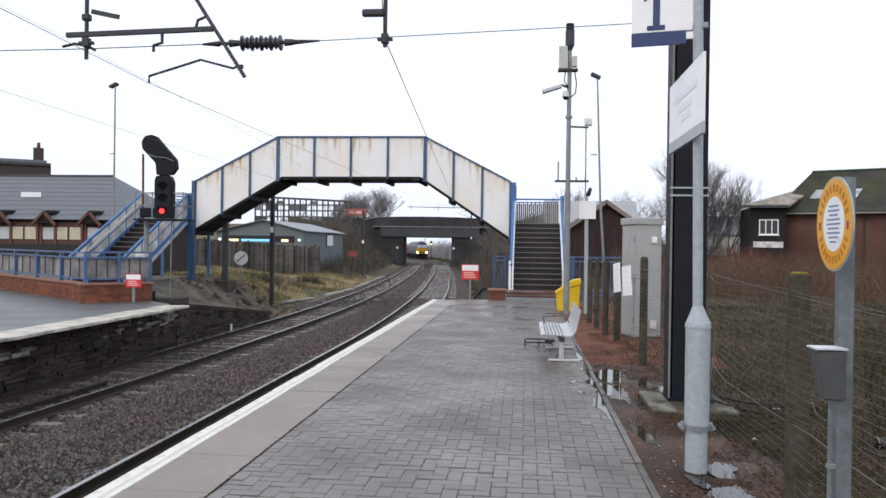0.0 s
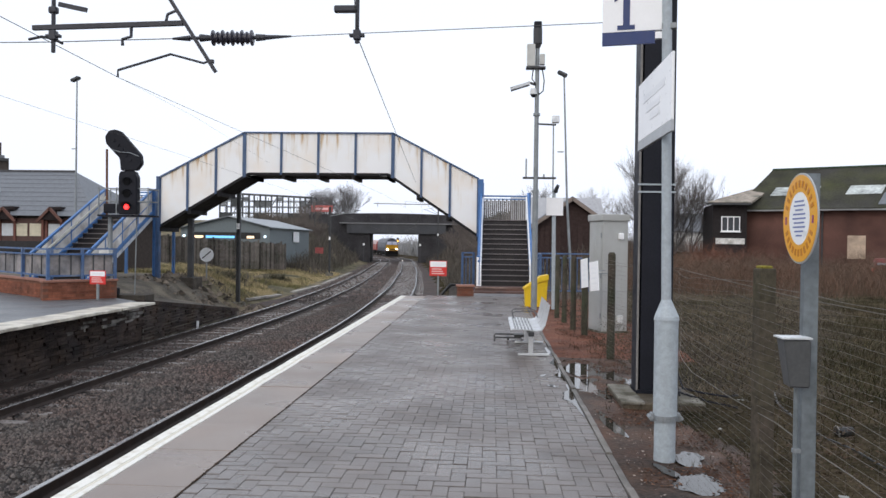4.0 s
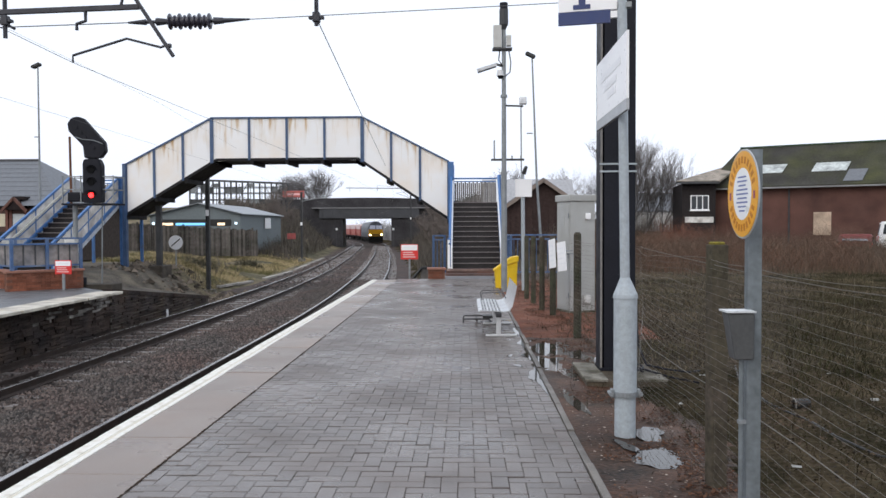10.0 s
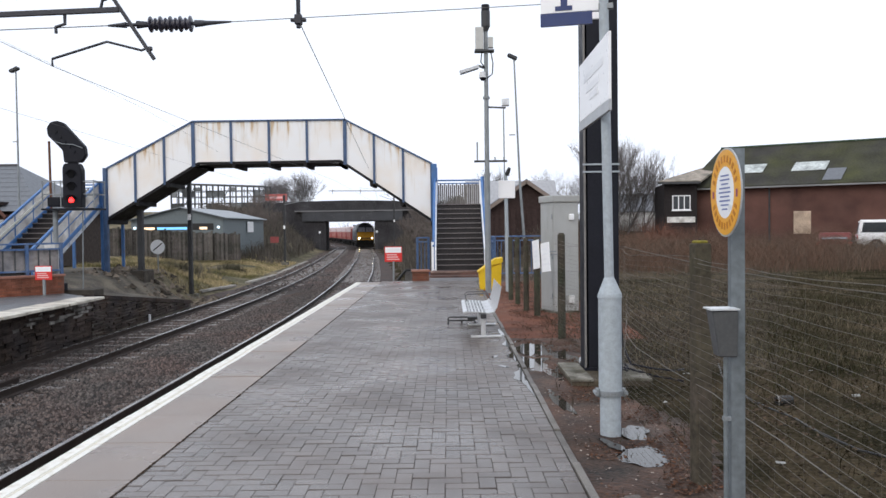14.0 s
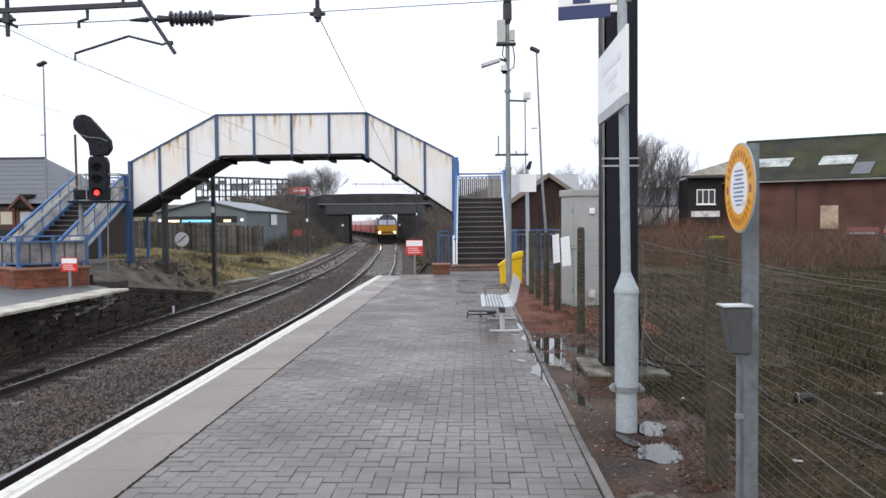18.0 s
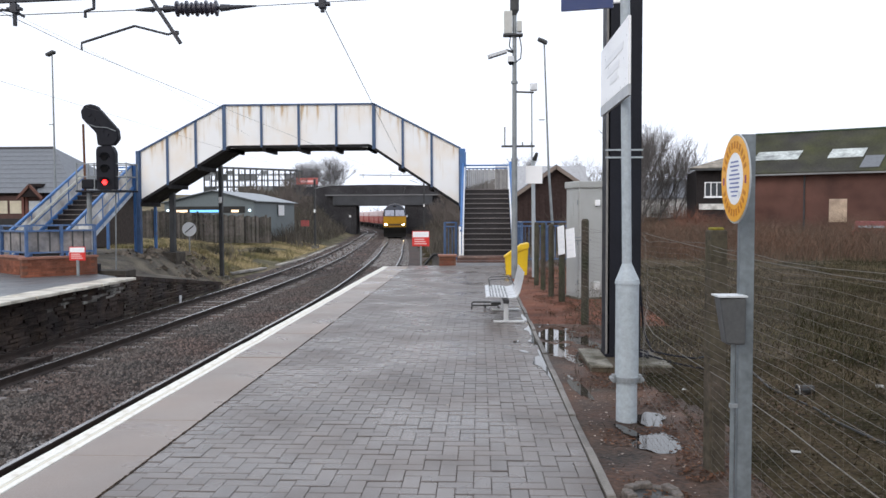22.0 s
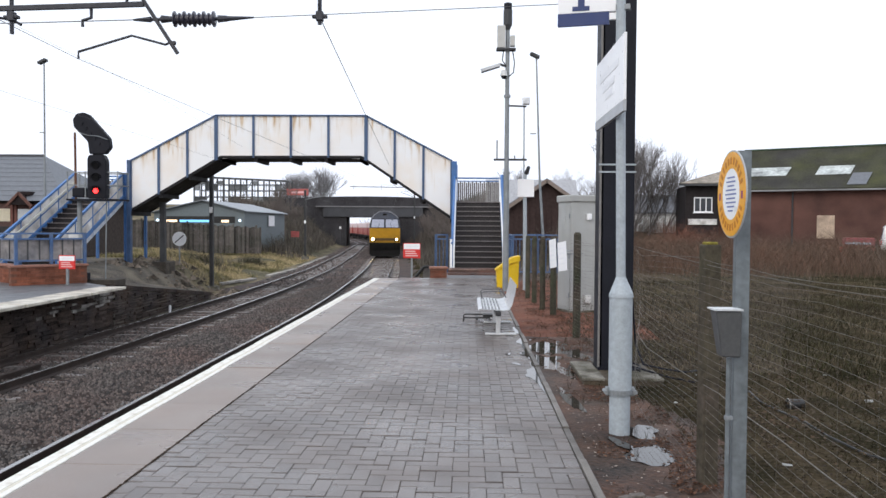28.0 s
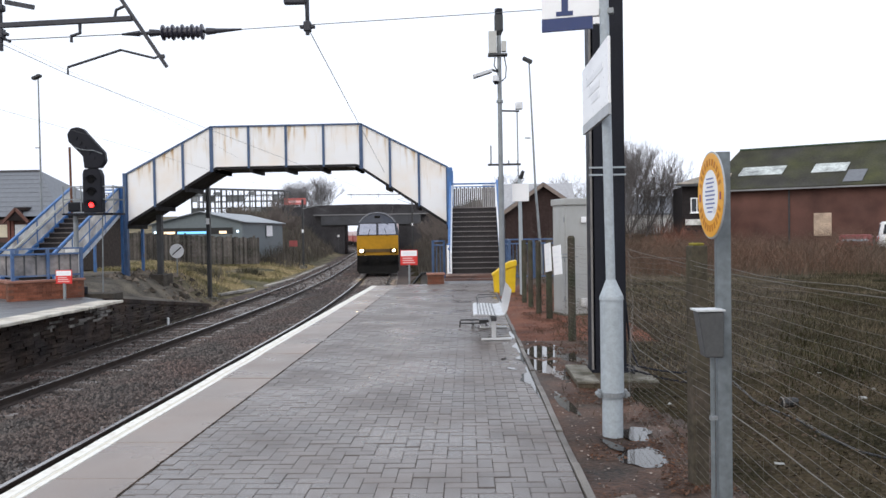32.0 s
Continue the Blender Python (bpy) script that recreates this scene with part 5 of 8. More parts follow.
for x in (-1.52, -5.01):
    up = tube((x, 0, 3.72 if x < -4 else 3.82), (x, 0, 5.4), 0.024, sides=8)
    part("dropper_tube", up, OLE_STEEL, ole)
    part("clamp", box(x - 0.085, x + 0.085, -0.03, 0.03, 3.89, 3.925, 0.008, box(x - 0.04, x + 0.04, -0.04, 0.04, 3.86, 3.965, 0.008)), OLE_STEEL, ole)
    part("upper_clamp", box(x - 0.26 if x > -4 else x - 0.05, x if x > -4 else x + 0.05, -0.04, 0.04, 4.16, 4.24, 0.02), OLE_STEEL, ole)
part("dropper_hook", bar((-4.95, 0, 4.27), (-4.62, 0, 4.2), 0.03, 0.05), OLE_STEEL, ole)
part("clevis", path_tube([(-5.3, 0, 3.87), (-5.15, 0, 3.9), (-5.01, 0, 3.88), (-4.9, 0, 3.82)], 0.016, 6), OLE_STEEL, ole)
part("arm_clip", box(-3.2, -3.14, -0.02, 0.02, 3.595, 3.64, 0.008), OLE_STEEL, ole)
wires = thing("contact_wire", (0, 0, 0), "thin overhead contact and catenary wires running along the tracks", "overhead wire")


def wire(points, r=0.008):
    part("wire", path_tube(points, r * 0.58, 5), WIRE_DARK, wires)


wire([(-1.45, 8.0, 4.9), (-1.52, 9.05, 3.95), (-1.55, 9.4, 3.92), (-3.0, 32.0, 3.9), (-5.2, 60, 3.9), (-9.5, 100, 3.6), (-13, 119, 3.3)], 0.010)
wire([(-3.9, 2.0, 3.5), (-4.25, 9.05, 3.44), (-4.3, 32.0, 3.5), (-5.3, 60, 3.5), (-9.6, 100, 3.3), (-13, 119, 3.15)], 0.0055)
wire([(-6.6, 1.0, 3.72), (-7.2, 9.05, 3.72), (-8.2, 32, 3.65), (-10.9, 60, 3.5), (-14.5, 100, 3.3), (-16.3, 119, 3.1)], 0.0045)
wire([(-7.3, 2.0, 5.2), (-7.5, 20, 4.7), (-8.7, 32, 4.55), (-10.9, 60, 4.6), (-14.5, 100, 3.9)], 0.004)


def far_mast(x, y, z0, h, arm):
    t = thing("catenary_mast", (x, y, z0), "slim dark electrification mast with a cantilever arm", "mast", "far masts")
    b = box(-0.075, -0.062, -0.08, 0.08, 0, h)
    box(0.062, 0.075, -0.08, 0.08, 0, h, bm=b)
    box(-0.062, 0.062, -0.007, 0.007, 0, h, bm=b)
    part("column", b, DARK_STEEL, t, "dark H-section column")
    part("plate", box(-0.07, 0.07, -0.092, -0.081, h * 0.5, h * 0.5 + 0.25), SIGN_WHITE, t, "small pale plate")
    part("arm", bar((0, 0, h * 0.86), (arm, 0, h * 0.95), 0.05, 0.05), GALV_DARK, t)
    part("stay", bar((0, 0, h * 0.99), (arm * 0.9, 0, h * 0.95), 0.03, 0.03), GALV_DARK, t)
    part("foundation", box(-0.25, 0.25, -0.25, 0.25, -0.2, 0.05), CONCRETE, t)


far_mast(-10.72, 33.6, -1.08, 6.3, 2.6)
far_mast(-12.6, 62.0, -0.9, 5.2, 2.4)
far_mast(-5.87, 88.0, -0.9, 6.5, -1.6)
far_mast(-6.95, 104.0, -0.9, 7.3, -1.0)
gan = thing("cantilever_boom", (0, 104, 0), "long thin cantilever boom over the tracks before the road bridge", "overhead line")
part("boom", bar((-15.4, 0, 6.62), (-6.9, 0, 6.52), 0.07, 0.09), DARK_STEEL, gan)
part("upper_tie", bar((-11.4, 0, 6.95), (-6.9, 0, 6.52), 0.03, 0.03), GALV_DARK, gan)
for x in (-14.9, -11.3, -8.2):
    part("dropper", bar((x, 0, 6.2), (x, 0, 6.8), 0.05, 0.05), DARK_STEEL, gan)

# ---- signal at the opposite platform end ----


def signal():
    t = thing("railway_signal", (-10.62, 23.0, -0.05), "black colour-light signal showing red with a slanting route indicator", "railway signal")
    part("post", tube((-0.66, 0.28, 0), (-0.66, 0.28, 2.3), 0.07, sides=14), GALV_DARK, t, "grey signal post", True)
    hd = plate([(-0.25, -0.1, 2.36), (0.3, -0.1, 2.36), (0.3, -0.1, 3.45), (0.22, -0.1, 3.62), (-0.2, -0.1, 3.62), (-0.25, -0.1, 3.5)], 0.25, (0, 1, 0))
    bmesh.ops.bevel(hd, geom=hd.edges[:], offset=0.02, segments=2, affect="EDGES")
    head = part("signal_head", hd, BLACK_STEEL, t, "black signal head")
    for k, z in enumerate((2.58, 2.95, 3.3)):
        part("lens", disc((0.0, -0.12, z), 0.072 if k == 0 else 0.1, (0, 1, 0), 0.02, 20), SIG_RED if k == 0 else LENS_BLACK, head, "lit red lens" if k == 0 else "")
        hood = bmesh.new()
        for j in range(9):
            a0, a1 = math.radians(j * 20), math.radians(j * 20 + 20)
            bar((0.135 * math.cos((a0 + a1) / 2), -0.1, z + 0.135 * math.sin((a0 + a1) / 2)), (0.135 * math.cos((a0 + a1) / 2), -0.3 if k == 0 else -0.17, z + 0.13 * math.sin((a0 + a1) / 2)), 0.05, 0.012, hood)
        part("hood", hood, LENS_BLACK, head)
    el = plate([(-0.2, -0.08, 3.645), (0.27, -0.08, 3.645), (0.42, -0.08, 3.84), (0.39, -0.08, 4.1), (-0.22, -0.08, 4.78), (-0.38, -0.08, 4.84), (-0.57, -0.08, 4.8), (-0.68, -0.08, 4.64), (-0.65, -0.08, 4.42), (-0.24, -0.08, 4.0)], 0.2, (0, 1, 0))
    bmesh.ops.bevel(el, geom=el.edges[:], offset=0.02, segments=2, affect="EDGES")
    ri = part("route_indicator", el, BLACK_STEEL, t, "slanting black route indicator")
    for k in range(5):
        q = k / 4
        part("lamp", disc((0.08 - 0.5 * q, -0.1, 3.95 + 0.58 * q), 0.055, (0, 1, 0), 0.02, 14), BLACK_STEEL, ri)
    part("neck", box(-0.12, 0.16, -0.02, 0.06, 3.6, 3.7), BLACK_STEEL, t, "black neck between the heads")
    part("cable", path_tube([(-0.44, -0.12, 4.25), (-0.2, -0.13, 4.17), (0.1, -0.13, 4.15), (0.36, -0.12, 4.05)], 0.012, 6), GALV_DARK, ri, "grey cable across the indicator")
    part("footing", box(-0.75, 0.5, 0.05, 0.75, -1.1, 0.004, 0.02), mat("stained footing concrete", (0.07, 0.062, 0.052), 0.8, vary=0.3), t, "stained concrete footing")
    part("platform", box(-0.9, 0.62, -0.05, 0.75, 2.3, 2.35), BLACK_STEEL, t, "dark working platform")
    part("stay_pole", tube((-0.78, 0.3, 2.3), (-0.8, 0.3, 4.3), 0.035, sides=8), mat("rusty pole", (0.16, 0.08, 0.05), 0.8, vary=0.2), t, "rusty upright pole")
    for x in (-0.88, -0.35, 0.6):
        for y in (0.0, 0.72):
            part("rail_post", bar((x, y, 2.35), (x, y, 3.15), 0.03, 0.03), GALV_DARK, t)
    for z in (2.75, 3.12):
        for y in (0.0, 0.72):
            part("guard_rail", bar((-0.88, y, z), (0.6, y, z), 0.03, 0.03), GALV_DARK, t)
        part("guard_rail", bar((0.6, 0, z), (0.6, 0.72, z), 0.03, 0.03), GALV_DARK, t)
    part("small_head", box(-0.78, -0.4, 0.05, 0.35, 2.4, 2.68, 0.04), BLACK_STEEL, t, "small black side lamp")
    part("conduit", tube((0.0, 0.5, 0), (0.04, 0.5, 2.32), 0.019, sides=8), GALV_DARK, t, "thin grey cable conduit")
    part("cable_box", box(-0.84, -0.54, -0.05, 0.2, 0.55, 1.35, 0.03), mat("pale grey plastic", (0.6, 0.6, 0.58), 0.5), t, "pale grey cable box")
    part("foot_box", box(-0.5, -0.25, -0.12, 0.1, 0.0, 0.22, 0.03), BLACK_STEEL, t)


signal()


def red_notice(x, y, z0, zs, w, h):
    t = thing("warning_notice", (x, y, z0), "red and white warning notice on a short post", "sign", "red warning notices")
    part("post", box(-0.03, 0.03, 0.0, 0.05, 0, zs + h), GALV_DARK, t)
    part("red_panel", box(-w / 2, w / 2, -0.012, 0.0, zs, zs + h * 0.6), RED_SIGN, t, "red panel")
    part("white_panel", box(-w / 2, w / 2, -0.012, 0.0, zs + h * 0.6 + 0.002, zs + h), SIGN_WHITE, t, "white panel")
    part("border", box(-w / 2 - 0.02, w / 2 + 0.02, 0.001, 0.012, zs - 0.02, zs + h + 0.02), RED_SIGN, t)
    for k in range(3):
        part("text_line", box(-w * 0.4, w * (0.38 - 0.08 * k), -0.0135, -0.012, zs + h * (0.1 + 0.16 * k), zs + h * (0.18 + 0.16 * k)), mat("pale pink lettering", (0.8, 0.5, 0.48), 0.5, vary=0), t)
    part("text_line", box(-w * 0.36, w * 0.36, -0.0135, -0.012, zs + h * 0.74, zs + h * 0.84), BAR_GREY, t)


red_notice(-10.25, 21.0 - 0.5, 0.0, 0.42, 0.39, 0.32)
red_notice(-1.8, 27.5, -0.75, 1.24, 0.55, 0.48)

peg = thing("track_peg", (-8.95, 24.2, -1.25), "short white peg in the ballast beside the track", "marker")
part("stake", box(-0.03, 0.03, -0.02, 0.02, 0, 0.36, 0.005), SIGN_WHITE, peg)

# speed restriction disc on the grass bank
t = thing("speed_board", (-12.07, 33.5, -0.82), "white round end-of-restriction board with a black diagonal bar", "sign")
part("pole", tube((0, 0.03, 0), (0, 0.03, 1.5), 0.03, sides=8), GALV_DARK, t)
dsc = part("disc", disc((0, 0, 1.78), 0.3, (0, 1, 0), 0.02, 32), SIGN_WHITE, t, "white disc")
part("diagonal_bar", bar((-0.19, -0.004, 1.62), (0.19, -0.004, 1.94), 0.006, 0.04), BLACK_STEEL, dsc, "black diagonal bar")

# ---- opposite platform: brick wall, railings ----


def brick_run(name, x0, y0, x1, y1, h, z0, label, thick=0.22):
    """A wall of single bricks with a coping, from one plan point to another."""
    ln = math.hypot(x1 - x0, y1 - y0)
    t = thing(name, (x0, y0, z0), label, "wall", turn=math.degrees(math.atan2(y1 - y0, x1 - x0)))
    part("mortar_core", box(0.01, ln - 0.01, 0.012, thick, 0, h - 0.06), MORTAR, t)
    d = bpy.data.meshes.new("brick")
    b = box(0, 0.215, 0, 0.1, 0, 0.065)
    b.to_mesh(d)
    b.free()
    d.materials.append(BRICK)
    for r in range(int((h - 0.06) / 0.075)):
        x = -0.1 * (r % 2) + 0.01
        while x < ln - 0.2:
            if x >= 0:
                share("brick", d, t, pose(x, random.uniform(-0.003, 0.003), 0.006 + r * 0.075))
            x += 0.225
    part("coping", box(-0.02, ln + 0.02, -0.03, thick + 0.03, h - 0.06, h, 0.01), mat("red stone coping", (0.28, 0.13, 0.09), 0.7, vary=0.2), t, "reddish coping")
    return t


brick_run("brick_wall", -11.35, 19.85, -10.05, 21.2, 0.52, -0.005, "low red brick wall at the opposite platform end")
brick_run("brick_wall", -17.5, 25.2, -11.5, 20.4, 0.5, -0.005, "low red brick wall below blue railings")


def railing(x0, y0, x1, y1, z0, h, n, panels):
    ln = math.hypot(x1 - x0, y1 - y0)
    t = thing("railing", (x0, y0, z0), "weathered blue steel railing with dirty sheets behind it" if panels else "weathered blue steel railing at the platform end", "railing", "blue railings", turn=math.degrees(math.atan2(y1 - y0, x1 - x0)))
    for z in (h, h - 0.14, 0.1):
        part("rail", bar((0, 0, z), (ln, 0, z), 0.05, 0.045), BLUE_DULL, t)
    for k in range(n + 1):
        part("post", box(ln * k / n - 0.035, ln * k / n + 0.035, -0.04, 0.04, 0, h + 0.02), BLUE_DULL if panels else RIB_BLUE, t)
    m = n * 3 if panels else max(2, round(ln / 0.13))
    for k in range(m + 1):
        part("bar", box(ln * k / m - 0.014, ln * k / m + 0.014, -0.014, 0.014, 0.1, h - 0.14), DARK_STEEL if panels else RIB_BLUE, t)
    if panels:
        part("mesh_panel", box(0.05, ln - 0.05, 0.06, 0.066, 0.1, h - 0.14), mat("dirty mesh sheet", (0.22, 0.21, 0.215), 0.7, vary=0.35, scale=1.6, fine=9, second=(0.3, 0.27, 0.25), patch=1.5), t, "dirty worn sheet behind the bars")


railing(-17.5, 25.3, -11.5, 20.5, 0.5, 0.8, 4, True)
railing(-11.3, 19.98, -10.15, 21.25, 0.52, 0.8, 2, True)
railing(-26, 30.0, -17.5, 25.3, 0.0, 1.25, 6, True)
railing(-0.98, 27.6, -0.6, 27.7, 0.0, 1.28, 1, False)
railing(1.5, 27.2, 3.4, 27.3, -0.05, 1.35, 2, False)
railing(1.5, 24.6, 1.52, 27.2, -0.05, 1.35, 2, False)
t = brick_run("brick_pier", -1.02, 24.55, -0.5, 24.6, 0.34, -0.01, "low red brick pier at the platform end", 0.4)

jb = thing("cable_trough", (-1.1, 28.3, -0.35), "grey concrete cable trough with a loose pipe", "cable trough")
part("trough", box(-0.35, 0.3, -0.2, 0.2, 0, 0.45, 0.02), mat("grey weathered concrete", (0.16, 0.155, 0.15), 0.8, vary=0.3), jb)
part("pipe", path_tube([(-0.6, -0.25, 0.15), (-0.3, -0.25, 0.5), (0.1, -0.25, 0.52), (0.3, -0.25, 0.3)], 0.05, 10), UNDER_DARK, jb)
# ---- puddles ----


def puddle(x, y, a, b, turn, z, seed):
    r = random.Random(seed)
    bm = bmesh.new()
    ph = [r.uniform(0, 6.28) for _ in range(4)]
    pts = []
    for k in range(40):
        u = 2 * math.pi * k / 40
        q = 1 + 0.16 * math.sin(2 * u + ph[0]) + 0.13 * math.sin(3 * u + ph[1]) + 0.08 * math.sin(5 * u + ph[2]) + 0.05 * math.sin(9 * u + ph[3])
        pts.append((a * q * math.cos(u), b * q * math.sin(u), 0))
    f = bm.faces.new([bm.verts.new(p) for p in pts])
    p = part("puddle", bm, PUDDLE)
    p.matrix_basis = pose(x, y, z, 0, 0, turn)
    tagged(p, "still rain puddle on the ground beside the platform", "puddle", "rain puddles")


puddle(1.46, 5.82, 0.17, 0.27, 8, -0.031, 1)
puddle(1.55, 6.48, 0.12, 0.21, 0, -0.031, 2)
puddle(1.3, 6.1, 0.05, 0.16, 12, -0.02, 10)
puddle(1.12, 7.6, 0.06, 0.5, 3, -0.022, 11)
puddle(1.27, 11.0, 0.26, 1.0, 8, -0.028, 3)
puddle(1.2, 9.4, 0.2, 0.9, 4, -0.026, 4)
puddle(1.5, 10.3, 0.18, 0.6, 20, -0.03, 5)
puddle(0.72, 9.35, 0.035, 0.11, 24, 0.0045, 8)
puddle(0.66, 10.05, 0.03, 0.1, -10, 0.0045, 14)
puddle(0.88, 12.3, 0.03, 0.4, 0, 0.0045, 9)
puddle(1.34, 8.55, 0.1, 0.3, 12, -0.032, 16)
# thin water standing along the kerb on the outermost blocks, broken and uneven in width
vs, fs = [], []
ys = np.arange(7.6, 11.6, 0.04)
for y in ys:
    wide = 0.06 + 0.16 * noise.noise((y * 1.1, 3.0, 0.0)) + 0.07 * noise.noise((y * 4.0, 6.0, 0.0)) + 0.03 * noise.noise((y * 13.0, 9.0, 0.0))
    wide = max(0.0, wide) * step(7.6, 8.6, y) * step(11.6, 10.8, y)
    vs += [(0.9 - wide, y, 0.0045), (0.903, y, 0.0045)]
for q in range(len(ys) - 1):
    if vs[2 * q][0] < 0.895 or vs[2 * q + 2][0] < 0.895:
        fs.append((2 * q, 2 * q + 1, 2 * q + 3, 2 * q + 2))
tagged(mesh_from("puddle", vs, fs, PUDDLE), "shallow rain water lying along the kerb on the paving", "puddle", "rain puddles")

# ---- buildings ----


def gable_house(name, x, y, z, w, d, eave, ridge, turn, wall, roof, label, over=0.3):
    """Ridge runs along local y; gable faces -y."""
    t = thing(name, (x, y, z), label, "building", turn=turn)
    part("wall", plate([(-w / 2, 0, 0), (w / 2, 0, 0), (w / 2, 0, eave), (0, 0, ridge), (-w / 2, 0, eave)], d, (0, 1, 0)), wall, t)
    for s in (-1, 1):
        sl = (ridge - eave) / (w / 2)
        e = w / 2 + over
        pts = [(0, -over, ridge + 0.02), (s * e, -over, eave - over * sl + 0.02), (s * e, -over, eave - over * sl + 0.14), (0, -over, ridge + 0.14)]
        part("roof", plate(pts, d + 2 * over, (0, 1, 0)), roof, t)
    return t


def window(parent, x, y, z, w, h, panes=2, frame_mat=None):
    f = part("window", box(x - w / 2, x + w / 2, y - 0.05, y - 0.01, z, z + h), frame_mat or SIGN_WHITE, parent, "white framed window")
    for k in range(panes):
        a = x - w / 2 + 0.06 + k * (w - 0.06) / panes
        part("pane", box(a, a + (w - 0.06) / panes - 0.06, y - 0.056, y - 0.05, z + 0.06, z + h - 0.06), GLASS_DARK, f)
    part("sill", box(x - w / 2 - 0.05, x + w / 2 + 0.05, y - 0.1, y - 0.01, z - 0.06, z), frame_mat or SIGN_WHITE, f)


# dark timber house beyond the stairs
h = gable_house("timber_house", 4.55, 46, -0.3, 4.3, 9, 3.0, 4.5, 0, BROWN_CLAD, SLATE, "dark brown clad house with a slate roof")
part("barge_board", bar((-2.5, -0.33, 2.75), (0, -0.33, 4.5), 0.05, 0.2), mat("pale brown barge board", (0.25, 0.2, 0.17), 0.7, vary=0.2), h)
part("barge_board", bar((2.5, -0.33, 2.75), (0, -0.33, 4.5), 0.05, 0.2), mat("pale brown barge board", (0.25, 0.2, 0.17), 0.7, vary=0.2), h)
for k in range(14):
    part("board", box(-2.14 + k * 0.31, -1.86 + k * 0.31, -0.03, -0.002, 0.0, 2.95), BROWN_CLAD, h)
h = gable_house("white_house", 1.6, 56, -0.2, 5.0, 5.6, 3.2, 4.9, -90, PALE_WALL, mat("pale wet slate", (0.36, 0.36, 0.37), 0.4, vary=0.2), "white rendered house with a pale wet roof")
h = gable_house("white_house", 17.0, 88, -0.6, 6.0, 5.5, 3.8, 5.6, -90, PALE_WALL, SLATE, "white rendered house with a slate roof behind bare trees")

# long brick shed on the right
bx, by, ba = 15.1, 51.5, -31
RH, EH = 6.85, 4.05
shed = thing("brick_shed", (bx, by, -0.2), "long red brick shed with a mossy roof and rooflights", "building", turn=ba)
OLDBRICK = mat("dark damp red brick", (0.14, 0.072, 0.058), 0.8, vary=0.3, scale=0.8, fine=30, bump=0.4, second=(0.1, 0.055, 0.046), patch=0.5)
MOSSROOF = mat("mossy corrugated roof", (0.05, 0.048, 0.042), 0.85, vary=0.35, scale=0.9, fine=12, bump=0.5, second=(0.06, 0.062, 0.03), patch=0.35)
L = 26
sl = (RH - EH) / 4.95
part("wall", box(0, L, 0, 0.3, 0, EH + 0.02), OLDBRICK, shed, "damp red brick wall")
part("end_wall", box(0, 0.3, 0.31, 9, 0, EH + 0.02), OLDBRICK, shed)
part("roof", plate([(0.2, -0.35, EH), (L, -0.35, EH), (L, 4.6, RH), (1.4, 4.6, RH)], 0.12, (0, 0, 1)), MOSSROOF, shed, "dark mossy roof slope")
part("roof", plate([(0.2, 9.55, EH), (L, 9.55, EH), (L, 4.61, RH), (1.4, 4.61, RH)], 0.12, (0, 0, 1)), MOSSROOF, shed)
part("roof_hip", plate([(0.19, -0.3, EH), (1.38, 4.6, RH), (0.19, 9.5, EH)], 0.1, (0, 0, 1)), MOSSROOF, shed)
part("ridge_tile", bar((1.4, 4.6, RH + 0.13), (L, 4.6, RH + 0.13), 0.25, 0.1), mat("green ridge", (0.03, 0.06, 0.03), 0.7, vary=0.3), shed)
part("gutter", bar((0.2, -0.42, EH), (L, -0.42, EH), 0.12, 0.09), mat("grey gutter", (0.24, 0.24, 0.24), 0.5, vary=0.4, scale=0.7), shed, "pale gutter")
z = lambda y: EH + 0.15 + (y + 0.35) * sl
for x, w in ((2.0, 2.6), (6.25, 1.9), (12.5, 2.3)):
    pts = [(x, 1.1, z(1.1)), (x + 0.15, 2.1, z(2.1)), (x + 0.15, 2.1, z(2.1) + 0.03), (x, 1.1, z(1.1) + 0.03)]
    part("rooflight", plate(pts, w, (1, 0, 0)), mat("hazy rooflight", (0.42, 0.45, 0.43), 0.4, vary=0.5, scale=0.9, fine=5), shed, "hazy pale rooflight")
part("roof_sheet", plate([(8.1, -0.1, z(-0.1)), (8.3, 1.2, z(1.2)), (8.3, 1.2, z(1.2) + 0.03), (8.1, -0.1, z(-0.1) + 0.03)], 1.0, (1, 0, 0)), SLATE, shed, "grey replacement roof sheet")
for x in (5.2, 12.5):
    part("downpipe", tube((x, -0.06, 0), (x, -0.06, EH - 0.1), 0.05, sides=8), DARK_STEEL, shed)
part("boarded_window", box(6.55, 7.5, -0.03, 0.0, 1.2, 2.56), mat("pale boarded window", (0.5, 0.38, 0.28), 0.7, vary=0.45, scale=1.5), shed, "pale boarded window")
wing = thing("shed_wing", (15.4, 50.2, -0.2), "dark boarded wing with a white window and pale felt roof", "building", turn=-8)
part("wall", box(-1.8, 0.2, 0, 5, 0, 4.4), mat("black brown boarding", (0.03, 0.026, 0.026), 0.75, vary=0.3), wing)
part("roof", plate([(-2.2, -0.5, 4.42), (0.35, -0.5, 4.42), (2.2, 3.4, 5.5), (1.2, 3.4, 5.5)], 0.12, (0, 0, 1)), mat("pale felt roof", (0.36, 0.3, 0.24), 0.7, vary=0.35, second=(0.12, 0.11, 0.08), patch=1.4, cut=0.55), wing, "pale patchy felt roof")
part("fascia", box(-2.25, 0.35, -0.54, -0.5, 4.36, 4.5), DARK_STEEL, wing)
window(wing, -0.75, 0, 2.75, 1.1, 0.92, 3)
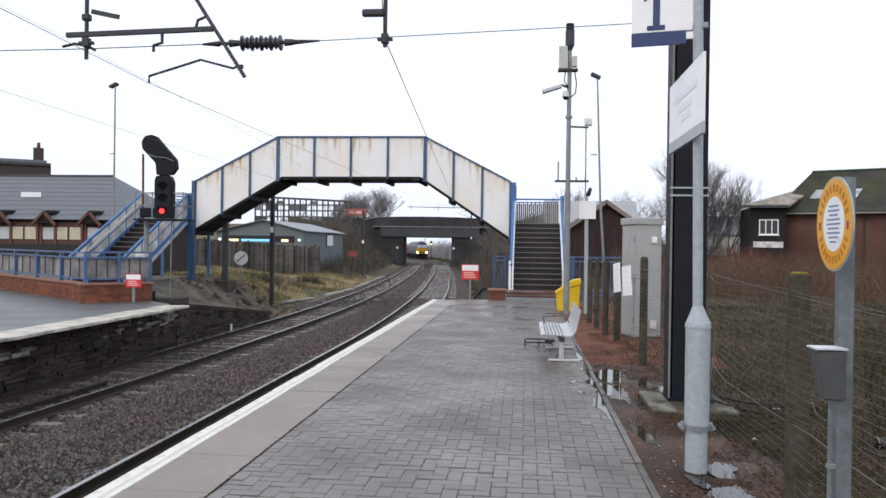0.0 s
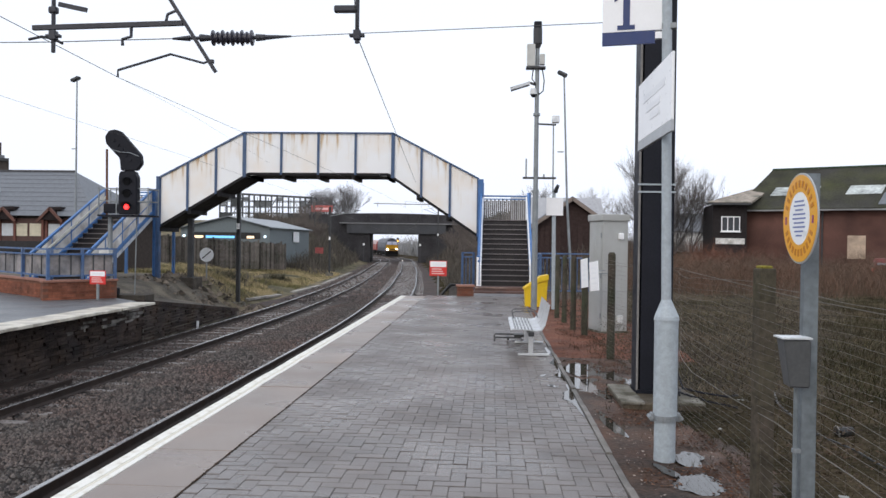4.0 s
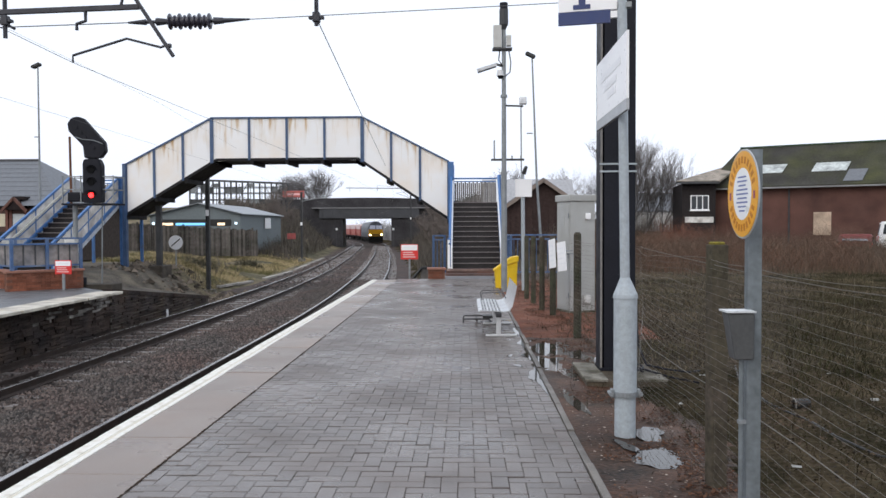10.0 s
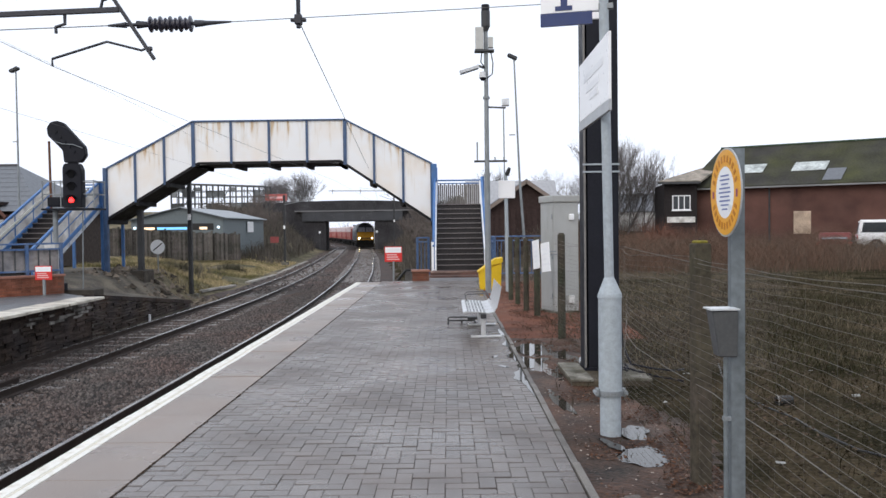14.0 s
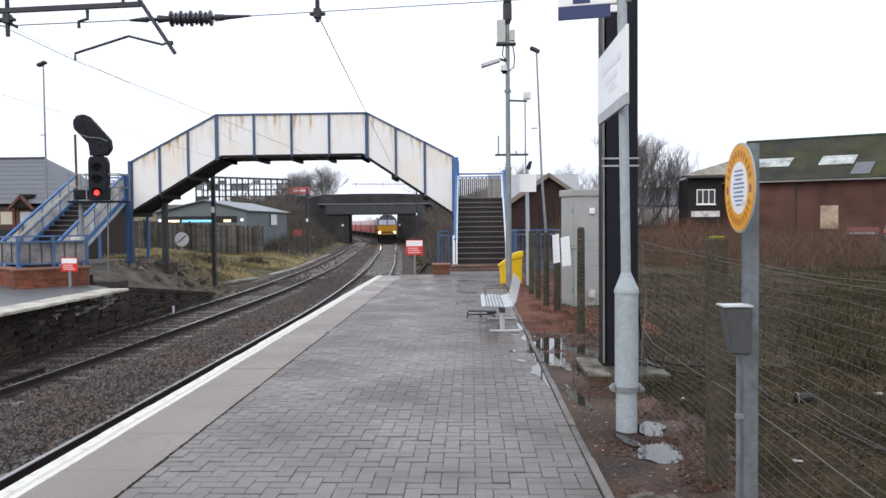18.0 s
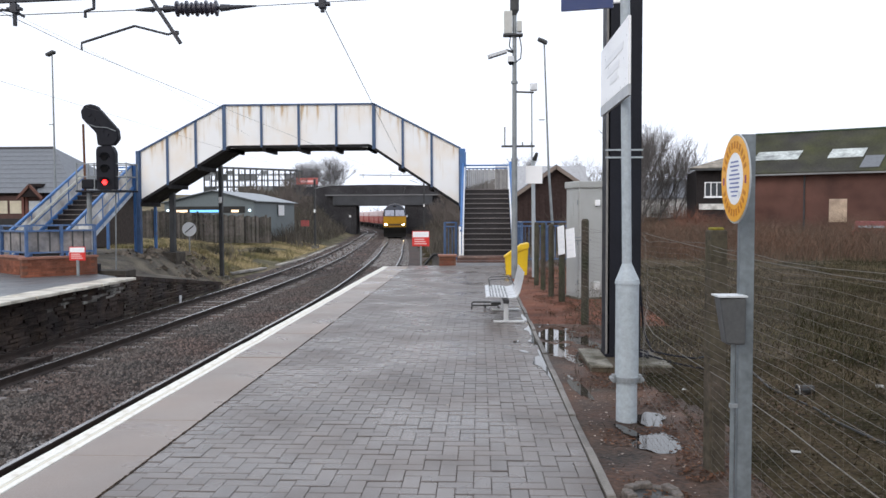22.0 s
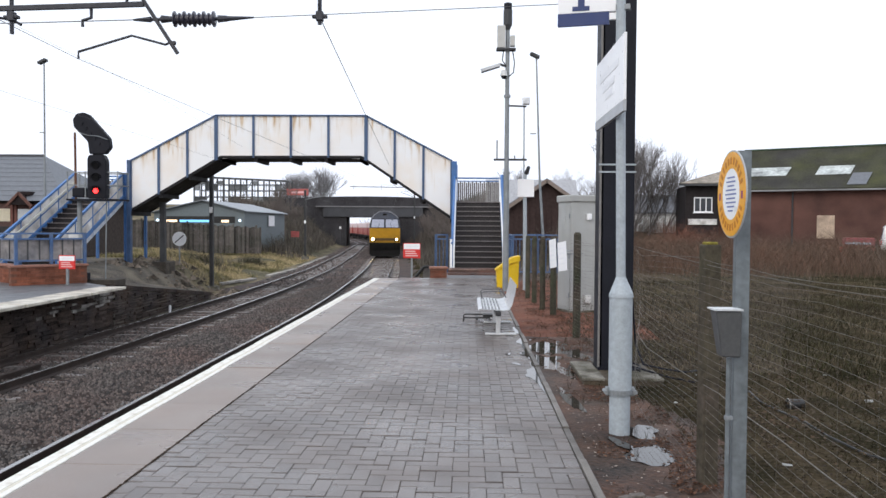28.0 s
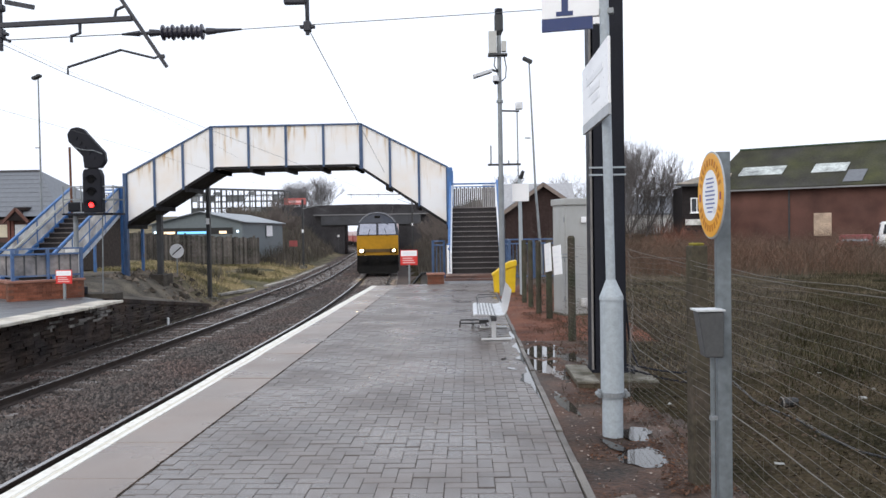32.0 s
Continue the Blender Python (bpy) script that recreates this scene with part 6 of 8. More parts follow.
part("pale_panel", box(-1.62, 0.08, -0.08, -0.02, 1.97, 2.33), mat("stained white board", (0.75, 0.74, 0.71), 0.6, vary=0.25, scale=3, second=(0.4, 0.38, 0.34), patch=2, cut=0.6), wing, "white panel below the window")

# station building on the far side
st = thing("station_building", (-26.5, 38, -0.1), "station building with a grey slate roof and small brick dormers", "building")
part("wall", box(-8, 7.0, 0, 8, 0, 2.9), mat("dark stained wall", (0.06, 0.048, 0.042), 0.8, vary=0.3), st)
roof = bmesh.new()
v = [roof.verts.new(p) for p in ((-8.4, -0.4, 2.75), (7.4, -0.4, 2.75), (7.4, 8.4, 2.75), (-8.4, 8.4, 2.75), (-5, 4, 5.25), (4.1, 4, 5.25))]
for f in ((0, 1, 5, 4), (1, 2, 5), (2, 3, 4, 5), (3, 0, 4), (3, 2, 1, 0)):
    roof.faces.new([v[i] for i in f])
part("roof", roof, SLATE, st, "grey slate hipped roof")
for k in range(9):
    q = (k + 1) / 10
    part("slate_course", bar((-8.4 + 3.4 * q, -0.42 + 4.4 * q, 2.77 + 2.5 * q), (7.4 - 3.3 * q, -0.42 + 4.4 * q, 2.765 + 2.5 * q), 0.012, 0.016), SLATE, st)
part("ridge", bar((-5, 4, 5.28), (4.1, 4, 5.28), 0.16, 0.1), mat("dark ridge tile", (0.07, 0.07, 0.075), 0.7, vary=0.2), st)
part("lower_band", box(-8.02, 7.02, -0.03, 0, 0.0, 1.4), mat("dark plinth wall", (0.04, 0.035, 0.033), 0.8, vary=0.3), st)
BROWN_TIMBER = mat("dark brown station timber", (0.085, 0.042, 0.034), 0.7, vary=0.25)
part("window_band", box(-7.9, 6.95, -0.16, -0.03, 1.5, 2.62), BROWN_TIMBER, st, "dark brown timber window band")
part("veranda_roof", box(-7.9, 7.0, -0.9, -0.16, 1.38, 1.52), mat("black veranda felt", (0.02, 0.019, 0.02), 0.7, vary=0.3), st, "black lean-to roof")
part("veranda_fascia", box(-7.9, 7.0, -0.95, -0.9, 1.02, 1.5), mat("black veranda felt", (0.02, 0.019, 0.02), 0.7), st)
pale_blind, cream_panel = mat("pale blind", (0.55, 0.58, 0.6), 0.4, vary=0.12), mat("cream panel", (0.62, 0.56, 0.42), 0.7, vary=0.12)
for b in range(-3, 4):
    o = 2.91 + 2.35 * b - 0.0
    if not -7.5 < o < 6.5:
        continue
    dm = part("gable", plate([(o - 0.5, -0.5, 2.55), (o + 0.5, -0.5, 2.55), (o, -0.5, 3.06)], 1.3, (0, 1, 0)), mat("sooty gable boards", (0.028, 0.022, 0.022), 0.8, vary=0.2), st, "small dark gable")
    for s in (-1, 1):
        part("barge_board", bar((o + s * 0.62, -0.54, 2.46), (o, -0.54, 3.1), 0.1, 0.12), mat("brown red barge board", (0.15, 0.08, 0.065), 0.8, vary=0.25), dm)
    part("ridge_finial", box(o - 0.32, o + 0.32, -0.1, 0.5, 3.02, 3.2, 0.03), mat("sooty gable boards", (0.028, 0.022, 0.022), 0.8), dm)
    part("window", box(o - 0.24, o + 0.33, -0.2, -0.16, 1.76, 2.36), pale_blind, st, "pale window")
    part("panel", box(o + 0.5, o + 1.04, -0.19, -0.16, 1.76, 2.37), cream_panel, st, "cream panel")
    part("panel", box(o + 1.16, o + 1.73, -0.19, -0.16, 1.76, 2.37), cream_panel, st, "cream panel")
    for q in (o - 0.33, o + 0.42, o + 1.83):
        part("brown_post", box(q - 0.06, q + 0.06, -0.24, -0.16, 1.5, 2.6), mat("red brown post", (0.15, 0.055, 0.04), 0.7, vary=0.2), st)
part("name_panel", box(0.4, 1.5, 1.42, 1.46, 3.95, 4.2), SIGN_WHITE, st, "white panel with pale lettering")
part("faded_lettering", box(0.55, 1.35, 1.41, 1.42, 4.04, 4.11), BAR_GREY, st)

# tenement
tn = thing("tenement", (-50.0, 80, -0.5), "dark stone tenement with chimneys above the station roof", "building", turn=32)
part("wall", box(-16.2, 0, 0, 12, 0, 9.9), mat("dark sandstone", (0.075, 0.065, 0.06), 0.8, vary=0.3), tn)
part("parapet", box(-16.4, 0.1, -0.2, 12.2, 9.9, 10.2), DARK_STEEL, tn)
part("roof", box(-15.7, -0.3, 0.5, 11.5, 10.2, 10.55), SLATE, tn)
for x, z in ((-1.1, 11.9), (-7.7, 11.6)):
    ch = part("chimney", box(x - 0.5, x + 0.5, 1, 2.2, 10.2, z), mat("dark sandstone", (0.075, 0.065, 0.06), 0.8), tn)
    part("chimney_pot", tube((x, 1.6, z), (x, 1.6, z + 0.6), 0.2, 0.16, 10), BRICK, ch)
for r in range(3):
    for k in range(6):
        part("window", box(-14.7 + k * 2.5, -13.6 + k * 2.5, -0.05, 0.0, 1.5 + r * 2.8, 3.2 + r * 2.8), mat("pale sash window", (0.5, 0.52, 0.54), 0.3, vary=0.1), tn, "pale sash window")

# grey metal shed behind the bank
sh = thing("metal_shed", (-22.0, 64, -0.5), "grey clad workshop with lit windows behind a timber fence", "building")
CLAD = mat("blue grey cladding", (0.15, 0.18, 0.19), 0.55, vary=0.1)
part("wall", plate([(-3.3, 0, 0), (4.05, 0, 0), (4.05, 0, 3.16), (0.7, 0, 3.98), (-3.3, 0, 3.02)], 14, (0, 1, 0)), CLAD, sh)
part("roof", plate([(-3.6, -0.3, 2.96), (0.7, -0.3, 3.99), (0.7, -0.3, 4.06), (-3.6, -0.3, 3.03)], 14.5, (0, 1, 0)), mat("grey sheet roof", (0.2, 0.22, 0.235), 0.4, vary=0.1), sh, "grey sheet roof")
part("roof", plate([(4.3, -0.3, 3.11), (0.7, -0.3, 3.99), (0.7, -0.3, 4.06), (4.3, -0.3, 3.18)], 14.5, (0, 1, 0)), mat("grey sheet roof", (0.2, 0.22, 0.235), 0.4), sh)
part("gutter", bar((4.33, -0.3, 3.14), (4.33, 14.2, 3.14), 0.06, 0.06), GALV, sh, "pale gutter")
# Black strip paints the shadow over the lit windows.
part("opening", box(-2.6, 3.3, -0.04, 0.0, 2.2, 2.72), UNDER_DARK, sh, "dark window band with the shadow above it painted in")
for x0, x1, m in ((-2.3, -1.4, "warm"), (-1.2, 1.2, "blue"), (2.2, 2.8, "warm")):
    part("lit_window", box(x0, x1, -0.06, -0.045, 2.24, 2.44), mat("lit warm window", (1.0, 0.75, 0.5), 0.4, vary=0, emit=1.1) if m == "warm" else mat("lit blue window", (0.2, 0.55, 0.9), 0.4, vary=0, emit=0.9), sh, "lit window")
for x in (-3.0, 3.7):
    part("wall_lamp", tube((x, -0.1, 2.4), (x, 0, 2.4), 0.1, sides=12), LAMP_COOL, sh, "lit wall lamp")
wn_ = thing("wall_notice", (-17.86, 72.5, 1.45), "white notice board on the workshop side wall", "sign")
part("board", box(0.0, 0.03, -1.05, 1.05, 0, 0.95), SIGN_WHITE, wn_)
part("text_line", box(0.03, 0.034, -0.7, 0.7, 0.4, 0.47), BAR_GREY, wn_)
tf = thing("timber_fence", (-26.4, 60, -0.6), "dark close-boarded timber fence along the bank", "fence")
fence_wood = mat("dark creosoted boards", (0.118, 0.104, 0.096), 0.85, vary=0.35, obj=0.5, second=(0.07, 0.066, 0.056), patch=1.2)
for k in range(68):
    part("board", box(k * 0.16, k * 0.16 + 0.145, 0, 0.03, 0, 2.55 - 0.009 * k + 0.05 * math.sin(k * 1.7)), fence_wood, tf)
for k in range(7):
    part("post", box(k * 1.75 - 0.06, k * 1.75 + 0.06, -0.1, 0.0, 0, 2.68 - 0.09 * k), fence_wood, tf)
for z in (0.5, 1.6):
    part("rail", box(0, 10.8, 0.035, 0.1, z, z + 0.1), fence_wood, tf)

# open steel frame building beyond
lf = thing("steel_frame", (-38, 110, -0.5), "skeletal dark steel frame structure behind the workshop", "building")
# The greys of frame and infill panels have distance haze painted in.
HAZE_STEEL = mat("haze-tinted steel", (0.062, 0.068, 0.072), 0.7, vary=0.3, scale=0.6)
for k in range(9):
    x = 13.0 * k / 8
    for y in (0.0, 3.0):
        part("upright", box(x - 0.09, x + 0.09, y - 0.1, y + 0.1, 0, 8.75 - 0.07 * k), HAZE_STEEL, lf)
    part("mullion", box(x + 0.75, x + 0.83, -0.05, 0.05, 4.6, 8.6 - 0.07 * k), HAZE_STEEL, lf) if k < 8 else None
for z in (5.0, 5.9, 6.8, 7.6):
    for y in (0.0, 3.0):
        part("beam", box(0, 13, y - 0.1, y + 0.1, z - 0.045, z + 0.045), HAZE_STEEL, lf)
for y in (0.0, 3.0):
    part("top_beam", bar((0, y, 8.72), (13, y, 8.16), 0.14, 0.14), HAZE_STEEL, lf)
for k in range(1, 8, 3):
    part("brace", bar((13.0 * k / 8, 0, 5.3), (13.0 * (k + 1) / 8, 0, 8.2), 0.08, 0.08), DARK_STEEL, lf)
rf = random.Random(8)
for k in range(8):
    for q, (z0, z1) in enumerate(((4.7, 5.85), (5.95, 6.75), (6.85, 7.55), (7.65, 8.1))):
        if rf.random() < 0.34:
            x = 13.0 * k / 8
            part("infill", box(x + 0.1, x + (0.75 if rf.random() < 0.6 else 1.52), 0.02, 0.08, z0, z1), HAZE_STEEL if rf.random() < 0.4 else mat("haze-tinted infill panel", (0.2, 0.215, 0.225), 0.7, vary=0.3, obj=0.3), lf)
    part("mullion", box(13.0 * k / 8 + 1.15, 13.0 * k / 8 + 1.22, 2.9, 3.0, 4.6, 8.4 - 0.07 * k), HAZE_STEEL, lf)
part("low_wall", box(-1, 14, -0.3, 6.2, 0, 4.6), mat("dull brown wall", (0.09, 0.075, 0.06), 0.8, vary=0.3), lf)
hb = thing("red_hoarding", (-21.4, 100, 3.0), "red hoarding on posts beside the road bridge", "hoarding")
# The red is lightened towards pink to paint in distance haze.
part("panel", box(-1.36, 1.36, -0.05, 0.0, 2.3, 3.1), mat("haze-paled red board", (0.5, 0.12, 0.11), 0.6, vary=0.2), hb)
part("text_line", box(-0.8, 0.8, -0.056, -0.05, 2.55, 2.8), mat("pale pink lettering", (0.8, 0.5, 0.48), 0.5), hb)
for x in (-0.9, 0.9):
    part("post", box(x - 0.06, x + 0.06, 0.0, 0.1, 0, 3.0), DARK_STEEL, hb)
rb = thing("red_board", (-17.33, 80, -0.35), "small pale red board low on the bank", "sign")
part("panel", box(-0.42, 0.42, -0.04, 0.0, 0.7, 1.3), mat("haze-paled red board", (0.55, 0.08, 0.07), 0.6), rb)
part("post", box(-0.05, 0.05, 0.0, 0.08, -1.0, 1.2), DARK_STEEL, rb)
ds = thing("distant_signal", (-23.5, 200, -1.5), "distant signal post showing an orange light beyond the bridge", "railway signal")
part("post", box(-0.08, 0.08, 0.0, 0.16, 0, 3.9), DARK_STEEL, ds)
hd = part("signal_head", box(-0.28, 0.28, -0.1, 0.2, 2.9, 4.2, 0.04), BLACK_STEEL, ds)
part("lens", disc((0, -0.12, 3.35), 0.2, (0, 1, 0), 0.02, 16), mat("lit orange lens", (1.0, 0.45, 0.08), 0.3, vary=0, emit=5.0), hd, "lit orange lens")
# road bridge lamp posts / white marker
for x, y in ((-17.3, 108), (-9.6, 108)):
    mk = thing("marker_post", (x, y, -1.1), "small white topped marker post beside the track", "marker", "marker posts")
    part("post", tube((0, 0, 0), (0, 0, 2.2), 0.04, sides=8), DARK_STEEL, mk)
    part("top", tube((0, 0, 2.2), (0, 0, 2.5), 0.14, sides=10), SIGN_WHITE, mk)
# parked vehicles behind the scrub


def vehicle(name, x, y, turn, paint, ln, high, shape, label, category):
    """A parked vehicle: lower body, glazed upper body, wheels, lamps; long axis along local x."""
    t = thing(name, (x, y, ground_z(x, y)), label, category, turn=turn)
    low, waist = 0.3, high * 0.56
    vb = plate([(-ln / 2, -0.86, low), (ln / 2, -0.86, low), (ln / 2, -0.86, waist - 0.1), (ln / 2 - 0.15, -0.86, waist), (-ln / 2, -0.86, waist)], 1.72, (0, 1, 0))
    bmesh.ops.bevel(vb, geom=vb.edges[:], offset=0.06, segments=2, affect="EDGES")
    body = part("body", vb, paint, t)
    a0, a1, b0, b1 = shape
    up = plate([(a0, -0.78, waist - 0.02), (a1, -0.78, waist - 0.02), (b1, -0.78, high), (b0, -0.78, high)], 1.56, (0, 1, 0))
    bmesh.ops.bevel(up, geom=up.edges[:], offset=0.07, segments=2, affect="EDGES")
    part("cabin", up, paint, t)
    mid = (a0 + a1 + b0 + b1) / 4
    for s_ in (-1, 1):
        for p0, p1 in ((a0 + 0.16, mid - 0.06), (mid + 0.06, a1 - 0.2)):
            q0, q1 = p0 + (b0 - a0) * 0.75 * (p0 < mid - 0.3), p1 - (a1 - b1) * 0.75 * (p1 > mid + 0.3)
            part("side_window", plate([(p0, s_ * 0.785, waist + 0.06), (p1, s_ * 0.785, waist + 0.06), (q1, s_ * 0.785, high - 0.14), (q0, s_ * 0.785, high - 0.14)], 0.012, (0, s_, 0)), GLASS_DARK, t)
        for x_ in (-ln * 0.31, ln * 0.31):
            w_ = part("wheel", tube((x_, s_ * 0.7, 0.31), (x_, s_ * 0.88, 0.31), 0.31, sides=18), UNDER_DARK, t)
            part("hub", tube((x_, s_ * 0.875, 0.31), (x_, s_ * 0.89, 0.31), 0.18, sides=12), GALV_DARK, w_)
        part("rear_lamp", box(-ln / 2 - 0.012, -ln / 2 + 0.02, s_ * 0.74 - 0.07, s_ * 0.74 + 0.07, waist - 0.32, waist - 0.05), RED_SIGN, body)
    # Rear glass is coloured pale to paint in the sky it mirrors.
    part("rear_window", plate([(a0 - 0.015, -0.6, waist + 0.08), (a0 - 0.015, 0.6, waist + 0.08), (b0 - 0.015, 0.55, high - 0.14), (b0 - 0.015, -0.55, high - 0.14)], 0.012, (-1, 0, 0)), mat("sky-painted vehicle glass", (0.3, 0.34, 0.38), 0.08, vary=0), t, "rear window with sky reflection in its colour")
    return t


vehicle("parked_van", 23.5, 41.2, -24, SIGN_WHITE, 4.6, 1.6, (-2.25, 2.0, -2.15, 1.1), "white parked van with dark windows behind the scrub", "van")
vehicle("parked_car", 20.9, 43.3, 62, mat("dull red car paint", (0.2, 0.03, 0.03), 0.35, vary=0.05), 4.0, 0.92, (-1.7, 1.0, -1.2, 0.5), "red parked car before the brick shed", "car")

# ---- trees and scrub ----
class Sticks:
    """Collects tapered three-sided sticks into one mesh."""

    def __init__(self):
        self.v, self.f = [], []

    def add(self, a, b, r0, r1):
        d = (b - a).normalized()
        s = d.orthogonal().normalized()
        u = d.cross(s)
        k = len(self.v)
        for p, r in ((a, r0), (b, r1)):
            for j in range(3):
                w = 2.0944 * j
                self.v.append(p + (s * math.cos(w) + u * math.sin(w)) * r)
        for j in range(3):
            self.f.append((k + j, k + (j + 1) % 3, k + 3 + (j + 1) % 3, k + 3 + j))

    def mesh(self, name, material, parent=None, label=""):
        ob = mesh_from(name, [tuple(p) for p in self.v], self.f, material, parent)
        if label:
            tagged(ob, label)
        return ob


def bare_tree(x, y, z, h, seed, spread=0.55, depth=5, thick=0.022, label="bare winter tree with a fine twiggy crown", group="bare trees", kids=3, bole=0.3, bark=None):
    r = random.Random(seed)
    t = thing("tree", (x, y, z), label, "tree", group)
    trunk, crown = Sticks(), Sticks()

    def grow(p, d, ln, rad, lv):
        n = 3
        for k in range(n):
            q = p + d * ln / n
            to = trunk if lv < 2 else crown
            to.add(p, q, rad * (1 - 0.25 * k / n), rad * (1 - 0.25 * (k + 1) / n))
            p = q
            d = (d + Vector((r.gauss(0, 0.09), r.gauss(0, 0.09), 0.05 + r.gauss(0, 0.05)))).normalized()
            if lv < depth and lv > 0 and k < n - 1:
                side = Vector((r.gauss(0, 1), r.gauss(0, 1), r.gauss(0.1, 0.5))).normalized()
                grow(p, (d * 0.75 + side * spread * 1.1).normalized(), ln * r.uniform(0.45, 0.65), rad * 0.42, lv + 1)
        if lv < depth:
            for _ in range(kids if lv else kids + 1):
                side = Vector((r.gauss(0, 1), r.gauss(0, 1), r.gauss(0.45, 0.4))).normalized()
                grow(p, (d * 0.8 + side * spread).normalized(), (ln if lv else h * 0.27) * r.uniform(0.6, 0.85), rad * 0.56, lv + 1)

    grow(Vector((0, 0, -0.2)), Vector((r.gauss(0, 0.05), r.gauss(0, 0.05), 1)).normalized(), h * bole, h * thick * 0.75, 0)
    trunk.mesh("trunk", bark or TWIG, t)
    crown.mesh("crown", bark or TWIG, t, "fine bare twigs")
    return t


def dark_tree_kinds():
    # right of the mast, behind the fence
    for k, (x, y, h) in enumerate(((10.2, 54, 7.6), (11.3, 55, 8.8), (12.6, 56, 8.9), (14.0, 57, 8.2), (11.9, 60, 9.4))):
        bare_tree(x, y, ground_z(x, y), h * 1.06, 20 + k, 0.42, 5, 0.014, bole=0.06, kids=4 if k in (1, 4) else 3, bark=TWIG_PALE)
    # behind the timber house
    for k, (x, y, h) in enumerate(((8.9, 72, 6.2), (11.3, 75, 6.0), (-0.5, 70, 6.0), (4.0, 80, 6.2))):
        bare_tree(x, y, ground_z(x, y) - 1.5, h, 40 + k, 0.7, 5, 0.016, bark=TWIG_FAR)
    # left of and behind the road bridge
    for k, (x, y, h) in enumerate(((-29, 140, 12.4), (-25.5, 138, 12.6), (-33, 146, 12.4), (-7, 150, 9), (-4, 140, 9.5))):
        bare_tree(x, y, 0.0, h, 60 + k, 0.48, 5, 0.014, kids=4 if k < 3 else 3, bark=mat("grey winter twigs", (0.18, 0.17, 0.17), 0.9, vary=0.25))
    # embankment slopes by the bridge
    for k in range(4):
        x, y = -19 - 0.6 * k + random.uniform(-1, 1), 84 + 3.2 * k
        bare_tree(x, y, ground_z(x, y) - 0.2, random.uniform(4.2, 6.2), 80 + k, 0.65, 4, kids=4, label="leafless scrubby tree on the embankment", group="embankment scrub trees")
    for k in range(11):
        y = 50 + 6.0 * k
        x = line_x(NEAR_LINE, y) + random.uniform(4.5, 7.5)
        bare_tree(x, y, ground_z(x, y) - 0.2, random.uniform(3.0, 4.6), 100 + k, 0.65, 4, kids=4, label="leafless scrubby tree on the embankment", group="embankment scrub trees")


dark_tree_kinds()


def thicket(name, n, area, height, width, material, label, seed, lean=0.45, zf=None, seg=3):
    """Many bent tapering stems or blades over an area, one mesh."""
    r = random.Random(seed)
    vs, fs = [], []
    for _ in range(n):
        x, y = area(r)
        z = (zf or ground_z)(x, y) - 0.02
        h = height * r.uniform(0.45, 1.15) * (0.75 + 0.7 * noise.noise((x * 0.35, y * 0.35, seed)))
        a = r.uniform(0, 6.283)
        dx, dy = lean * math.cos(a), lean * math.sin(a)
        b = r.uniform(0, 6.283)
        wx, wy = width * math.cos(b), width * math.sin(b)
        k = len(vs)
        for j in range(seg + 1):
            u = j / seg
            q = 1 - 0.85 * u
            px, py, pz = x + dx * h * u * u, y + dy * h * u * u, z + h * (u - 0.25 * lean * u * u)
            vs.append((px - wx * q, py - wy * q, pz))
            vs.append((px + wx * q, py + wy * q, pz))
        for j in range(seg):
            fs.append((k + 2 * j, k + 2 * j + 1, k + 2 * j + 3, k + 2 * j + 2))
    ob = mesh_from(name, vs, fs, material)
    return tagged(ob, label, "vegetation", kind="stuff")


def band(x0, x1, y0, y1, px=1.0, py=1.0):
    return lambda r: (x0 + (x1 - x0) * r.random() ** px, y0 + (y1 - y0) * r.random() ** py)


STRAW = mat("bleached winter grass", (0.46, 0.37, 0.21), 0.9, vary=0.2, island=0.6, second=(0.15, 0.14, 0.062), patch=0.55, cut=0.52, soft=0.08)
GREEN = mat("dull winter grass", (0.032, 0.03, 0.016), 0.9, vary=0.2, island=0.6, second=(0.062, 0.05, 0.032), patch=0.6, spec=0.02)
BRAMBLE = mat("brown bramble stems", (0.04, 0.026, 0.019), 0.9, vary=0.2, island=0.5, second=(0.055, 0.05, 0.028), patch=0.5, spec=0.02)
RUSSET = mat("russet scrub stems", (0.17, 0.096, 0.066), 0.9, vary=0.25, island=0.5, second=(0.12, 0.095, 0.072), patch=0.35)
# Brush colour raised to hold the haze over the embankments.
DUSK = mat("haze-lifted ivy and brush", (0.14, 0.12, 0.105), 0.9, vary=0.2, island=0.45, second=(0.1, 0.092, 0.074), patch=0.3)


def bank(r):
    while True:
        y = 30 + 42 * r.random() ** 1.2
        x = line_x(FAR_LINE, y) - 2.6 - 11 * r.random()
        if y > 33.5 and x > -0.46 * y + 0.4 * noise.noise((x, y, 3.0)) and noise.noise((x * 0.3, y * 0.22, 2.0)) > -0.22:
            return x, y


thicket("bank_grass", 46000, bank, 0.34, 0.011, STRAW, "long bleached grass on the bank beside the track", 1)
thicket("bank_bush", 1300, lambda r: (lambda k: ((-14.6, -16.6, -13.4, -17.8)[k] + r.gauss(0, 0.42), (44, 41, 50, 47)[k] + r.gauss(0, 0.5)))(r.randrange(4)), 1.2, 0.02, mat("dark green brown bush", (0.055, 0.052, 0.032), 0.9, vary=0.2, island=0.6), "small dark bushes on the grassy bank", 22, 0.6)
thicket("bank_weeds", 500, lambda r: (lambda y: (line_x(FAR_LINE, y) - 4 - 5 * r.random(), y))(38 + 14 * r.random()), 1.0, 0.02, DUSK, "dark weeds among the bank grass", 2)
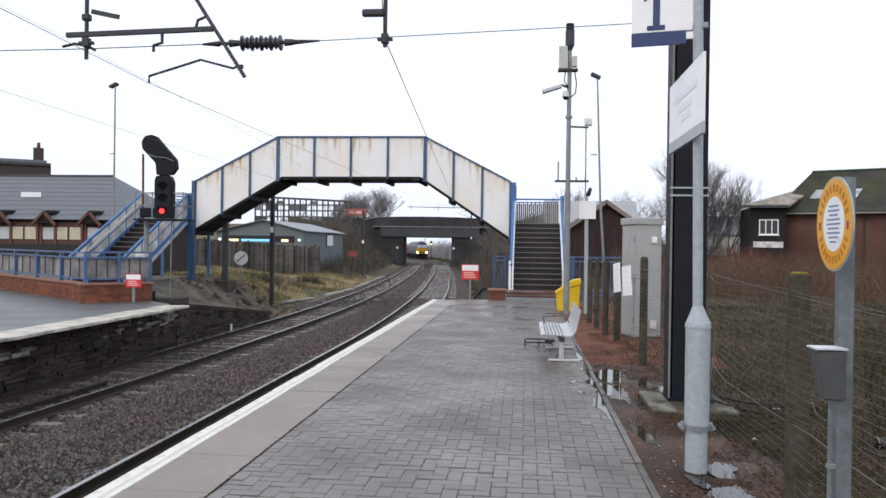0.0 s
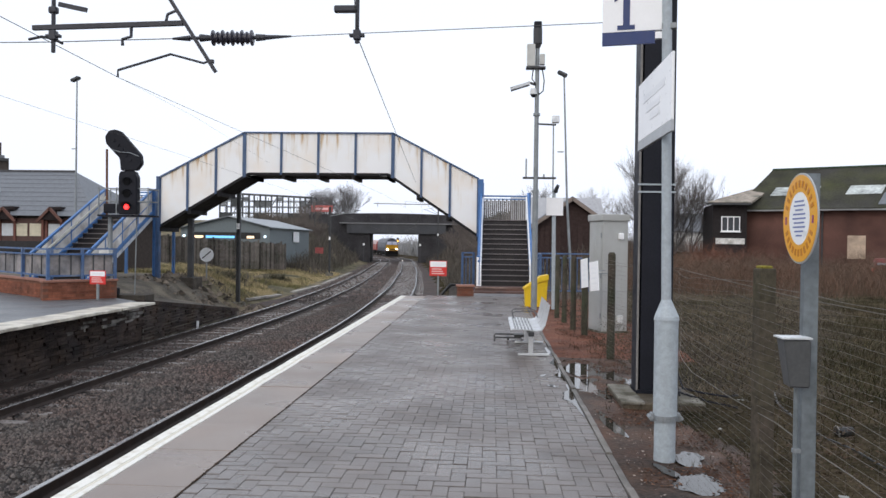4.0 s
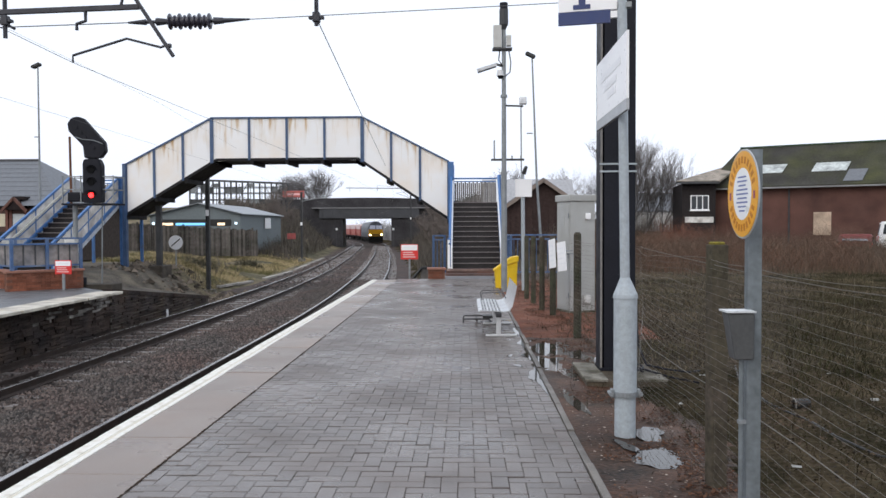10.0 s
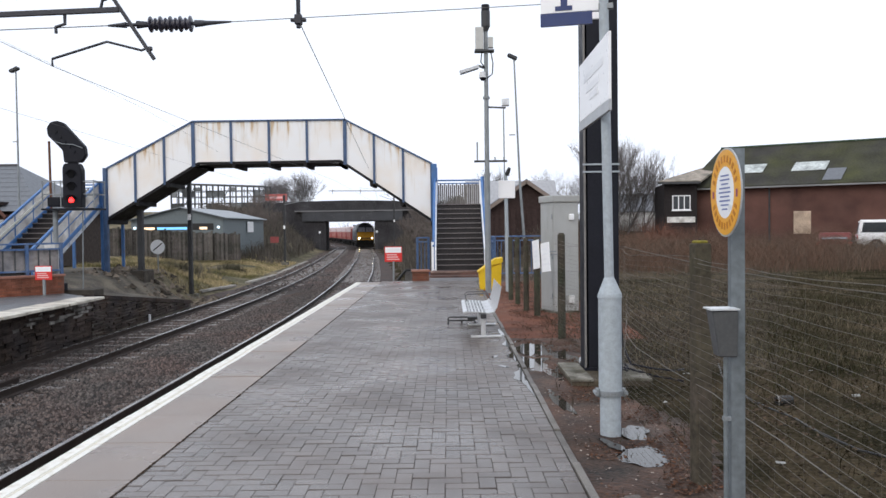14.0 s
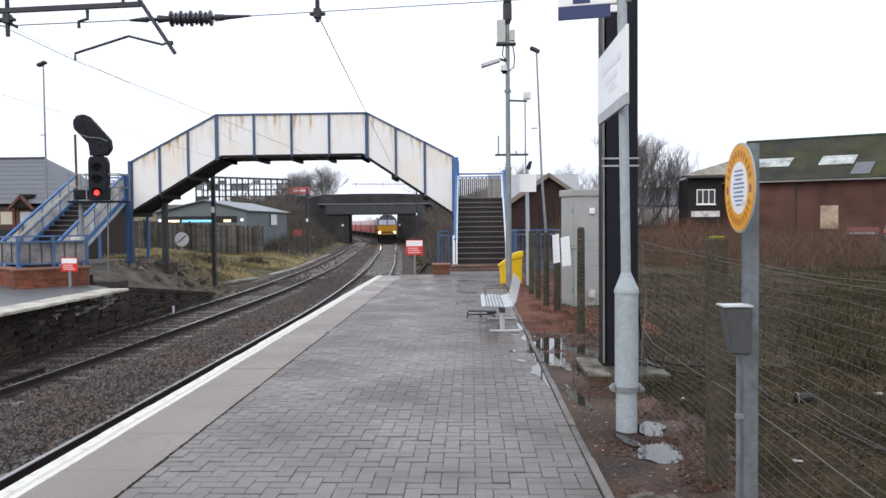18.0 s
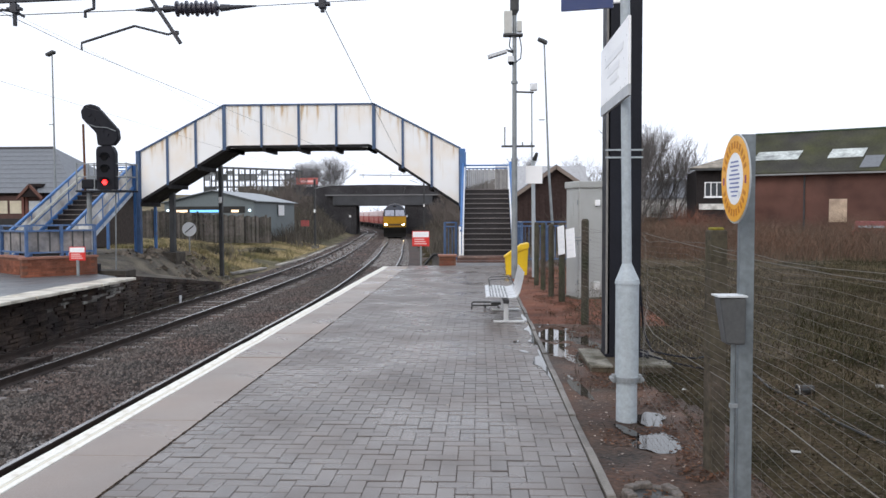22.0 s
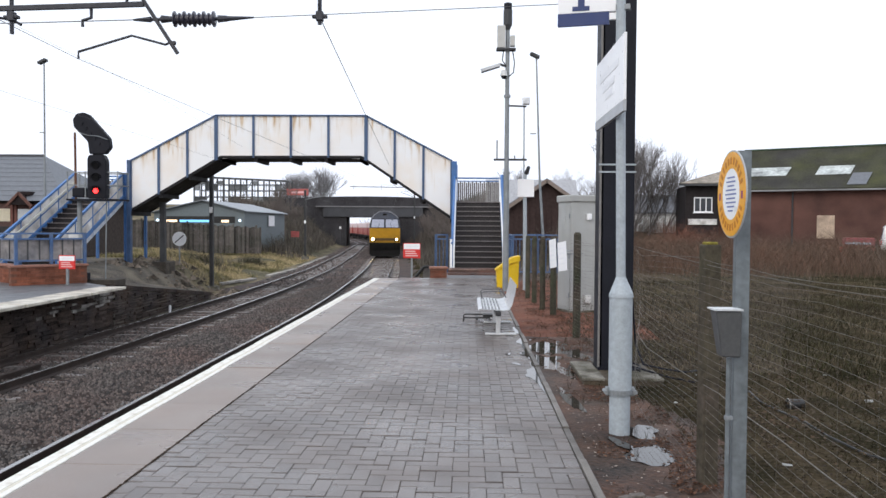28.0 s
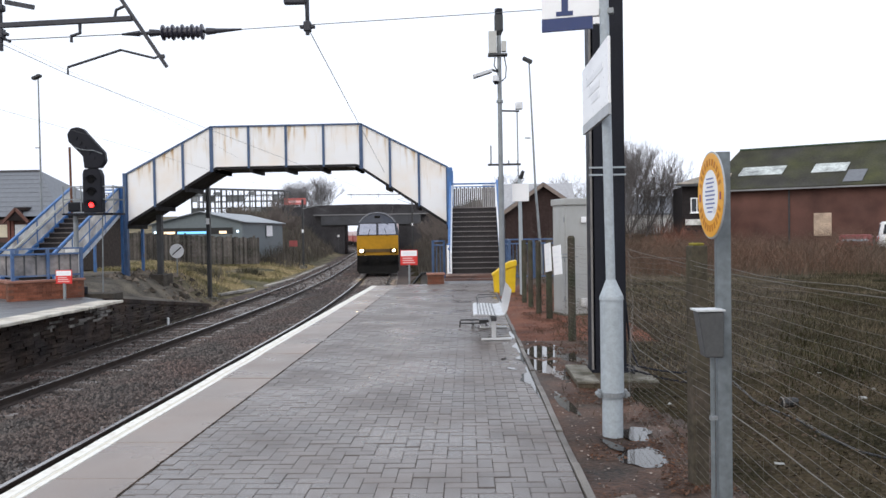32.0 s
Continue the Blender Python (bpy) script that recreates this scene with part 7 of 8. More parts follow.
thicket("far_field_grass", 14000, lambda r: (lambda y: (2.2 + y * 0.42 * r.random(), y))(9 + 26 * r.random()), 0.16, 0.007, mat("brown field grass", (0.2, 0.16, 0.115), 0.9, vary=0.2, island=0.5, second=(0.085, 0.08, 0.04), patch=0.4), "rough grass before the russet scrub", 33)
thicket("dark_field_grass", 12000, lambda r: (lambda y: (y * (0.4 + 0.45 * r.random()), y))(8 + 22 * r.random()), 0.2, 0.007, mat("dark field grass", (0.05, 0.042, 0.026), 0.9, vary=0.2, island=0.6, second=(0.036, 0.038, 0.018), patch=0.5, spec=0.02), "dark rough grass and dead stalks in the field", 35)
thicket("field_grass", 20000, band(1.85, 12, 2.5, 30, 1.5, 1.3), 0.11, 0.004, GREEN, "rough grass behind the wire fence", 3)
thicket("brambles", 8000, band(2.6, 13, 4, 26, 1.1, 1.0), 0.4, 0.004, BRAMBLE, "low tangled brambles behind the wire fence", 4, 0.9)
thicket("russet_scrub", 34000, lambda r: (lambda y: (y * (0.12 + 0.55 * r.random()), y))(29 + 16 * r.random() ** 0.7), 1.68, 0.0055, RUSSET, "tall russet scrub before the brick shed", 5, 0.75)
thicket("embankment_brush", 16000, lambda r: (lambda y: (line_x(NEAR_LINE, y) + 2.6 + 9 * r.random() ** 0.8, y))(44 + 72 * r.random()), 1.5, 0.02, DUSK, "dark brush on the embankment by the road bridge", 6, 0.4)
thicket("embankment_brush", 12000, lambda r: (lambda y: (line_x(FAR_LINE, y) - 3.4 - 12 * r.random() ** 0.8, y))(66 + 50 * r.random()), 1.6, 0.03, DUSK, "dark brush on the embankment by the road bridge", 7, 0.4)
thicket("russet_bush", 1500, lambda r: (12.6 + r.gauss(0, 0.8), 45.5 + r.gauss(0, 0.6)), 2.3, 0.009, mat("russet bush twigs", (0.21, 0.1, 0.07), 0.9, vary=0.2, island=0.4), "russet twiggy bush before the bare trees", 51, 0.5)
# Distance haze is painted in: the far brush gets a pale grey colour.
HAZE = mat("haze-paled brush", (0.3, 0.3, 0.3), 0.9, vary=0.2, island=0.3)
thicket("far_hedge", 5000, lambda r: (lambda y: (line_x(NEAR_LINE, y) + 6 + 26 * r.random(), y))(150 + 110 * r.random()), 5.0, 0.12, HAZE, "far hedgerow beyond the road bridge with haze in its colour", 12, 0.3)
thicket("far_hedge", 5000, lambda r: (lambda y: (line_x(FAR_LINE, y) - 7 - 26 * r.random(), y))(150 + 150 * r.random()), 4.2, 0.12, HAZE, "far hedgerow beyond the road bridge with haze in its colour", 13, 0.3)
thicket("scrub_hedge", 1700, lambda r: (7.0 + 9.5 * r.random(), 57 + 5 * r.random()), 2.6, 0.012, mat("grey brown hedge stems", (0.2, 0.17, 0.15), 0.9, vary=0.2, island=0.5), "leafless hedge below the bare trees", 15, 0.5)
thicket("stair_weeds", 1200, band(-2.6, -0.9, 29, 42), 0.5, 0.01, DUSK, "dark weeds below the footbridge", 8)
thicket("bracken_litter", 15000, band(2.0, 9, 3, 16, 1.3, 1.1), 0.1, 0.0045, mat("dead bracken", (0.06, 0.043, 0.031), 0.9, vary=0.2, island=0.75, second=(0.05, 0.042, 0.026), patch=1.2, spec=0.05), "flattened dead bracken and stalks behind the fence", 44, 2.2)


def leafy(n, where, high, small, big, material, seed):
    """Single bramble leaves held at all angles above the ground, one mesh."""
    r = random.Random(seed)
    vs, fs = [], []
    for _ in range(n):
        x, y = where(r)
        lump = 0.5 + 0.9 * noise.noise((x * 0.8, y * 0.8, 7.0))
        z = ground_z(x, y) + 0.02 + high * max(0.0, lump) * r.random()
        a, tilt, q = r.uniform(0, 6.283), r.uniform(-0.9, 0.9), r.uniform(small, big)
        ux, uy = math.cos(a), math.sin(a)
        wx, wy, wz = -uy * math.cos(tilt), ux * math.cos(tilt), math.sin(tilt)
        k = len(vs)
        for u, w in ((-1, 0), (-0.2, -0.62), (1, 0), (-0.2, 0.62)):
            vs.append((x + q * (u * ux + w * wx), y + q * (u * uy + w * wy), z + q * (w * wz + 0.25 * u)))
        fs.append((k, k + 1, k + 2, k + 3))
    return mesh_from("bramble_leaves", vs, fs, material)


BLEAF = mat("dull bramble leaf", (0.04, 0.038, 0.022), 0.75, vary=0.2, island=0.45, second=(0.07, 0.047, 0.032), patch=0.9, cut=0.52, soft=0.12, spec=0.1)
tagged(leafy(42000, lambda r: (lambda y: (2.0 + (0.62 * y + 1.5) * r.random() ** 1.2, y))(3.2 + 15 * r.random() ** 1.2), 0.5, 0.007, 0.018, BLEAF, 61), "dull green and brown bramble leaves behind the wire fence", "vegetation", kind="stuff")
thicket("kerb_weeds", 900, band(1.1, 1.9, 3, 20, 0.6), 0.1, 0.004, GREEN, "short weeds along the kerb and fence", 9)

# concrete cable route along the cess
route = thing("cable_route", (0, 0, 0), "pale concrete cable trough lids along the track edge", "cable trough")
lid = bpy.data.meshes.new("trough_lid")
b = box(-0.16, 0.16, 0.006, 0.94, -0.05, 0.05, 0.01)
b.to_mesh(lid)
b.free()
lid.materials.append(mat("pale weathered lid", (0.3, 0.28, 0.25), 0.8, vary=0.25, obj=0.25))
y = 35.0
while y < 74:
    x0, x1 = min(-10.85, line_x(FAR_LINE, y) - 1.9), min(-10.85, line_x(FAR_LINE, y + 0.95) - 1.9)
    if noise.noise((y * 0.3, 7.0, 0.0)) > -0.3:
        share("trough_lid", lid, route, pose(x0, y, ground_z(x0, y) + 0.05, 0, random.uniform(-3, 3), -math.degrees(math.atan2(x1 - x0, 0.95))))
    y += 0.95
# rubble by the footbridge pier
r = random.Random(31)
vs, fs = [], []
for _ in range(420):
    x, y = -13.6 + 4.4 * r.random(), 28.9 + 5.5 * r.random()
    s, a, z, k = 0.05 + 0.16 * r.random() ** 3, r.uniform(0, 6.283), ground_z(x, y), len(vs)
    for p in base:
        q = [p[i] * s * r.uniform(0.7, 1.2) for i in range(3)]
        vs.append((x + q[0] * math.cos(a) - q[1] * math.sin(a), y + q[0] * math.sin(a) + q[1] * math.cos(a), z + q[2] * 0.8 + 0.02))
    fs.extend([(k + i, k + j, k + m) for i, j, m in tri])
rubble = mesh_from("rubble", vs, fs, mat("dark broken rubble", (0.14, 0.115, 0.09), 0.85, vary=0.2, island=0.7, spec=0.1))
tagged(rubble, "dark broken stones around the footbridge pier", "rubble", kind="stuff")

# fallen leaves on the dirt strip
def litter(n, where, small, big, material, seed, lift=0.006, floor_z=None):
    r = random.Random(seed)
    vs, fs = [], []
    for _ in range(n):
        x, y = where(r)
        s, a, z = r.uniform(small, big), r.uniform(0, 6.283), (ground_z(x, y) if floor_z is None else floor_z) + lift
        k = len(vs)
        for j in range(5):
            u = a + j * 1.2566 + r.uniform(-0.25, 0.25)
            q = s * r.uniform(0.45, 1.0)
            vs.append((x + q * math.cos(u), y + q * math.sin(u), z + r.uniform(0, s * 0.6)))
        fs.append((k, k + 1, k + 2, k + 3, k + 4))
    return mesh_from("fallen_leaves", vs, fs, material)


LEAF = mat("brown fallen leaf", (0.09, 0.042, 0.024), 0.75, vary=0.1, island=0.6, second=(0.14, 0.095, 0.07), patch=9, cut=0.6)


def drift(r):
    """Leaves gather in drifts, most of them towards the fence."""
    while True:
        x, y = 1.04 + 0.85 * r.random() ** 0.7, 2.6 + 20 * r.random() ** 1.5
        if noise.noise((x * 2.5, y * 1.6, 6.0)) + 0.5 * (x - 1.45) > 0.02:
            return x, y


leaves = litter(11000, drift, 0.006, 0.02, LEAF, 11)
field_leaves = litter(24000, lambda r: (1.8 + 9 * r.random() ** 1.5, 2.5 + 22 * r.random() ** 1.3), 0.006, 0.024, mat("dead field leaf", (0.045, 0.034, 0.024), 0.8, vary=0.1, island=0.7, second=(0.085, 0.06, 0.042), patch=5, cut=0.58, spec=0.1), 12, 0.03)
tagged(field_leaves, "dead brown leaves lying in the grass behind the fence", "leaves", kind="stuff")
gravel = litter(1100, lambda r: (1.03 + 0.8 * r.random(), 2.6 + 16 * r.random() ** 1.5), 0.004, 0.014, mat("pale grit", (0.3, 0.25, 0.21), 0.6, vary=0.1, island=0.4), 13, 0.004)
gravel.name = "grit"
tagged(gravel, "pale grit and small stones in the dirt by the kerb", "grit", kind="stuff")


def in_joint(r):
    """Along the joint between the edge slabs and the blocks, thick here and thin there."""
    while True:
        y = 2.5 + 20 * r.random() ** 1.6
        wide = 0.5 + 0.9 * noise.noise((y * 1.7, 2.0, 0.0)) + 0.4 * noise.noise((y * 6, 4.0, 0.0))
        if wide > 0.15:
            return -1.946 + 0.014 * wide * (r.random() + r.random() - 0.9), y


silt = litter(6500, in_joint, 0.003, 0.011, mat("dark silt and moss", (0.055, 0.038, 0.027), 0.9, vary=0.2, island=0.5, spec=0.05), 14, 0.001, 0.0)
silt.name = "joint_silt"
tagged(silt, "dark silt and moss along the joint of the edge slabs", "silt", kind="stuff")
specks = litter(70, lambda r: (-1.9 + 2.7 * r.random(), 3.5 + 14 * r.random() ** 1.3), 0.005, 0.013, mat("pale wet leaf scrap", (0.3, 0.26, 0.2), 0.6, vary=0.1, island=0.5), 15, 0.003, 0.0)
tagged(specks, "small pale leaf scraps on the paving", "leaves", kind="stuff")
tagged(leaves, "wet brown leaves and litter on the dirt beside the platform", "leaves", kind="stuff")

# ---- paving, kerb and edge slabs, last ----
d = bpy.data.meshes.new("edge_slab")
b = box(0.152, 0.728, 0.0015, 0.8985, -0.07, 0.0, 0.005)
b.to_mesh(d)
b.free()
d.materials.append(SLAB)
strips = []
for x0, x1, m in ((-0.02, 0.07, WHITE_LINE), (0.072, 0.098, mat("worn cream strip", (0.74, 0.69, 0.58), 0.6, vary=0.15, second=(0.6, 0.55, 0.45), patch=6)), (0.1, 0.149, WHITE_LINE)):
    dw = bpy.data.meshes.new("edge_strip")
    b = box(x0, x1, 0.001, 0.899, -0.09, 0.002 if x0 != 0.072 else 0.0, 0.006)
    b.to_mesh(dw)
    b.free()
    dw.materials.append(m)
    strips.append(dw)
y = PY0
while y < PY1 - 0.5:
    dz = random.uniform(-0.003, 0.003)
    share("edge_slab", d, platform, pose(PX0 + 0.003, y, dz, random.uniform(-0.12, 0.12), 0, 0))
    for dw in strips:
        share("edge_strip", dw, platform, pose(PX0, y, dz, 0, 0, 0))
    y += 0.9
dk = bpy.data.meshes.new("kerb_stone")
b = box(-0.026, 0.026, 0.004, 0.91, -0.16, 0.012, 0.006)
b.to_mesh(dk)
b.free()
dk.materials.append(KERB)
y = PY0
while y < PY1:
    share("kerb_stone", dk, platform, pose(PX1 - 0.035 + random.uniform(-0.003, 0.006), y, random.uniform(-0.02, 0.002), random.uniform(-0.4, 0.4), random.uniform(-2.5, 2.5), random.uniform(-0.4, 0.4)))
    y += 0.915
# blocks in a ninety-degree herringbone, 200 by 100 mm
X0, X1, U = -1.944, 0.9126, 0.1058
near, rest = [], []
cols, rows_n = int((X1 - X0) / U) + 2, int((PY1 + 2) / U)
for j in range(-113, rows_n + 2):
    for i in range(-2, cols + 2):
        k = (i + j) % 4
        if k == 0:
            cx, cy, hx, hy = X0 + (i + 1) * U, 2.0 + (j + 0.5) * U, U - 0.0006, U / 2 - 0.005
        elif k == 2:
            cx, cy, hx, hy = X0 + (i + 0.5) * U, 2.0 + (j + 1.0) * U, U / 2 - 0.0006, U - 0.005
        else:
            continue
        x0, x1 = max(cx - hx, X0 + 0.004), min(cx + hx, X1 - 0.004)
        if x1 - x0 < 0.02 or cy + hy > PY1 - 0.02:
            continue
        whole = x1 - x0 > 2 * hx - 0.001
        row = ((x0 + x1) / 2, cy, (x1 - x0) / 2, hy, whole, hx > hy)
        (near if whole and 4.35 < cy < 7.0 else rest).append(row)
near.sort(key=lambda q: q[1])
rest += near[300:]
near = near[:300]
shapes = {}
for flat in (True, False):
    h1, h2 = (U - 0.0006, U / 2 - 0.005) if flat else (U / 2 - 0.0006, U - 0.005)
    bb = bmesh.new()
    faces_box(bb, -h1, h1, -h2, h2, -0.05, 0.0)
    bmesh.ops.bevel(bb, geom=[e for e in bb.edges if all(v.co.z > -0.01 for v in e.verts)], offset=0.004, segments=1, affect="EDGES")
    dd = bpy.data.meshes.new("paving_block")
    bb.to_mesh(dd)
    bb.free()
    dd.materials.append(PAVER)
    shapes[flat] = dd
for x, y, hx, hy, whole, flat in near:
    share("paving_block", shapes[flat], platform, pose(x, y, random.uniform(-0.0025, 0.0025), random.uniform(-0.5, 0.5), random.uniform(-0.5, 0.5), 0))
vs, fs = [], []
for x, y, hx, hy, whole, flat in rest:
    k, z = len(vs), random.uniform(-0.0025, 0.0025)
    ax, ay = random.uniform(-0.01, 0.01), random.uniform(-0.01, 0.01)
    for dz, ins in ((-0.03, 0.0), (-0.0065, 0.0), (0.0, 0.0085)):
        for u, v in ((-1, -1), (1, -1), (1, 1), (-1, 1)):
            px, py = u * (hx - ins * 0.2), v * (hy - ins * 0.8)
            vs.append((x + px, y + py, z + dz + px * ax + py * ay))
    fs.append((k + 8, k + 9, k + 10, k + 11))
    for q in (0, 4):
        for u in range(4):
            fs.append((k + q + u, k + q + (u + 1) % 4, k + q + 4 + (u + 1) % 4, k + q + 4 + u))
field = mesh_from("paving_blocks", vs, fs, PAVER, platform)
tagged(field, "grey herringbone paving blocks farther along", kind="stuff")

# ---- train ----
LOCO_YELLOW = mat("yellow warning panel", (0.5, 0.26, 0.012), 0.4, vary=0.14, second=(0.38, 0.2, 0.015), cut=0.62, patch=1.5)
LOCO_BLUE = mat("dark blue grey loco paint", (0.03, 0.036, 0.055), 0.45, vary=0.15)
LOCO_GREY = mat("dirty pale grey roof paint", (0.18, 0.187, 0.205), 0.5, vary=0.2)
WAGON_RED = mat("faded red wagon paint", (0.34, 0.05, 0.045), 0.55, vary=0.2, second=(0.5, 0.2, 0.16), patch=0.5)
UNDER = mat("oily underframe", (0.011, 0.0105, 0.01), 0.75, vary=0.3)


def wheelset(parent, y):
    for s in (-1, 1):
        part("wheel", tube((s * 0.71, y, 0.5), (s * 0.80, y, 0.5), 0.5, sides=20), UNDER, parent)


def locomotive():
    """Front at local y = 0, tail at y = +21; rails at z = 0."""
    lo = thing("locomotive", (0, 0, 0), "yellow-fronted dark blue diesel freight locomotive with lit headlamps", "locomotive")
    prof = [(-1.3, 1.05), (-1.32, 1.3), (-1.32, 2.75), (-1.22, 3.1), (-0.95, 3.55), (-0.5, 3.82), (0.0, 3.9), (0.5, 3.82), (0.95, 3.55), (1.22, 3.1), (1.32, 2.75), (1.32, 1.3), (1.3, 1.05)]
    bm = bmesh.new()
    rows = []
    for y, q in ((0.55, 0.985), (1.4, 1.0), (19.6, 1.0), (20.6, 0.985)):
        rows.append([bm.verts.new((x * q, y, 1.05 + (z - 1.05) * q)) for x, z in prof])
    for r0, r1 in zip(rows, rows[1:]):
        for k in range(len(prof) - 1):
            bm.faces.new((r0[k], r0[k + 1], r1[k + 1], r1[k]))
        bm.faces.new((r0[-1], r0[0], r1[0], r1[-1]))
    bm.faces.new(rows[0])
    bm.faces.new(list(reversed(rows[-1])))
    body = part("body", bm, LOCO_BLUE, lo, "dark blue grey body")
    # nose: lower yellow panel, raked windscreens above it, pale roof dome
    nose = bmesh.new()
    a = [(-1.28, 0.12, 1.2), (1.28, 0.12, 1.2), (1.28, 0.0, 2.42), (-1.28, 0.0, 2.42)]
    back = [(-1.3, 0.6, 1.2), (1.3, 0.6, 1.2), (1.31, 0.6, 2.42), (-1.31, 0.6, 2.42)]
    f = [nose.verts.new(p) for p in a]
    g = [nose.verts.new(p) for p in back]
    nose.faces.new(f)
    for i in range(4):
        nose.faces.new((f[i], g[i], g[(i + 1) % 4], f[(i + 1) % 4]))
    part("warning_panel", nose, LOCO_YELLOW, lo, "bright yellow front panel")
    cab = bmesh.new()
    ring0 = [cab.verts.new(p) for p in ((-1.28, 0.004, 2.422), (1.28, 0.004, 2.422), (1.16, 0.34, 3.2), (0.9, 0.42, 3.5), (0.5, 0.45, 3.76), (0, 0.46, 3.83), (-0.5, 0.45, 3.76), (-0.9, 0.42, 3.5), (-1.16, 0.34, 3.2))]
    ring1 = [cab.verts.new(p) for p in ((-1.31, 0.6, 2.422), (1.31, 0.6, 2.422), (1.21, 0.6, 3.1), (0.94, 0.6, 3.54), (0.5, 0.6, 3.81), (0, 0.6, 3.89), (-0.5, 0.6, 3.81), (-0.94, 0.6, 3.54), (-1.21, 0.6, 3.1))]
    cab.faces.new(ring0)
    for i in range(9):
        cab.faces.new((ring0[i], ring1[i], ring1[(i + 1) % 9], ring0[(i + 1) % 9]))
    part("cab_front", cab, LOCO_BLUE, lo, "dark cab surround")
    for s in (-1, 1):
        pts = [(s * 0.07, 0.02, 2.48), (s * 1.15, 0.02, 2.48), (s * 1.07, 0.285, 3.16), (s * 0.07, 0.285, 3.16)]
        rim = [(s * 0.03, 0.0, 2.44), (s * 1.2, 0.0, 2.44), (s * 1.1, 0.275, 3.21), (s * 0.03, 0.275, 3.21)]
        part("windscreen_seal", plate(rim, 0.03, (0, 1, 0)), UNDER, lo, "black rubber surround")
        # Reflected sky is painted into the glass as a pale base colour.
        part("windscreen", plate([(x, y - 0.035, z) for x, y, z in pts], 0.012, (0, 1, 0)), mat("sky-painted windscreen", (0.36, 0.38, 0.46), 0.12, vary=0.15), lo, "windscreen with pale sky reflection in its colour")
        hp = part("headlight_pod", box(s * 0.98 - 0.2, s * 0.98 + 0.2, 0.0, 0.14, 1.32, 1.6, 0.03), UNDER, lo, "dark lamp cluster")
        part("lens", tube((s * 1.0, 0.02, 1.47), (s * 1.0, -0.015, 1.47), 0.1 if s < 0 else 0.078, sides=16), LAMP_WARM, hp, "lit warm white headlamp")
        part("buffer", tube((s * 0.87, 0.1, 1.0), (s * 0.87, -0.45, 1.0), 0.22, sides=16), UNDER, lo)
        part("wiper", bar((s * 0.6, -0.06, 2.36), (s * 0.45, 0.1, 2.85), 0.02, 0.02), UNDER, lo)
        part("roof_edge", bar((s * 1.2, 1.0, 3.13), (s * 1.2, 20.2, 3.13), 0.05, 0.1), LOCO_GREY, lo)
    part("roof_visor", path_tube([(-1.12, 0.36, 3.24), (-0.9, 0.42, 3.52), (-0.5, 0.45, 3.78), (0, 0.46, 3.85), (0.5, 0.45, 3.78), (0.9, 0.42, 3.52), (1.12, 0.36, 3.24)], 0.05, 8), LOCO_GREY, lo, "pale grey roof rim")
    part("horn_box", box(-0.18, 0.18, 0.36, 0.5, 3.5, 3.66, 0.02), UNDER, lo)
    part("grille", box(-0.9, 0.9, 0.035, 0.12, 1.38, 1.58), mat("yellow brown grille", (0.1, 0.055, 0.012), 0.6, vary=0.2), lo, "dark band across the panel")
    part("buffer_beam", box(-1.28, 1.28, 0.05, 0.6, 0.45, 1.195, 0.03), UNDER, lo, "black buffer beam")
    part("snow_plough", plate([(-1.2, -0.1, 0.06), (1.2, -0.1, 0.06), (1.28, 0.1, 0.7), (-1.28, 0.1, 0.7)], 0.5, (0, 1, 0)), UNDER, lo)
    part("cab_step", box(-1.3, 1.3, 0.15, 1.4, 0.2, 0.75), UNDER, lo)
    part("coupling", box(-0.08, 0.08, -0.25, 0.1, 0.7, 1.0, 0.02), UNDER, lo)
    part("underframe", box(-1.25, 1.25, 0.6, 20.6, 0.75, 1.06), UNDER, lo)
    part("fuel_tank", box(-1.1, 1.1, 8, 13, 0.3, 0.75, 0.05), UNDER, lo)
    for y in (2.4, 4.5, 6.6, 14.5, 16.6, 18.7):
        wheelset(lo, y)
    for y in (4.5, 16.6):
        part("bogie_frame", box(-1.05, 1.05, y - 3, y + 3, 0.45, 0.75, 0.03), UNDER, lo)
    for y in (4.5, 8, 12, 16):
        part("side_grille", box(-1.335, 1.335, y - 1.1, y + 1.1, 1.9, 2.6), LOCO_GREY, lo)
    return lo


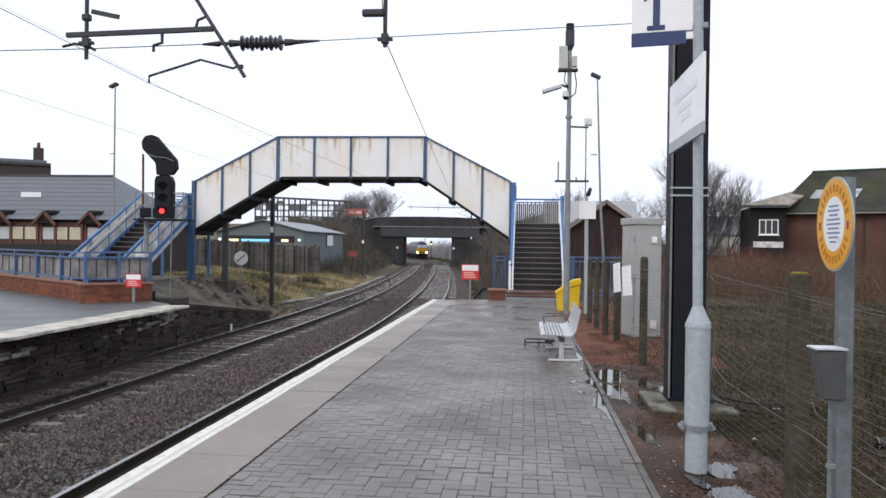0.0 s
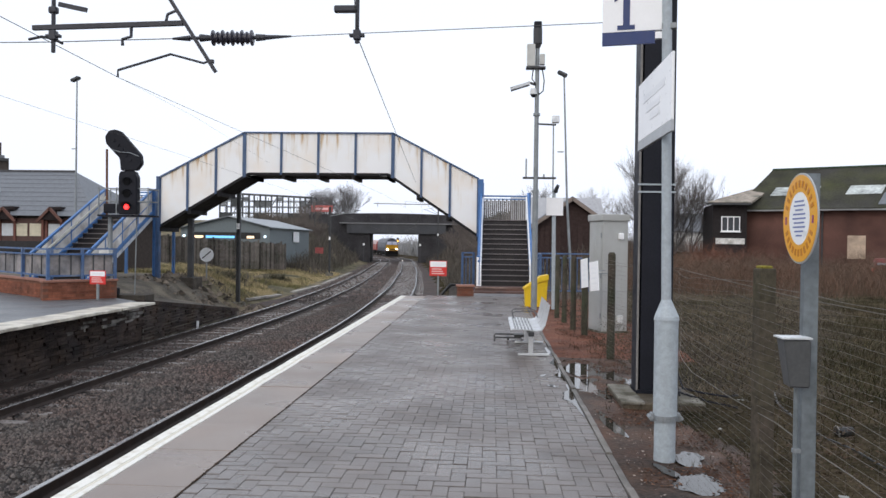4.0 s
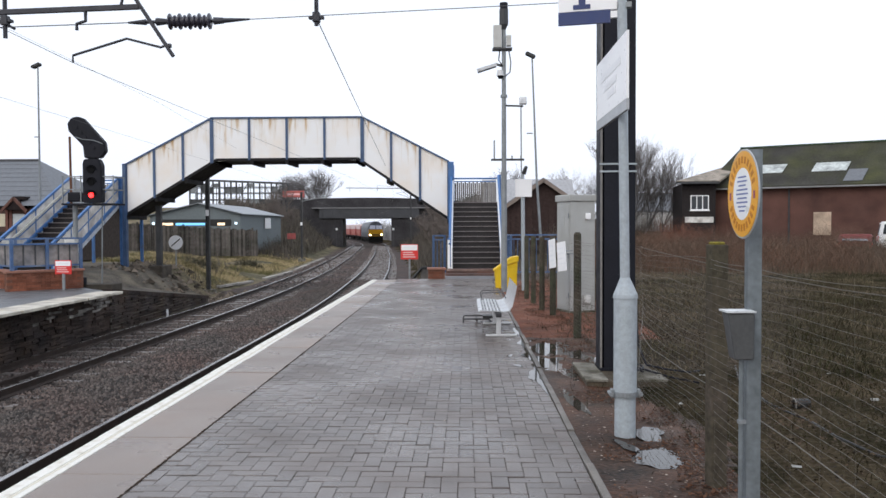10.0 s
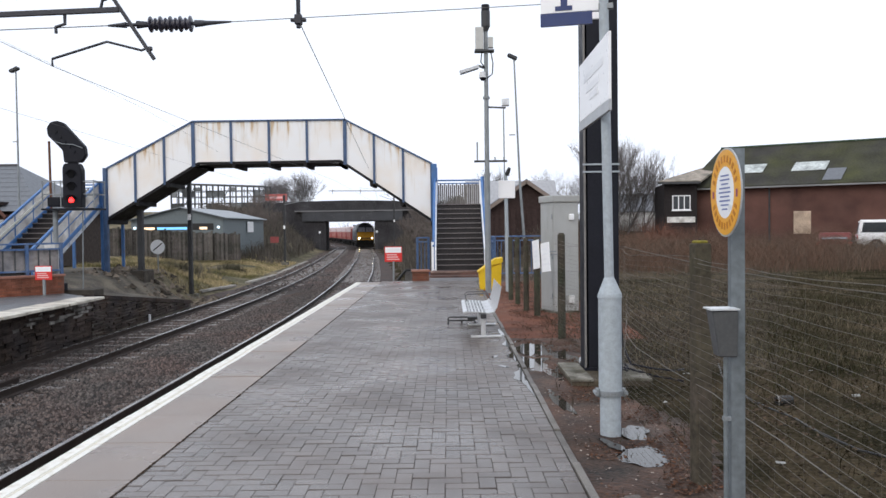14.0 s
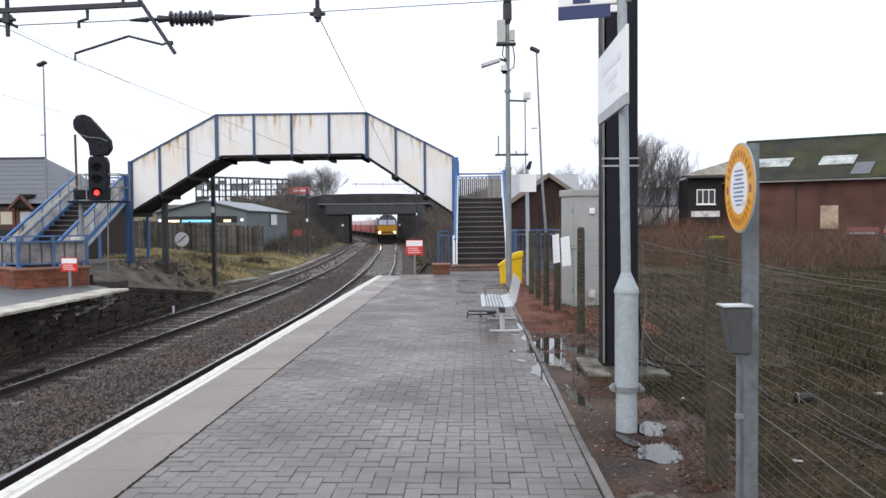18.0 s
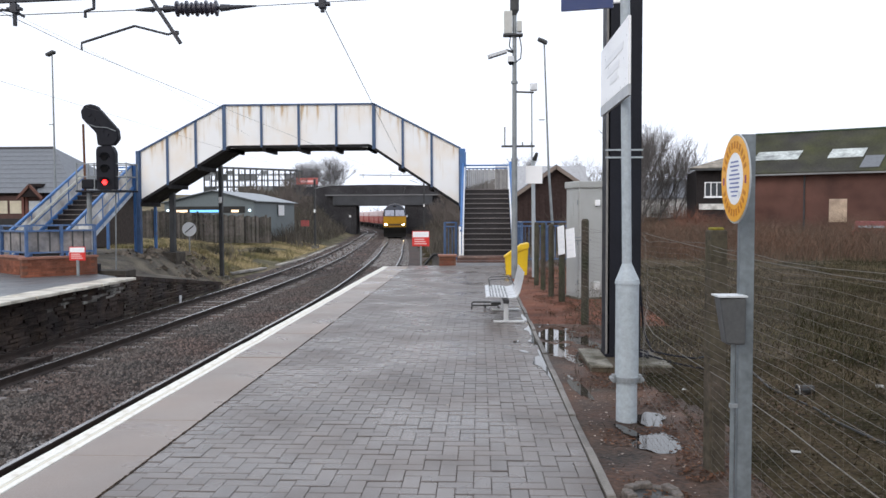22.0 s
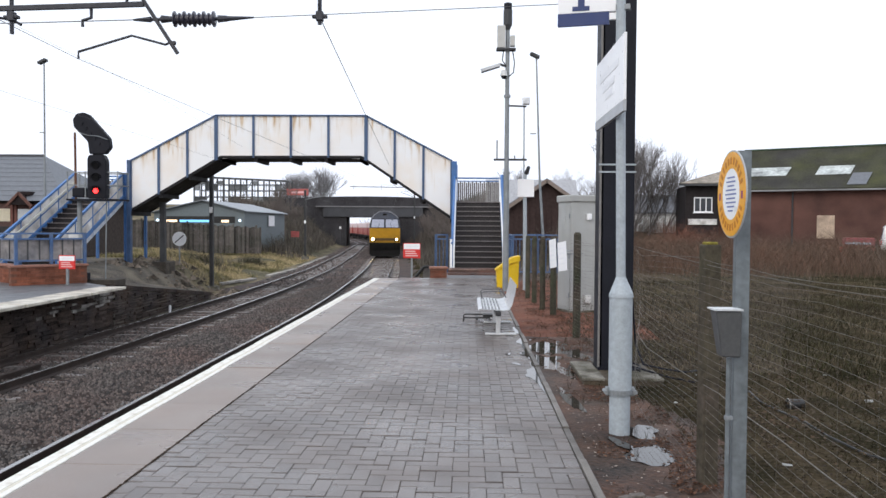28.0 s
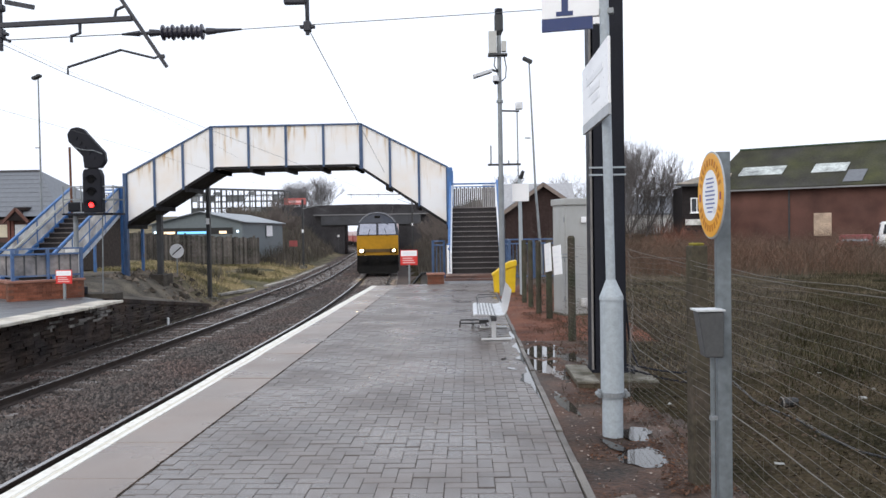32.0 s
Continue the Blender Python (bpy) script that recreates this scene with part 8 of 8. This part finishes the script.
def wagon():
    """A tall red bogie wagon; front at local y = 0, length 13."""
    wg = thing("freight_wagon", (0, 0, 0), "red bogie freight wagon with a pale sheeted top behind the locomotive", "freight wagon", "wagons of the train")
    bm = bmesh.new()
    ring = []
    for y in (0.5, 12.5):
        ring.append([bm.verts.new((x, y + (0.0 if z > 2 else (0.25 if y < 6 else -0.25)), z)) for x, z in ((-1.25, 1.1), (1.25, 1.1), (1.33, 1.6), (1.33, 3.1), (-1.33, 3.1), (-1.33, 1.6))])
    bm.faces.new(ring[0])
    bm.faces.new(list(reversed(ring[1])))
    for i in range(6):
        bm.faces.new((ring[0][i], ring[1][i], ring[1][(i + 1) % 6], ring[0][(i + 1) % 6]))
    part("body", bm, WAGON_RED, wg, "faded red side")
    part("top_cover", box(-1.41, 1.41, 0.6, 12.4, 2.45, 3.5, 0.15), mat("pale pink-white sheet", (0.7, 0.56, 0.55), 0.6, vary=0.15), wg, "pale sheeted top")
    for k in range(7):
        y = 0.8 + k * 1.9
        for s in (-1, 1):
            part("side_rib", box(s * 1.33 - 0.04, s * 1.33 + 0.04, y - 0.06, y + 0.06, 1.2, 2.46), WAGON_RED, wg)
    part("underframe", box(-1.2, 1.2, 0.1, 12.9, 0.85, 1.1), UNDER, wg)
    for s in (-1, 1):
        part("buffer", tube((s * 0.87, 0.3, 1.0), (s * 0.87, -0.1, 1.0), 0.2, sides=12), UNDER, wg)
    for y in (1.6, 3.4, 9.6, 11.4):
        wheelset(wg, y)
    for y in (2.5, 10.5):
        part("bogie_frame", box(-1.0, 1.0, y - 1.4, y + 1.4, 0.4, 0.85, 0.03), UNDER, wg)
    return wg


loco = locomotive()
wagons = [wagon()]
for _ in range(13):
    wagons.append(copy_thing(wagons[0], pose(0, 0, 0)))

# ---- movement: the train rolls in along the near track ----
# seconds, and the y at which the locomotive's front stands
FRONT = [(0.0, 177.0), (1.5, 175.6), (3.0, 172.0), (6.0, 162.0), (9.0, 148.5), (12.0, 132.5), (15.0, 118.5), (18.0, 106.0), (21.0, 95.5), (23.0, 87.7), (25.0, 79.6), (28.0, 67.5), (30.0, 58.4), (32.0, 49.7)]


def motions():
    xs, ys, run = run_of(NEAR_LINE)

    def place(s):
        return Vector((np.interp(s, run, xs), np.interp(s, run, ys), RAIL_Z + fall(float(np.interp(s, run, ys)))))

    def pose_of(front, length, overhang):
        a, b = place(front + overhang), place(front + length - overhang)
        d = (b - a).normalized()
        o = a - d * overhang
        return pose(o.x, o.y, o.z, math.degrees(math.asin(d.z)), 0, math.degrees(math.atan2(-d.x, d.y)))
    times = [k * 1.0 for k in range(33)]
    ts, fy = [t for t, _ in FRONT], [y for _, y in FRONT]
    coef = np.polyfit(ts, fy, 7)
    rows = {t: float(np.interp(np.polyval(coef, t), ys, run)) for t in times}
    walk(loco, [(t, pose_of(rows[t], 21.2, 4.5)) for t in times])
    for k, w in enumerate(wagons):
        walk(w, [(t, pose_of(rows[t] + 21.7 + k * 13.3, 13.0, 2.5)) for t in times])


motions()
